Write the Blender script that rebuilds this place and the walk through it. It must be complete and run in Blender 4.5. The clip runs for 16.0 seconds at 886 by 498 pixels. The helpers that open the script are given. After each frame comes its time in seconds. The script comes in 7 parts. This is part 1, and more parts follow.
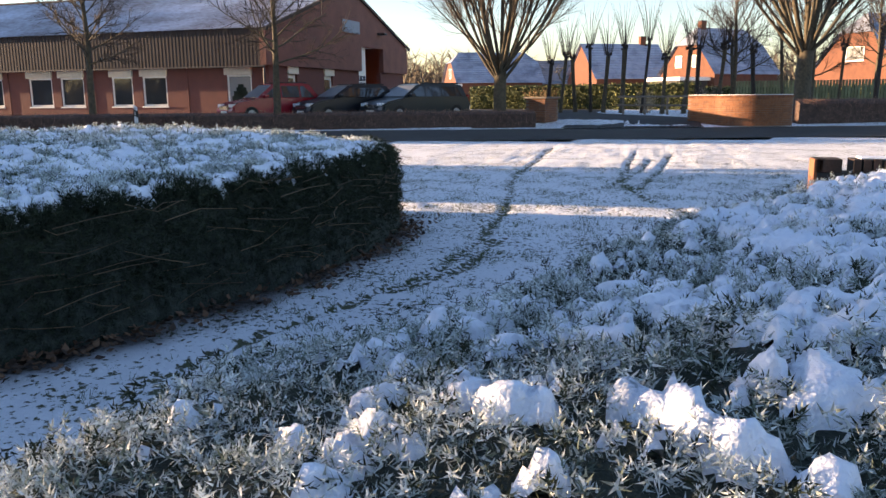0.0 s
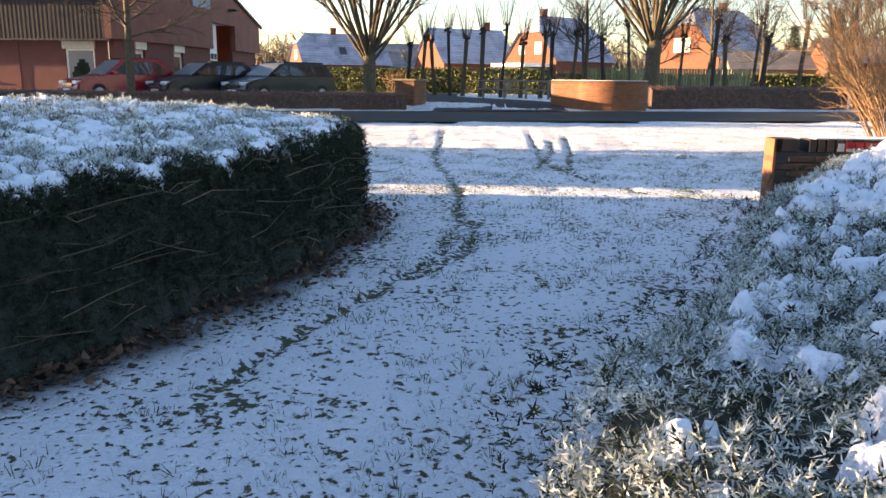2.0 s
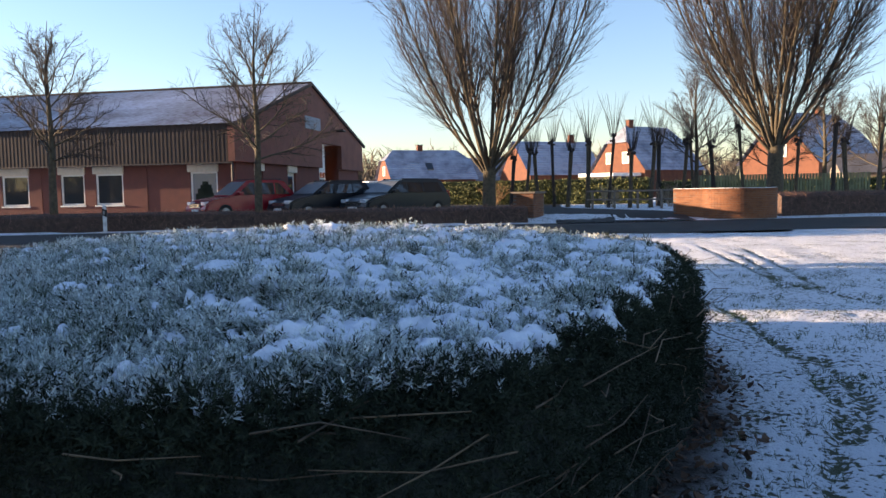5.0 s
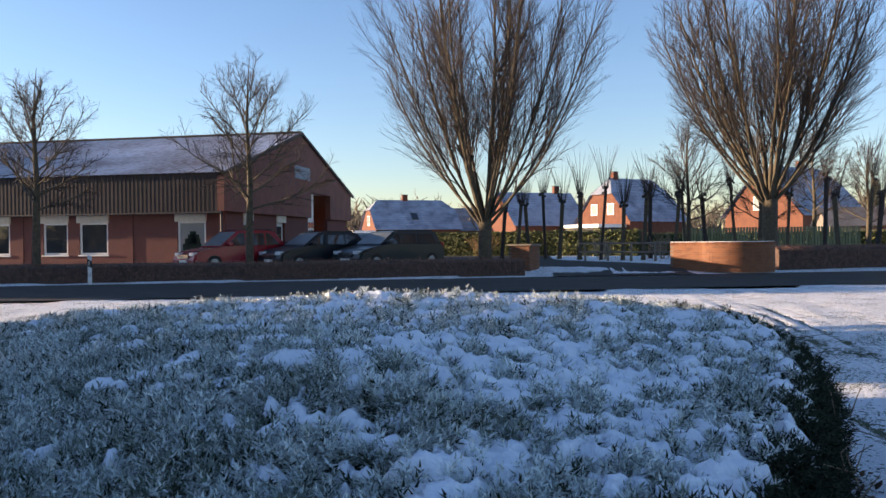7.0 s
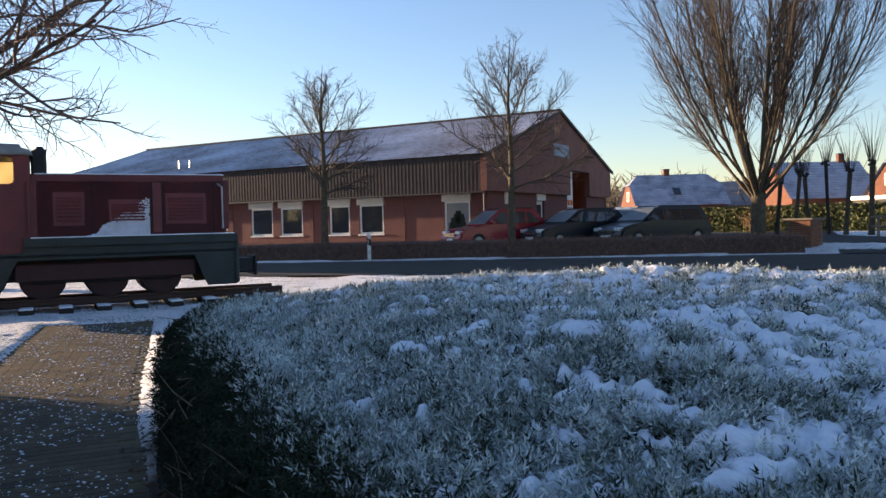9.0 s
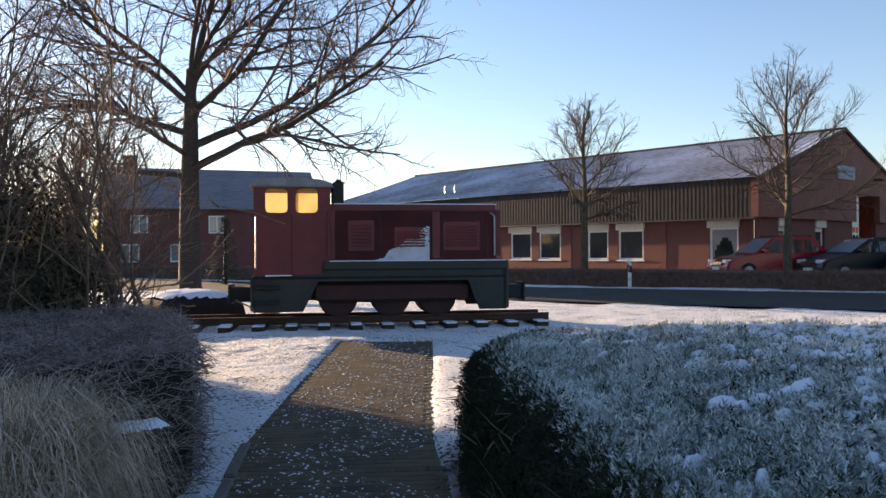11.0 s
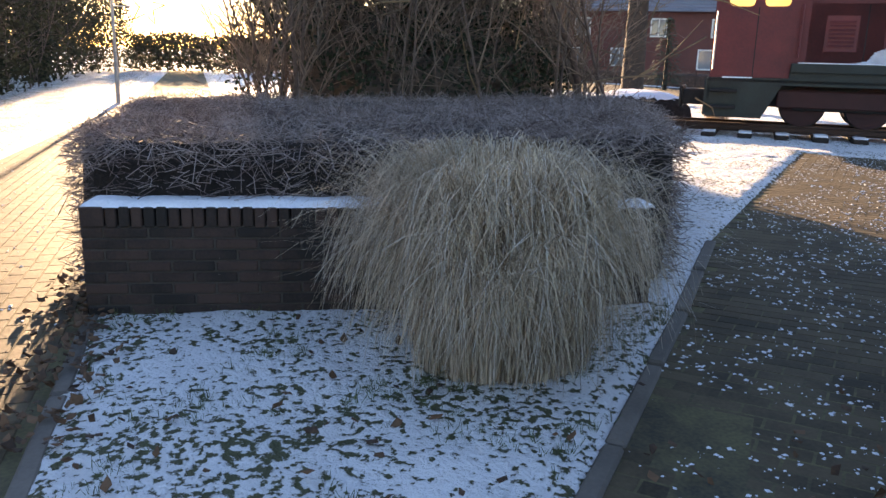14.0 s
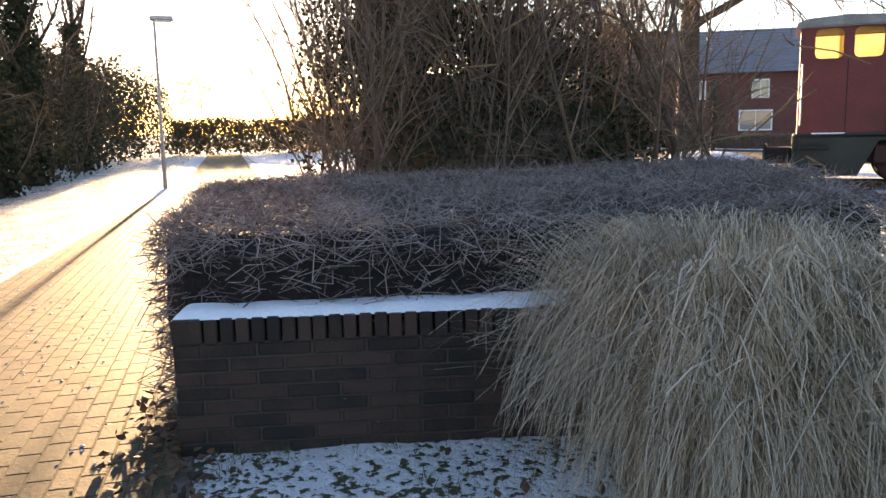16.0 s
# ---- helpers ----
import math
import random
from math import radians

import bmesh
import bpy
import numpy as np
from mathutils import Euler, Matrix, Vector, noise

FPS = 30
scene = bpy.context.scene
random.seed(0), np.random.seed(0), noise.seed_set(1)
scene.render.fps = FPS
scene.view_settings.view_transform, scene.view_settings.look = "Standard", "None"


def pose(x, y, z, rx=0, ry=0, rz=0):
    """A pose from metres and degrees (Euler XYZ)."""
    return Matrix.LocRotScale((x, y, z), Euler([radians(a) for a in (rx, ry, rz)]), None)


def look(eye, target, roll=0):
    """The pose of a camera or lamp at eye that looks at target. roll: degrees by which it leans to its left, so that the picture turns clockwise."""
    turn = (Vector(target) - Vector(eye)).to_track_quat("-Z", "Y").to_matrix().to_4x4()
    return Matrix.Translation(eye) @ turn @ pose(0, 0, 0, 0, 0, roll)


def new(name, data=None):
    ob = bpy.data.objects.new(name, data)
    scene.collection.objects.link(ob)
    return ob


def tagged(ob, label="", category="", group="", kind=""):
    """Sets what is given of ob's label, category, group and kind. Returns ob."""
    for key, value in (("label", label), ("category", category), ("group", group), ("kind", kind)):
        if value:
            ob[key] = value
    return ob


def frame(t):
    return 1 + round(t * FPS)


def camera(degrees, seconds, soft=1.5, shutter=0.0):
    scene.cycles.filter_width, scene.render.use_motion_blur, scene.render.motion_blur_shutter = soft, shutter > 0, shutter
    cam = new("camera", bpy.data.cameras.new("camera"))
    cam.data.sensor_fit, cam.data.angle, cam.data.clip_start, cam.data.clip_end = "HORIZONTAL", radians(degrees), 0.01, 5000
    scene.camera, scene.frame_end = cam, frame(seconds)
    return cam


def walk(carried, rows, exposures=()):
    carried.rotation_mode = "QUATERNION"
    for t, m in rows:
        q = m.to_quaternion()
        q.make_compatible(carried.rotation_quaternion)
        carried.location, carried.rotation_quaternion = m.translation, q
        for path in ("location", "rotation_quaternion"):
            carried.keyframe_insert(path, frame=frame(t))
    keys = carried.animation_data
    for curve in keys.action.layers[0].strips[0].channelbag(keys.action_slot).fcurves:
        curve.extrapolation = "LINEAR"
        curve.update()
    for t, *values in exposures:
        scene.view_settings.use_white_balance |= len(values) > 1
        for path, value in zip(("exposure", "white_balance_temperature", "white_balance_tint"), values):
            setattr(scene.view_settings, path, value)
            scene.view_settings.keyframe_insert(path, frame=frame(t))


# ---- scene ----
cam = camera(58.7, 16.0)
PATH = [
    (0, (-0.118, 0.51, 1.316), (-0.591, 2.415, 0.937), -0.5),
    (0.5, (-0.427, 0.61, 1.262), (-0.729, 2.553, 0.893), 0.9),
    (1, (-0.74, 0.644, 1.244), (-1.016, 2.579, 0.818), 2.2),
    (1.5, (-1.084, 0.669, 1.229), (-1.217, 2.611, 0.771), 2.4),
    (2, (-1.315, 0.653, 1.246), (-1.395, 2.607, 0.827), 0.6),
    (2.5, (-1.582, 0.836, 1.264), (-1.773, 2.798, 0.927), -0.3),
    (3, (-1.845, 0.983, 1.243), (-2.055, 2.946, 0.923), 1.3),
    (3.5, (-2.189, 0.994, 1.287), (-2.27, 2.967, 0.973), 0.7),
    (4, (-2.459, 1.11, 1.294), (-2.514, 3.096, 1.069), -0.5),
    (4.5, (-2.825, 1.252, 1.311), (-3.032, 3.234, 1.138), -0.8),
    (4.7, (-2.995, 1.305, 1.296), (-3.27, 3.28, 1.134), -1.0),
    (6.8, (-3.797, 1.932, 1.382), (-3.977, 3.923, 1.364), -0.7),
    (7, (-3.824, 1.966, 1.403), (-4.045, 3.953, 1.385), -0.6),
    (7.5, (-3.844, 1.947, 1.405), (-4.204, 3.914, 1.390), -0.9),
    (8, (-3.871, 1.949, 1.394), (-4.407, 3.876, 1.359), -1.1),
    (8.5, (-3.894, 1.942, 1.382), (-4.608, 3.809, 1.322), -1.5),
    (8.7, (-3.899, 1.934, 1.380), (-4.665, 3.781, 1.316), -1.5),
    (10.8, (-4.068, 1.652, 1.492), (-5.389, 3.153, 1.49), -0.3),
    (11, (-4.055, 1.636, 1.504), (-5.422, 3.096, 1.507), -0.3),
    (11.5, (-4.083, 1.584, 1.501), (-5.605, 2.883, 1.512), 0.1),
    (12, (-4.182, 1.514, 1.4), (-5.902, 2.529, 1.305), 1.5),
    (12.5, (-4.26, 1.508, 1.35), (-6.04, 2.359, 1.026), 2.0),
    (13, (-4.307, 1.425, 1.337), (-6.119, 2.149, 0.9), 1.9),
    (13.5, (-4.333, 1.384, 1.313), (-6.169, 2.005, 0.816), 1.8),
    (14, (-4.435, 1.448, 1.317), (-6.293, 2.013, 0.838), 1.4),
    (14.5, (-4.687, 1.564, 1.316), (-6.577, 1.976, 0.81), 1.2),
    (15, (-4.89, 1.459, 1.274), (-6.779, 1.764, 0.691), -1.0),
    (15.5, (-5.121, 1.292, 1.283), (-7.021, 1.692, 0.801), -2.4),
    (16, (-5.464, 1.101, 1.262), (-7.378, 1.598, 0.96), -1.2),
]
walk(cam, [(t, look(eye, target, roll)) for t, eye, target, roll in PATH],
     [(0.0, 2.15, 6400, 27), (1.5, 2.55, 6800, 25), (3.5, 2.4, 6500, 26), (4.7, 2.02, 6100, 26), (7.0, 1.65, 5800, 25), (11.2, 1.75, 6300, 26), (11.7, 1.75, 6300, 26), (12.05, 2.1, 6500, 27), (12.5, 2.95, 7000, 28), (13.0, 3.1, 7000, 28), (13.5, 2.9, 7000, 28), (14.0, 2.7, 6900, 28), (15.0, 2.4, 7000, 28), (15.6, 2.6, 7300, 27), (16.0, 2.65, 7300, 27)])

# ---- world, sun, exposure ----
SUN_AZ, SUN_EL = radians(-89.6), radians(6.6)
world = bpy.data.worlds.new("sky")
scene.world = world
world.use_nodes = True
wn = world.node_tree.nodes
sky = wn.new("ShaderNodeTexSky")
sky.sky_type, sky.sun_disc = "NISHITA", False
sky.sun_elevation, sky.sun_rotation = SUN_EL, SUN_AZ
sky.air_density, sky.dust_density, sky.ozone_density = 1.0, 0.2, 2.0
world.node_tree.links.new(sky.outputs[0], wn["Background"].inputs[0])
wn["Background"].inputs[1].default_value = 0.095
sun_lamp = new("sun", bpy.data.lights.new("sun", "SUN"))
sun_lamp.data.energy, sun_lamp.data.angle, sun_lamp.data.color = 5.0, radians(0.6), (1.0, 0.74, 0.40)
to_sun = Vector((math.sin(SUN_AZ) * math.cos(SUN_EL), math.cos(SUN_AZ) * math.cos(SUN_EL), math.sin(SUN_EL)))
sun_lamp.matrix_world = look(to_sun * 60, (0, 0, 0))


# ---- materials ----
def material(name, color, rough=0.8, metal=0.0, second=None, scale=8.0, fine=60.0, bump=0.3, depth=0.01, per_object=0.0, island=0.0, spec=0.4, translucent=0.0, contrast=0.5):
    """A surface whose colour wanders between two tones at two scales, with relief from the same noise."""
    m = bpy.data.materials.new(name)
    m.use_nodes = True
    nodes, links = m.node_tree.nodes, m.node_tree.links
    b = nodes["Principled BSDF"]
    second = second or tuple(c * 0.65 for c in color)
    geo = nodes.new("ShaderNodeNewGeometry")
    big, small = nodes.new("ShaderNodeTexNoise"), nodes.new("ShaderNodeTexNoise")
    for n, s, d in ((big, scale, 4), (small, fine, 3)):
        n.inputs["Scale"].default_value, n.inputs["Detail"].default_value = s, d
        links.new(geo.outputs["Position"], n.inputs["Vector"])
    add = nodes.new("ShaderNodeMath")
    add.operation = "MULTIPLY_ADD"
    links.new(small.outputs["Fac"], add.inputs[0])
    add.inputs[1].default_value = 0.5
    links.new(big.outputs["Fac"], add.inputs[2])
    value = add.outputs[0]
    for amount, socket in ((per_object, "object"), (island, "island")):
        if amount:
            src = nodes.new("ShaderNodeObjectInfo") if socket == "object" else geo
            more = nodes.new("ShaderNodeMath")
            more.operation = "MULTIPLY_ADD"
            links.new(src.outputs["Random" if socket == "object" else "Random Per Island"], more.inputs[0])
            more.inputs[1].default_value = amount
            links.new(value, more.inputs[2])
            sub = nodes.new("ShaderNodeMath")
            sub.operation = "SUBTRACT"
            links.new(more.outputs[0], sub.inputs[0])
            sub.inputs[1].default_value = amount / 2
            value = sub.outputs[0]
    ramp = nodes.new("ShaderNodeMapRange")
    ramp.inputs["From Min"].default_value, ramp.inputs["From Max"].default_value = 0.75 - contrast / 2, 0.75 + contrast / 2
    links.new(value, ramp.inputs["Value"])
    mix = nodes.new("ShaderNodeMix")
    mix.data_type = "RGBA"
    mix.inputs["A"].default_value, mix.inputs["B"].default_value = (*second, 1), (*color, 1)
    links.new(ramp.outputs[0], mix.inputs["Factor"])
    links.new(mix.outputs["Result"], b.inputs["Base Color"])
    b.inputs["Roughness"].default_value, b.inputs["Metallic"].default_value = rough, metal
    b.inputs["Specular IOR Level"].default_value = spec
    if bump:
        rel = nodes.new("ShaderNodeBump")
        rel.inputs["Strength"].default_value, rel.inputs["Distance"].default_value = bump, depth
        links.new(value, rel.inputs["Height"])
        links.new(rel.outputs[0], b.inputs["Normal"])
    if translucent:
        tr, mx = nodes.new("ShaderNodeBsdfTranslucent"), nodes.new("ShaderNodeMixShader")
        links.new(mix.outputs["Result"], tr.inputs["Color"])
        mx.inputs[0].default_value = translucent
        links.new(b.outputs[0], mx.inputs[1]), links.new(tr.outputs[0], mx.inputs[2])
        links.new(mx.outputs[0], nodes["Material Output"].inputs["Surface"])
    return m


def pane_material(name, tint, rough=0.03):
    m = bpy.data.materials.new(name)
    m.use_nodes = True
    b = m.node_tree.nodes["Principled BSDF"]
    b.inputs["Base Color"].default_value, b.inputs["Roughness"].default_value = (*tint, 1), rough
    b.inputs["Specular IOR Level"].default_value = 0.8
    return m


M_SNOW = material("snow", (0.86, 0.88, 0.92), 0.65, second=(0.72, 0.76, 0.83), scale=5, fine=55, bump=0.9, depth=0.025, spec=0.3)
M_FROSTLEAF = material("frosted_leaf", (0.82, 0.86, 0.84), 0.7, second=(0.12, 0.155, 0.115), scale=4, fine=40, bump=0, island=0.6, translucent=0.15, contrast=0.6)
M_RIME = material("rime", (0.62, 0.67, 0.68), 0.8, second=(0.45, 0.5, 0.5), bump=0)
M_LEAF = material("evergreen_leaf", (0.046, 0.056, 0.034), 0.85, second=(0.02, 0.026, 0.016), scale=3, fine=25, bump=0, island=0.4, translucent=0.06, spec=0.1)
M_SOIL = material("dark_soil", (0.035, 0.028, 0.02), 0.95, scale=6, fine=50, bump=0.6, depth=0.02)
M_LITTER = material("fallen_leaf", (0.16, 0.085, 0.045), 0.8, second=(0.05, 0.03, 0.02), bump=0, island=0.6)
M_TWIG = material("brown_twig", (0.16, 0.11, 0.085), 0.85, second=(0.06, 0.042, 0.035), bump=0, island=0.5)
M_FROSTTWIG = material("frosted_twig", (0.33, 0.275, 0.26), 0.85, second=(0.10, 0.07, 0.065), scale=4, bump=0, island=0.7)
M_BARK = material("bark", (0.12, 0.095, 0.058), 0.9, second=(0.045, 0.037, 0.026), scale=9, fine=45, bump=0.8, depth=0.03)
M_BARKDARK = material("dark_bark", (0.06, 0.048, 0.039), 0.9, second=(0.026, 0.021, 0.018), scale=9, fine=45, bump=0.8, depth=0.03)
M_BRANCH = material("branch_bark", (0.07, 0.054, 0.042), 0.9, second=(0.032, 0.026, 0.022), scale=2, fine=20, bump=0)
M_GRASSDRY = material("dry_grass", (0.66, 0.54, 0.40), 0.75, second=(0.20, 0.14, 0.085), scale=5, fine=40, bump=0, island=0.7, translucent=0.25)
M_GRASS = material("winter_grass", (0.13, 0.16, 0.06), 0.8, second=(0.05, 0.075, 0.03), bump=0, island=0.5)
M_ASPHALT = material("asphalt", (0.052, 0.05, 0.047), 0.9, spec=0.2, second=(0.032, 0.031, 0.029), scale=1.2, fine=90, bump=0.4, depth=0.008)
M_BRICK = material("red_brick", (0.27, 0.105, 0.07), 0.85, second=(0.15, 0.06, 0.045), scale=7, fine=70, bump=0.4, per_object=0.5, island=0.3)
# much darker than the red and orange brick
M_BRICKDARK = material("dark_brick", (0.062, 0.037, 0.029), 0.85, second=(0.02, 0.016, 0.014), scale=7, fine=70, bump=0.5, per_object=0.6)
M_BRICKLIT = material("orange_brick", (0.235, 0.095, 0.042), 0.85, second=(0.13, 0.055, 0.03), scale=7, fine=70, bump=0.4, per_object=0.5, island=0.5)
M_MORTAR = material("mortar", (0.22, 0.19, 0.16), 0.9, scale=9, fine=90)
M_MORTARDARK = material("dirty_mortar", (0.07, 0.06, 0.05), 0.9, scale=9, fine=90)
M_PAVER = material("paving_brick", (0.12, 0.094, 0.058), 0.75, spec=0.18, second=(0.048, 0.04, 0.028), scale=3, fine=60, bump=0.4, per_object=0.35, island=0.35)
M_KERB = material("concrete_kerb", (0.17, 0.15, 0.13), 0.85, scale=5, fine=60, bump=0.4, per_object=0.3)
M_CLADDING = material("brown_cladding", (0.055, 0.036, 0.03), 0.7, second=(0.03, 0.021, 0.018), scale=2, fine=30, bump=0.2, island=0.3)
M_GABLE = material("rust_brown_panel", (0.22, 0.085, 0.06), 0.75, second=(0.15, 0.06, 0.045), scale=1.5, fine=30, bump=0.2)
M_WHITE = material("white_frame", (0.78, 0.77, 0.73), 0.5, second=(0.66, 0.65, 0.6), bump=0.1)
M_CREAM = material("cream_shutter_box", (0.72, 0.66, 0.55), 0.6, second=(0.6, 0.54, 0.44), bump=0.1)
M_GLASS = pane_material("window_glass", (0.03, 0.035, 0.04))
# lit copy of the window glass, its brightness put into the base colour
M_GLASSLIT = pane_material("bright_window_glass", (0.20, 0.22, 0.24))
M_PLANTDARK = material("houseplant", (0.02, 0.03, 0.02), 0.9)
M_TILES = material("roof_tile", (0.20, 0.21, 0.25), 0.8, second=(0.11, 0.115, 0.14), scale=1, fine=12, bump=0.4, island=0.5)
M_SNOWROOF = material("snow_dusted_corrugated_roof", (0.58, 0.60, 0.67), 0.8, second=(0.22, 0.185, 0.18), scale=0.24, fine=3, bump=0.3, depth=0.03, contrast=0.42)
M_LOCORED = material("faded_red_paint", (0.165, 0.03, 0.03), 0.6, second=(0.085, 0.02, 0.022), scale=2.5, fine=30, bump=0.15, contrast=0.6)
M_LOCOGREEN = material("dark_green_paint", (0.022, 0.032, 0.028), 0.6, second=(0.012, 0.016, 0.014), scale=3, fine=30, bump=0.2)
M_LOCOBLACK = material("black_frame_paint", (0.012, 0.012, 0.013), 0.65, bump=0.2)
M_LOCOWHEEL = material("oxide_red_wheel", (0.045, 0.012, 0.011), 0.7, scale=5, bump=0.2)
M_ROOFGREY = material("grey_cab_roof", (0.26, 0.28, 0.29), 0.7, second=(0.12, 0.13, 0.14), scale=4, bump=0.2)
M_YELLOWPANE = material("yellowed_pane", (0.62, 0.56, 0.38), 0.5, second=(0.54, 0.47, 0.3), scale=3, bump=0, translucent=0.85)
M_RUST = material("rusted_rail", (0.075, 0.04, 0.028), 0.7, 0.3, scale=10, bump=0.4)
M_SLEEPER = material("tarred_sleeper", (0.035, 0.027, 0.022), 0.9, scale=8, bump=0.6, depth=0.02)
M_STEEL = material("galvanised_steel", (0.38, 0.39, 0.4), 0.45, 0.7, bump=0.1)
M_PLASTIC = material("white_plastic", (0.75, 0.75, 0.74), 0.5, bump=0)
M_BLACK = material("black_band", (0.015, 0.015, 0.016), 0.6, bump=0)
M_TIMBER = material("weathered_timber", (0.24, 0.20, 0.16), 0.85, second=(0.13, 0.105, 0.085), scale=5, bump=0.4)
M_FENCE = material("green_board_fence", (0.24, 0.26, 0.14), 0.8, second=(0.14, 0.15, 0.08), scale=3, bump=0.3, per_object=0.5)
M_SHED = material("ochre_board", (0.42, 0.26, 0.12), 0.8, second=(0.28, 0.17, 0.08), scale=3, bump=0.3)
M_CARRED = material("dark_red_car_paint", (0.26, 0.012, 0.022), 0.25, second=(0.22, 0.01, 0.018), bump=0, spec=0.6)
M_CARBLACK = material("black_car_paint", (0.008, 0.012, 0.02), 0.3, second=(0.008, 0.010, 0.014), bump=0, spec=0.35)
M_CARGREEN = material("dark_slate_car_paint", (0.012, 0.020, 0.026), 0.3, second=(0.010, 0.016, 0.02), bump=0, spec=0.35)
M_TYRE = material("tyre_rubber", (0.018, 0.018, 0.018), 0.85, bump=0.2)
M_CHROME = material("chrome", (0.6, 0.6, 0.6), 0.2, 0.9, bump=0)
M_LAMPGLASS = material("headlamp_glass", (0.7, 0.72, 0.74), 0.15, bump=0, spec=0.8)
M_CONIFER = material("conifer_needles", (0.05, 0.085, 0.05), 0.8, second=(0.02, 0.04, 0.022), bump=0, island=0.5)
M_WOODFAR = material("bare_thicket", (0.20, 0.16, 0.115), 0.95, second=(0.09, 0.075, 0.055), scale=0.8, fine=8, bump=0)
M_GRAFFITI = material("red_spray_paint", (0.55, 0.02, 0.025), 0.5, second=(0.4, 0.015, 0.02), bump=0)
M_GRAFFITIW = material("pale_spray_paint", (0.45, 0.45, 0.44), 0.6, bump=0)


# ---- building helpers ----
def part(name, data, mat=None, parent=None, label="", smooth=False):
    """Links a bmesh, or a mesh made already, as one mesh object under a thing or a part."""
    if isinstance(data, bmesh.types.BMesh):
        me = bpy.data.meshes.new(name)
        bmesh.ops.recalc_face_normals(data, faces=data.faces)
        data.to_mesh(me)
        data.free()
    else:
        me = data
    if mat and not me.materials:
        me.materials.append(mat)
    if smooth:
        me.polygons.foreach_set("use_smooth", np.ones(len(me.polygons), dtype=bool))
    ob = new(name, me)
    ob.parent = parent
    if label:
        tagged(ob, label)
    return ob


def thing(name, m, label, category, group="", kind=""):
    ob = new(name)
    ob.matrix_world = m
    ob.empty_display_size = 0.2
    return tagged(ob, label, category, group, kind)


def frame_at(x, y, z, right):
    """A pose whose x axis is the given level direction."""
    return pose(x, y, z, 0, 0, math.degrees(math.atan2(right[1], right[0])))


def mesh_np(name, verts, faces, mat=None, smooth=False):
    """A mesh from arrays; all faces have the same number of corners."""
    me = bpy.data.meshes.new(name)
    verts, faces = np.asarray(verts, dtype=np.float32), np.asarray(faces, dtype=np.int32)
    k = faces.shape[1]
    me.vertices.add(len(verts))
    me.vertices.foreach_set("co", verts.ravel())
    me.loops.add(faces.size)
    me.loops.foreach_set("vertex_index", faces.ravel())
    me.polygons.add(len(faces))
    me.polygons.foreach_set("loop_start", np.arange(0, faces.size, k, dtype=np.int32))
    me.polygons.foreach_set("use_smooth", np.full(len(faces), smooth, dtype=bool))
    me.update(calc_edges=True)
    if mat:
        me.materials.append(mat)
    return me


def box(bm, x0, x1, y0, y1, z0, z1, bevel=0.0, seg=1):
    r = bmesh.ops.create_cube(bm, size=1)
    for v in r["verts"]:
        v.co = Vector((x0 + (v.co.x + 0.5) * (x1 - x0), y0 + (v.co.y + 0.5) * (y1 - y0), z0 + (v.co.z + 0.5) * (z1 - z0)))
    if bevel:
        edges = list({e for v in r["verts"] for e in v.link_edges})
        bmesh.ops.bevel(bm, geom=edges, offset=bevel, segments=seg, affect="EDGES", profile=0.5)
    return bm


def one_box(x0, x1, y0, y1, z0, z1, bevel=0.0, seg=1):
    return box(bmesh.new(), x0, x1, y0, y1, z0, z1, bevel, seg)


def rod(bm, a, b, r0, r1=None, n=10):
    a, b = Vector(a), Vector(b)
    r1 = r0 if r1 is None else r1
    m = Matrix.Translation((a + b) / 2) @ (b - a).to_track_quat("Z", "Y").to_matrix().to_4x4()
    bmesh.ops.create_cone(bm, cap_ends=True, segments=n, radius1=r0, radius2=r1, depth=(b - a).length, matrix=m)
    return bm


def extrude_outline(bm, outline, y0, y1, bevel=0.0):
    """A solid from an outline in x and z, from y0 to y1."""
    a = [bm.verts.new((x, y0, z)) for x, z in outline]
    b = [bm.verts.new((x, y1, z)) for x, z in outline]
    n = len(outline)
    fs = [bm.faces.new(a), bm.faces.new(b[::-1])]
    for i in range(n):
        fs.append(bm.faces.new((a[(i + 1) % n], a[i], b[i], b[(i + 1) % n])))
    if bevel:
        edges = list(set(fs[0].edges) | set(fs[1].edges))
        bmesh.ops.bevel(bm, geom=edges, offset=bevel, segments=2, affect="EDGES")
    return bm


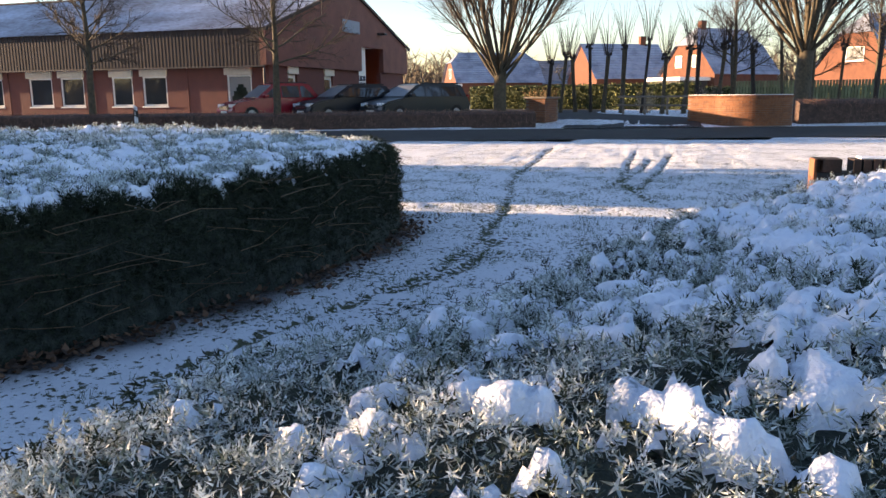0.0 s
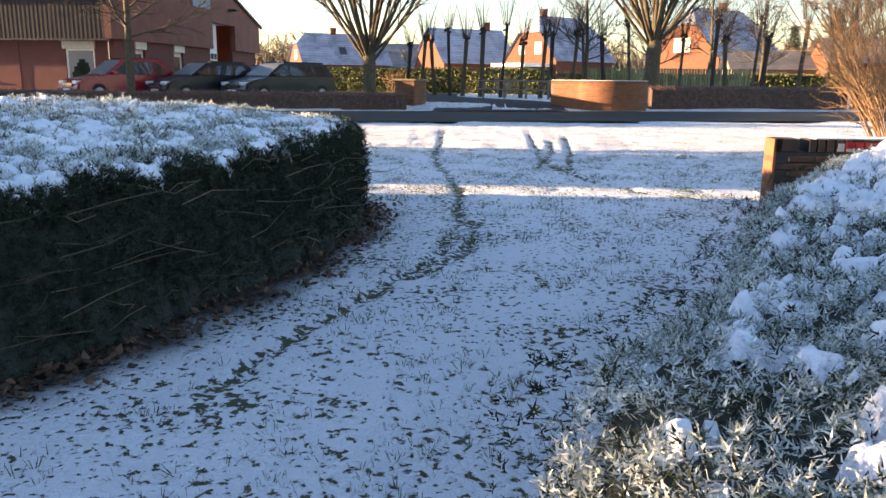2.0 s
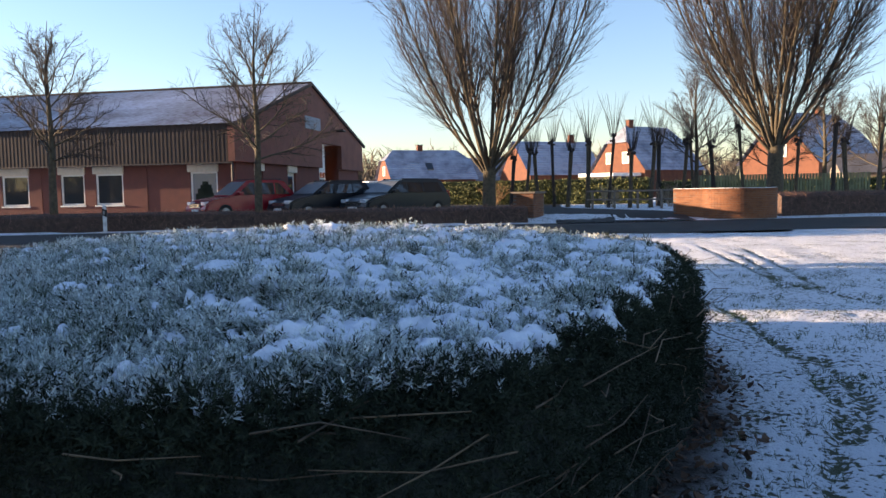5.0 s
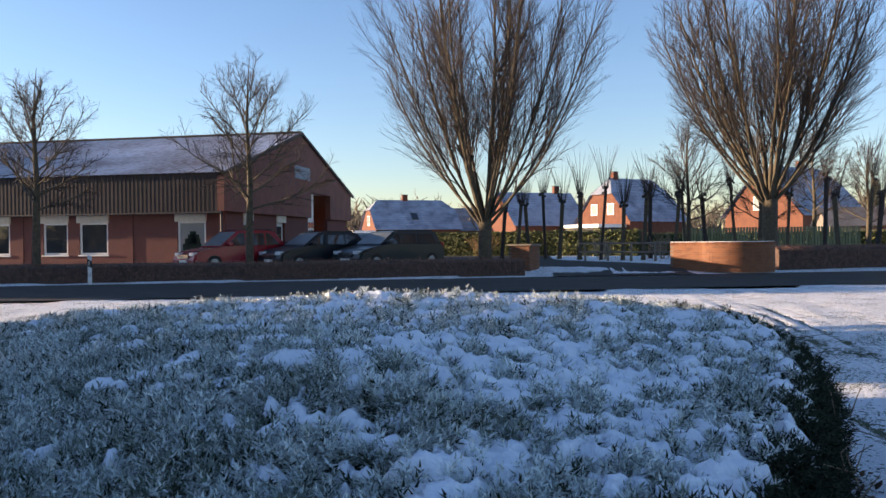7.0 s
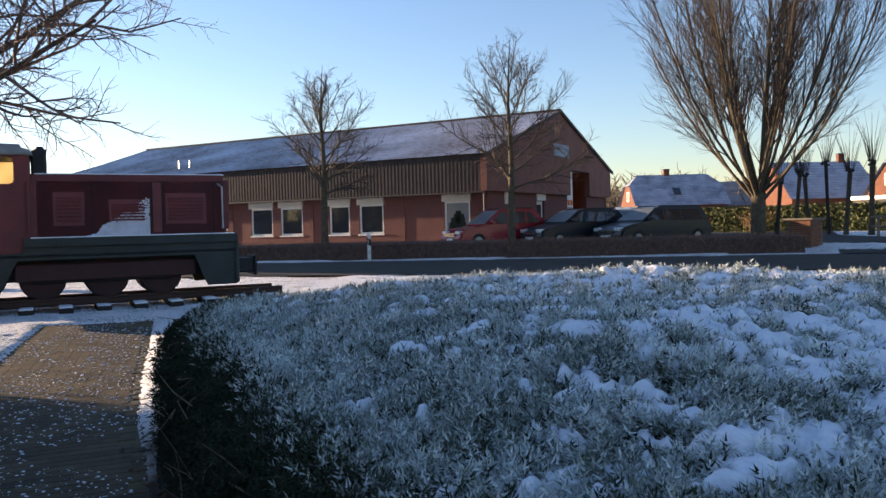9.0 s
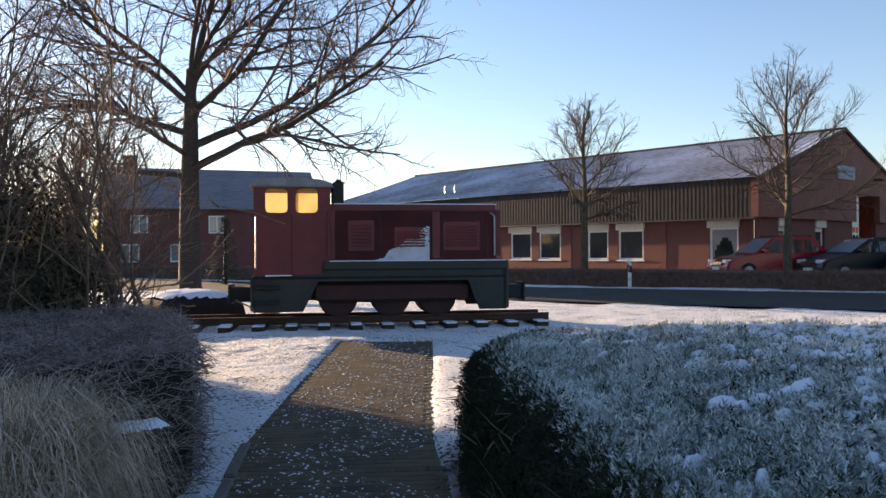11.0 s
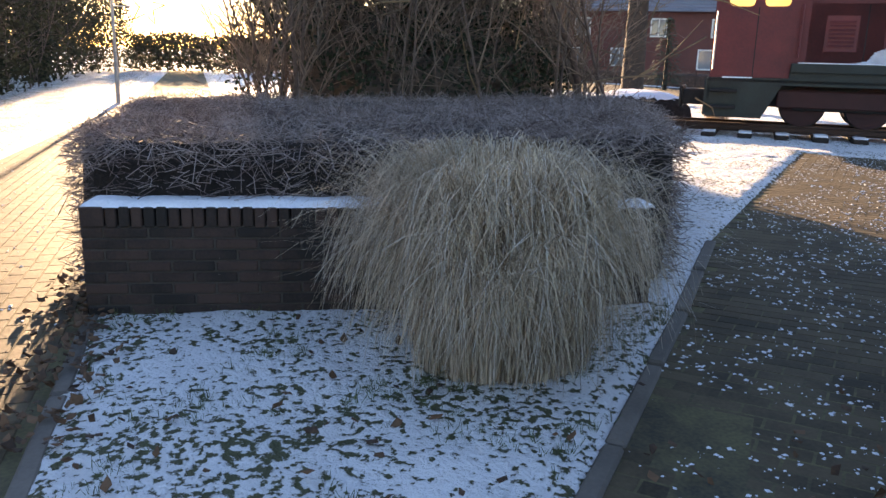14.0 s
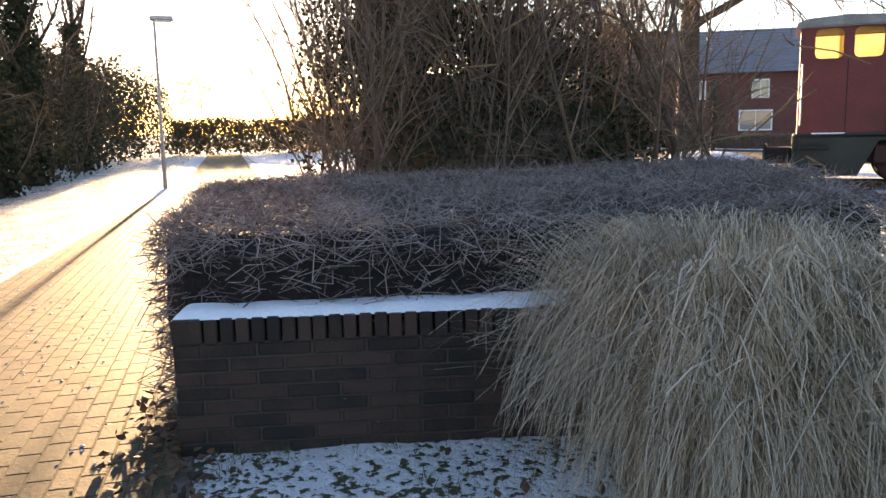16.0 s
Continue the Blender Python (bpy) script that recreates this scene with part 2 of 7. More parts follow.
def tubes(name, polys, sides, mat):
    """One mesh of tapered tubes along polylines of (points, radii)."""
    verts, faces, base = [], [], 0
    ring = np.linspace(0, 2 * np.pi, sides, endpoint=False)
    cs, sn, idx = np.cos(ring), np.sin(ring), np.arange(sides)
    for k in sorted({len(r) for _, r in polys}):
        pts = np.array([p for p, r in polys if len(r) == k], float)
        rad = np.array([r for p, r in polys if len(r) == k], float)
        d = np.gradient(pts, axis=1)
        d /= np.linalg.norm(d, axis=2)[:, :, None] + 1e-9
        up = np.where(np.abs(d[:, :1, 2:]) < 0.85, np.array([0.31, 0.17, 0.93]), np.array([0.95, 0.2, 0.1]))
        s = np.cross(d, np.broadcast_to(up, d.shape))
        s /= np.linalg.norm(s, axis=2)[:, :, None] + 1e-9
        w = np.cross(s, d)
        v = pts[:, :, None, :] + rad[:, :, None, None] * (s[:, :, None, :] * cs[:, None] + w[:, :, None, :] * sn[:, None])
        n = len(pts)
        verts.append(v.reshape(-1, 3))
        r = base + (np.arange(n)[:, None] * k + np.arange(k - 1)[None])[:, :, None] * sides
        nx = (idx + 1) % sides
        faces.append(np.stack([r + idx, r + nx, r + sides + nx, r + sides + idx], axis=-1).reshape(-1, 4))
        base += n * k * sides
    return mesh_np(name, np.concatenate(verts), np.concatenate(faces), mat, smooth=True)


def scatter(name, verts, faces, places, turns, scales, mat):
    """One mesh of many copies of a small shape; turns are rotation matrices, one a copy."""
    verts, faces = np.asarray(verts, float), np.asarray(faces, int)
    n = len(places)
    v = np.einsum("nij,kj->nki", turns, verts) * np.asarray(scales).reshape(n, 1, 1) + np.asarray(places)[:, None, :]
    f = faces[None] + (np.arange(n) * len(verts))[:, None, None]
    return mesh_np(name, v.reshape(-1, 3), f.reshape(-1, faces.shape[1]), mat)


def turns_of(rng, n, tilt=0.6):
    """Random rotations: any heading, leaning up to tilt radians."""
    a, b, c = rng.uniform(0, 2 * np.pi, n), rng.normal(0, tilt / 2, n), rng.normal(0, tilt / 2, n)
    ca, sa, cb, sb, cc, sc = np.cos(a), np.sin(a), np.cos(b), np.sin(b), np.cos(c), np.sin(c)
    z, o = np.zeros(n), np.ones(n)
    rz = np.stack([ca, -sa, z, sa, ca, z, z, z, o], -1).reshape(n, 3, 3)
    rx = np.stack([o, z, z, z, cb, -sb, z, sb, cb], -1).reshape(n, 3, 3)
    ry = np.stack([cc, z, sc, z, o, z, -sc, z, cc], -1).reshape(n, 3, 3)
    return rx @ ry @ rz


def value_noise(x, y, s, seed):
    """Smooth noise between 0 and 1 over arrays."""
    x, y = np.asarray(x) * s + seed * 17.3, np.asarray(y) * s + seed * 9.1
    xi, yi = np.floor(x), np.floor(y)
    fx, fy = x - xi, y - yi
    fx, fy = fx * fx * (3 - 2 * fx), fy * fy * (3 - 2 * fy)

    def h(a, b):
        v = np.sin(a * 127.1 + b * 311.7 + seed * 74.7) * 43758.5453
        return v - np.floor(v)

    return (h(xi, yi) * (1 - fx) + h(xi + 1, yi) * fx) * (1 - fy) + (h(xi, yi + 1) * (1 - fx) + h(xi + 1, yi + 1) * fx) * fy


def fractal(x, y, s, seed):
    return 0.55 * value_noise(x, y, s, seed) + 0.3 * value_noise(x, y, s * 2.1, seed + 1) + 0.15 * value_noise(x, y, s * 4.3, seed + 2)


def inside(poly, x, y):
    """How far points lie inside a closed outline, in metres; negative outside."""
    x, y = np.asarray(x, float), np.asarray(y, float)
    within, best = np.zeros(x.shape, bool), np.full(x.shape, 1e9)
    for (x0, y0), (x1, y1) in zip(poly, poly[1:] + poly[:1]):
        cross = ((y0 > y) != (y1 > y)) & (x < (x1 - x0) * (y - y0) / (y1 - y0 + 1e-12) + x0)
        within ^= cross
        k = np.clip(((x - x0) * (x1 - x0) + (y - y0) * (y1 - y0)) / ((x1 - x0) ** 2 + (y1 - y0) ** 2), 0, 1)
        best = np.minimum(best, np.hypot(x - x0 - k * (x1 - x0), y - y0 - k * (y1 - y0)))
    return np.where(within, best, -best)


def along(line, x, y):
    """Distance of points from an open line."""
    best = np.full(np.shape(x), 1e9)
    for (x0, y0), (x1, y1) in zip(line, line[1:]):
        k = np.clip(((x - x0) * (x1 - x0) + (y - y0) * (y1 - y0)) / ((x1 - x0) ** 2 + (y1 - y0) ** 2), 0, 1)
        best = np.minimum(best, np.hypot(x - x0 - k * (x1 - x0), y - y0 - k * (y1 - y0)))
    return best


def smooth_step(a, b, x):
    k = np.clip((x - a) / (b - a), 0, 1)
    return k * k * (3 - 2 * k)


def rounded(points, steps=6):
    """A closed outline with its corners drawn round (Catmull-Rom)."""
    out, n = [], len(points)
    p = np.array(points, float)
    for i in range(n):
        a, b, c, d = p[i - 1], p[i], p[(i + 1) % n], p[(i + 2) % n]
        for k in np.arange(steps) / steps:
            out.append(tuple(0.5 * (2 * b + (c - a) * k + (2 * a - 5 * b + 4 * c - d) * k ** 2 + (3 * b - a - 3 * c + d) * k ** 3)))
    return out


# ---- the plan ----
BED_A = rounded([(-3.5, 3.45), (-3.12, 3.95), (-2.72, 4.97), (-2.37, 6.05), (-2.27, 7.1), (-2.38, 7.8), (-2.75, 8.25), (-3.4, 8.5), (-4.5, 8.6), (-5.5, 8.4), (-6.5, 7.9), (-7.3, 7.3), (-7.7, 6.5),
                 (-7.66, 5.75), (-7.1, 5.12), (-6.15, 4.33), (-5.45, 3.68), (-4.9, 3.3), (-4.2, 3.2)], 4)
BED_B = rounded([(-1.28, 1.45), (-1.22, 1.9), (-1.1, 2.25), (-0.78, 2.75), (-0.5, 3.3), (-0.22, 4.0), (0.25, 4.85), (0.85, 5.75), (1.5, 6.6), (2.2, 7.3), (4.0, 7.45), (6.5, 7.4), (9.0, 6.5), (9.2, 3.0), (7.0, 1.1), (3.0, 1.0), (0.4, 0.98), (-0.9, 1.0)], 4)
LEFT_KERB = [(-4.5, 0.85), (-6.74, 2.79), (-8.02, 3.9), (-9.4, 5.05), (-10.6, 6.3), (-12.1, 7.9), (-13.6, 9.5)]
RIGHT_KERB = [(-3.4, 1.95), (-5.75, 3.85), (-7.05, 4.95), (-8.35, 6.1), (-9.5, 7.25), (-11.0, 8.85), (-12.5, 10.4)]
SIDE_PATH = LEFT_KERB + RIGHT_KERB[::-1]
MAIN_PATH = [(-60, -0.55), (-30, -0.3), (-17.4, -0.9), (-13.0, -1.12), (-4, -1.1), (9, -1.1), (9, 0.8), (-8.8, 0.8), (-13, 0.72), (-17.4, 1.0), (-30, 1.7), (-60, 1.5)]
TRACKS = [[(-2.1, 19.3), (-1.95, 14), (-1.92, 12.1), (-1.5, 9.0), (-1.44, 7.2), (-1.59, 6.0), (-1.9, 5.2), (-2.2, 4.4), (-2.4, 3.7)],
          [(-1.3, 7.3), (-1.38, 6.2), (-1.68, 5.5)], [(-0.2, 18), (-0.35, 12.5), (-0.3, 11.4), (0.0, 10.0), (0.4, 9.0), (1.2, 8.3)], [(0.1, 16), (-0.1, 13.5), (-0.5, 11.2)], [(0.5, 17), (0.2, 13.5), (-0.1, 11.0)]]


def road_off(x, y):
    """Metres past the road's far edge, negative towards the lawn."""
    return (np.asarray(y) - 30.5 - 0.27 * (np.asarray(x) + 4)) * 0.965


def level(x, y):
    """Height of the ground without its small unevenness."""
    y = np.asarray(y, float)
    return -0.07 + 0.17 * np.clip((y - 3) / 6, 0, 1) + 0.22 * smooth_step(0.8, 4.0, road_off(x, y))


def high(x, y):
    return float(level(x, y))


# ---- ground ----
def spread(lo, hi, step, far, grow):
    """Coordinates with a fine step between lo and hi, growing out to far."""
    mid = list(np.arange(lo, hi + step / 2, step))
    out, s, v = [], step, hi
    while v < far:
        s *= grow
        v += s
        out.append(v)
    left, s, v = [], step, lo
    while v > -far:
        s *= grow
        v -= s
        left.append(v)
    return np.array(left[::-1] + mid + out)


def build_ground():
    gx, gy = spread(-14.5, 2.6, 0.07, 1500, 1.12), spread(-1.5, 11.5, 0.06, 1500, 1.12)
    x, y = np.meshgrid(gx, gy)
    z = level(x, y)
    road = road_off(x, y)
    paved = np.maximum(inside(SIDE_PATH, x, y), inside(MAIN_PATH, x, y))
    soft = smooth_step(0.0, 0.15, -paved) * smooth_step(8.0, 8.6, np.abs(road + 4) + 4.6)
    bump = 0.035 * (fractal(x, y, 2.2, 3) - 0.5) + 0.03 * (fractal(x, y, 9, 5) - 0.5)
    rut = np.min([along(t, x, y) for t in TRACKS], axis=0)
    groove = 1 - smooth_step(0.015, 0.065, rut + 0.035 * (fractal(x, y, 8, 9) - 0.5))
    z = z + bump * soft - 0.025 * groove * soft - 0.07 * smooth_step(-0.01, 0.05, paved) - 0.07 * (np.abs(road + 4) < 3.9)
    z = z + 0.02 * soft
    ny, nx = x.shape
    i = np.arange(nx * ny).reshape(ny, nx)
    faces = np.stack([i[:-1, :-1], i[:-1, 1:], i[1:, 1:], i[1:, :-1]], -1).reshape(-1, 4)
    me = mesh_np("ground", np.stack([x, y, z], -1).reshape(-1, 3), faces, smooth=True)
    under = np.maximum(1 - smooth_step(0.0, 0.45, -inside(BED_A, x, y) + 0.35 * (fractal(x, y, 3, 11) - 0.5)), 0)
    planter = (x < -4.3) & (x > -8.8) & (y > 0.75) & (y < 4.2)
    bare = np.clip(np.maximum(groove * 0.65, np.maximum(0.17 * planter, 0.3 * (y < -1.1))), 0, 1)
    for key, val in (("worn", bare), ("shaded_soil", under)):
        at = me.attributes.new(key, "FLOAT", "POINT")
        at.data.foreach_set("value", val.astype(np.float32).ravel())
    m = bpy.data.materials.new("snowy_lawn")
    m.use_nodes = True
    nodes, links = m.node_tree.nodes, m.node_tree.links
    b = nodes["Principled BSDF"]
    geo = nodes.new("ShaderNodeNewGeometry")

    def noise_node(scale, detail=4, rough=0.55):
        n = nodes.new("ShaderNodeTexNoise")
        n.inputs["Scale"].default_value, n.inputs["Detail"].default_value, n.inputs["Roughness"].default_value = scale, detail, rough
        links.new(geo.outputs["Position"], n.inputs["Vector"])
        return n.outputs["Fac"]

    def math_node(op, a, bb):
        n = nodes.new("ShaderNodeMath")
        n.operation = op
        for k, v in enumerate((a, bb)):
            if isinstance(v, (int, float)):
                n.inputs[k].default_value = v
            else:
                links.new(v, n.inputs[k])
        return n.outputs[0]

    def mixed(f, a, bb):
        n = nodes.new("ShaderNodeMix")
        n.data_type = "RGBA"
        links.new(f, n.inputs["Factor"])
        for key, v in (("A", a), ("B", bb)):
            if isinstance(v, tuple):
                n.inputs[key].default_value = (*v, 1)
            else:
                links.new(v, n.inputs[key])
        return n.outputs["Result"]

    def ranged(v, lo, hi):
        n = nodes.new("ShaderNodeMapRange")
        n.interpolation_type = "SMOOTHSTEP"
        n.inputs["From Min"].default_value, n.inputs["From Max"].default_value = lo, hi
        links.new(v, n.inputs["Value"])
        return n.outputs[0]

    worn, soil = nodes.new("ShaderNodeAttribute"), nodes.new("ShaderNodeAttribute")
    worn.attribute_name, soil.attribute_name = "worn", "shaded_soil"
    mid, fine, tiny = noise_node(1.6), noise_node(24.0, 5, 0.6), noise_node(90.0, 2)
    cover = math_node("ADD", math_node("MULTIPLY", mid, 0.26), math_node("MULTIPLY", fine, 0.74))
    cover = math_node("SUBTRACT", cover, math_node("MULTIPLY", worn.outputs["Fac"], 0.16))
    snowy = ranged(cover, 0.415, 0.45)
    grass = mixed(fine, (0.035, 0.045, 0.02), (0.16, 0.16, 0.075))
    white = mixed(tiny, (0.83, 0.855, 0.895), (0.93, 0.94, 0.955))
    lawn = mixed(snowy, grass, white)
    earth = mixed(fine, (0.02, 0.015, 0.012), (0.075, 0.05, 0.035))
    links.new(mixed(soil.outputs["Fac"], lawn, earth), b.inputs["Base Color"])
    b.inputs["Roughness"].default_value = 0.75
    rel = nodes.new("ShaderNodeBump")
    rel.inputs["Strength"].default_value, rel.inputs["Distance"].default_value = 1.0, 0.06
    links.new(math_node("ADD", math_node("MULTIPLY", snowy, 0.5), math_node("ADD", fine, math_node("MULTIPLY", tiny, 0.25))), rel.inputs["Height"])
    links.new(rel.outputs[0], b.inputs["Normal"])
    me.materials.append(m)
    tagged(new("ground", me), "snow-dusted winter lawn with grass tufts and tyre tracks", "ground", kind="structure")


build_ground()


def strip_mesh(name, f, us, vs, mat):
    u, v = np.meshgrid(us, vs)
    p = np.array([f(a, b) for a, b in zip(u.ravel(), v.ravel())])
    ny, nx = u.shape
    i = np.arange(nx * ny).reshape(ny, nx)
    return mesh_np(name, p, np.stack([i[:-1, :-1], i[:-1, 1:], i[1:, 1:], i[1:, :-1]], -1).reshape(-1, 4), mat, smooth=True)


def on_road(s, off):
    """A place s metres along the road and off metres past its far edge."""
    x, y = -4 + s * 0.9654 - off * 0.2607, 30.5 + s * 0.2607 + off * 0.9654
    return x, y, high(x, y)


def road_point(s, off):
    x, y, z = on_road(s, off)
    return x, y, 0.105 + 0.03 * (1 - ((off + 4) / 4) ** 2)


tagged(part("road", strip_mesh("road", road_point, np.linspace(-150, 150, 60), np.linspace(-7.7, 0.0, 9), M_ASPHALT)), "dark grey asphalt road, dry with pale edges", "road", kind="structure")


tagged(part("driveway", strip_mesh("driveway", lambda s, o: (-3.0 + 5.2 * s - 9.5 * smooth_step(3, 16, o) * (1 - 0.5 * s), 30.3 + o + s * 1.2, high(-1, 30.3 + o + s) + 0.04), np.linspace(0, 1, 5), np.linspace(0, 34, 24), M_ASPHALT)),
       "grey asphalt driveway entering between brick walls", "driveway", kind="structure")
tagged(part("car_park", strip_mesh("car_park", lambda s, o: (s, o, high(s, o) + 0.035), np.linspace(-19, -4.2, 12), np.linspace(32.5, 52, 12), M_ASPHALT)), "grey asphalt car park beside the brick hall", "pavement", kind="structure")


# ---- trees ----
def grow(out, rng, at, way, length, radius, stage, spec):
    """Adds one branch and its children to out[stage]. spec: per stage (points, wander, lift, children, angle, ratio, thin, from)."""
    n, wander, lift, kids, angle, ratio, thin, start = spec[stage]
    pts, d, p = [np.array(at, float)], np.array(way, float), np.array(at, float)
    d /= np.linalg.norm(d)
    step = length / (n - 1)
    for k in range(n - 1):
        d = d + rng.normal(0, wander, 3) + np.array([0, 0, lift])
        d /= np.linalg.norm(d)
        p = p + d * step
        pts.append(p.copy())
    pts = np.array(pts)
    rad = radius * np.linspace(1, 0.35, n) if stage < len(spec) - 1 else radius * np.linspace(1, 0.5, n)
    out[stage].append((pts, rad))
    if stage + 1 >= len(spec):
        return
    for k in range(kids):
        f = start + (1 - start) * (k + rng.uniform(0.1, 0.9)) / kids
        i = min(int(f * (n - 1)), n - 2)
        q = pts[i] + (pts[i + 1] - pts[i]) * (f * (n - 1) - i)
        t = pts[i + 1] - pts[i]
        t /= np.linalg.norm(t)
        side = rng.normal(0, 1, 3)
        side -= t * (side @ t)
        side /= np.linalg.norm(side) + 1e-9
        a = angle * rng.uniform(0.7, 1.3)
        grow(out, rng, q, t * math.cos(a) + side * math.sin(a), length * ratio * rng.uniform(0.65, 1.2) * (1.15 - 0.5 * f), radius * thin * (1.1 - 0.45 * f), stage + 1, spec)


def tree(name, m, trunk_line, trunk_radii, limbs, spec, seed, bark, twig, label, group="", sides=(7, 5, 3, 3, 3)):
    """A bare tree: a trunk, its limbs and its twigs. limbs: rows of (height, heading, rise, length, radius)."""
    rng = np.random.default_rng(seed)
    out = [[] for _ in spec]
    for h, heading, rise, length, radius in limbs:
        a, e = radians(heading), radians(rise)
        pts = np.array(trunk_line)
        q = np.array([np.interp(h, pts[:, 2], pts[:, 0]), np.interp(h, pts[:, 2], pts[:, 1]), h])
        grow(out, rng, q, (math.cos(a) * math.cos(e), math.sin(a) * math.cos(e), math.sin(e)), length, radius, 0, spec)
    t = thing(name, m, label, "tree", group)
    part("trunk", tubes("trunk", [(trunk_line, trunk_radii)], 14, bark), None, t)
    for limb in out[0]:
        part("limb", tubes("limb", [limb], 7, bark), None, t)
    for k, polys in enumerate(out[1:]):
        if polys:
            tagged(part(("branches", "twigs", "fine_twigs")[min(k, 2)], tubes("twigs", polys, 4 if k == 0 else 3, twig), None, t), kind="stuff")
    return t


def vase_tree(x, y, seed, tall, wide, trunk_r, fork, label):
    rng = np.random.default_rng(seed)
    limbs = []
    for k in range(23):
        out = math.sqrt((k + 0.5) / 23)
        rise = 88 - 51 * out + rng.uniform(-4, 4)
        limbs.append((fork * rng.uniform(0.8, 1.05), 137.5 * k + rng.uniform(-15, 15), rise, (tall - fork) * (1.0 - 0.26 * out), trunk_r * (0.4 - 0.19 * out)))
    spec = [(10, 0.035, 0.115, 13, 0.40, 0.37, 0.38, 0.2), (6, 0.05, 0.08, 9, 0.45, 0.5, 0.5, 0.1), (4, 0.07, 0.06, 5, 0.5, 0.55, 0.6, 0.12), (3, 0.08, 0.04, 0, 0, 0, 0, 0)]
    line = [(0, 0, -0.1), (0.02, 0, 0.25), (0.0, 0.03, fork * 0.6), (0.03, 0.02, fork * 1.05)]
    return tree("bare_tree", pose(x, y, high(x, y)), line, [trunk_r * 1.5, trunk_r * 1.08, trunk_r, trunk_r * 0.95], limbs, spec, seed, M_BARK, M_BRANCH, label)


def street_tree(x, y, seed, tall, label, group, fork=2.6):
    rng = np.random.default_rng(seed)
    limbs, top = [], tall * 0.9
    for k in range(22):
        f = k / 21
        h = fork - 0.1 + (top - fork - 0.5) * f
        limbs.append((h, 137.5 * k + rng.uniform(-20, 20), 22 + 42 * f + rng.uniform(-8, 10), (tall - fork) * (0.1 + 0.46 * math.sqrt(1.02 - f * f)) * rng.uniform(0.8, 1.1), 0.042 - 0.022 * f))
    spec = [(7, 0.09, 0.06, 11, 0.65, 0.42, 0.5, 0.15), (5, 0.13, 0.05, 7, 0.7, 0.5, 0.55, 0.12), (4, 0.14, 0.05, 3, 0.65, 0.55, 0.6, 0.2), (3, 0.12, 0.05, 0, 0, 0, 0, 0)]
    line = [(0, 0, -0.1), (0, 0.02, 0.3), (0.02, 0, fork * 0.7), (0.05, 0.02, fork + 0.8), (-0.05, 0.05, (fork + tall) / 2 + 0.3), (0.04, 0.0, top), (0.1, 0.02, tall)]
    return tree("street_tree", pose(x, y, high(x, y)), line, [0.2, 0.15, 0.125, 0.1, 0.055, 0.02, 0.008], limbs, spec, seed, M_BARK, M_BRANCH, label, group)


vase_tree(-5.55, 31.9, 11, 12.6, 8.6, 0.25, 2.0, "tall bare tree with a fan of upright pruned branches")
vase_tree(6.7, 38.2, 12, 14.0, 10.0, 0.34, 2.7, "large bare tree with fanned branches and a thick pale trunk")
street_tree(-13.75, 29.0, 21, 8.0, "slim bare street tree with sparse twigs behind a low hedge", "street trees along the hedge")
street_tree(-20.7, 27.3, 22, 7.4, "bare street tree with a rounded crown behind a low hedge", "street trees along the hedge")
street_tree(18.2, 44.0, 23, 9.0, "bare spreading tree with a forked trunk beside the road", "", 3.0)

for k, (bx, by, bt, bf) in enumerate(((4.6, 45.5, 7.6, 2.2), (8.6, 46.5, 7.2, 2.0), (12.6, 50.0, 7.8, 2.4), (16.4, 52.0, 7.0, 2.0), (22.5, 54.0, 8.2, 2.4))):
    street_tree(bx, by, 24 + k, bt, "bare garden tree with ochre twigs behind the brick wall", "bare garden trees", bf)


def oak(x, y, seed):
    rng = np.random.default_rng(seed)
    limbs = [(6.0, 90, 80, 6.5, 0.2)]
    for k, (h, head, rise, ln, r) in enumerate([(3.6, 200, 18, 5.5, 0.15), (3.9, 20, 22, 7.5, 0.2), (4.3, 300, 10, 6.0, 0.14), (4.6, 60, 30, 8.6, 0.2), (5.0, 215, 30, 6.5, 0.17), (5.4, 150, 28, 6.0, 0.15),
                                                 (5.6, 45, 42, 8.0, 0.18), (5.9, 265, 40, 6.5, 0.15), (6.2, 200, 52, 6.5, 0.15), (6.4, 100, 50, 6.0, 0.14), (6.6, 20, 58, 6.5, 0.14), (6.8, 330, 45, 6.0, 0.13)]):
        limbs.append((h, head + rng.uniform(-8, 8), rise, ln, r))
    spec = [(10, 0.09, 0.012, 13, 0.75, 0.5, 0.5, 0.15), (6, 0.14, 0.03, 8, 0.75, 0.48, 0.48, 0.15), (5, 0.16, 0.02, 7, 0.75, 0.5, 0.55, 0.15), (4, 0.2, 0.01, 0, 0, 0, 0, 0)]
    line = [(0, 0, -0.1), (0, 0, 0.35), (-0.05, 0.03, 3.2), (0.05, 0.02, 5.2), (0.1, 0, 7.0)]
    return tree("oak_tree", pose(x, y, high(x, y)), line, [0.52, 0.35, 0.29, 0.23, 0.13], [(h, a, e, n * 1.05, r * 0.64) for h, a, e, n, r in limbs], spec, seed, M_BARKDARK, M_TWIG, "large bare oak with wide dark spreading limbs")


oak(-26.3, 14.0, 31)


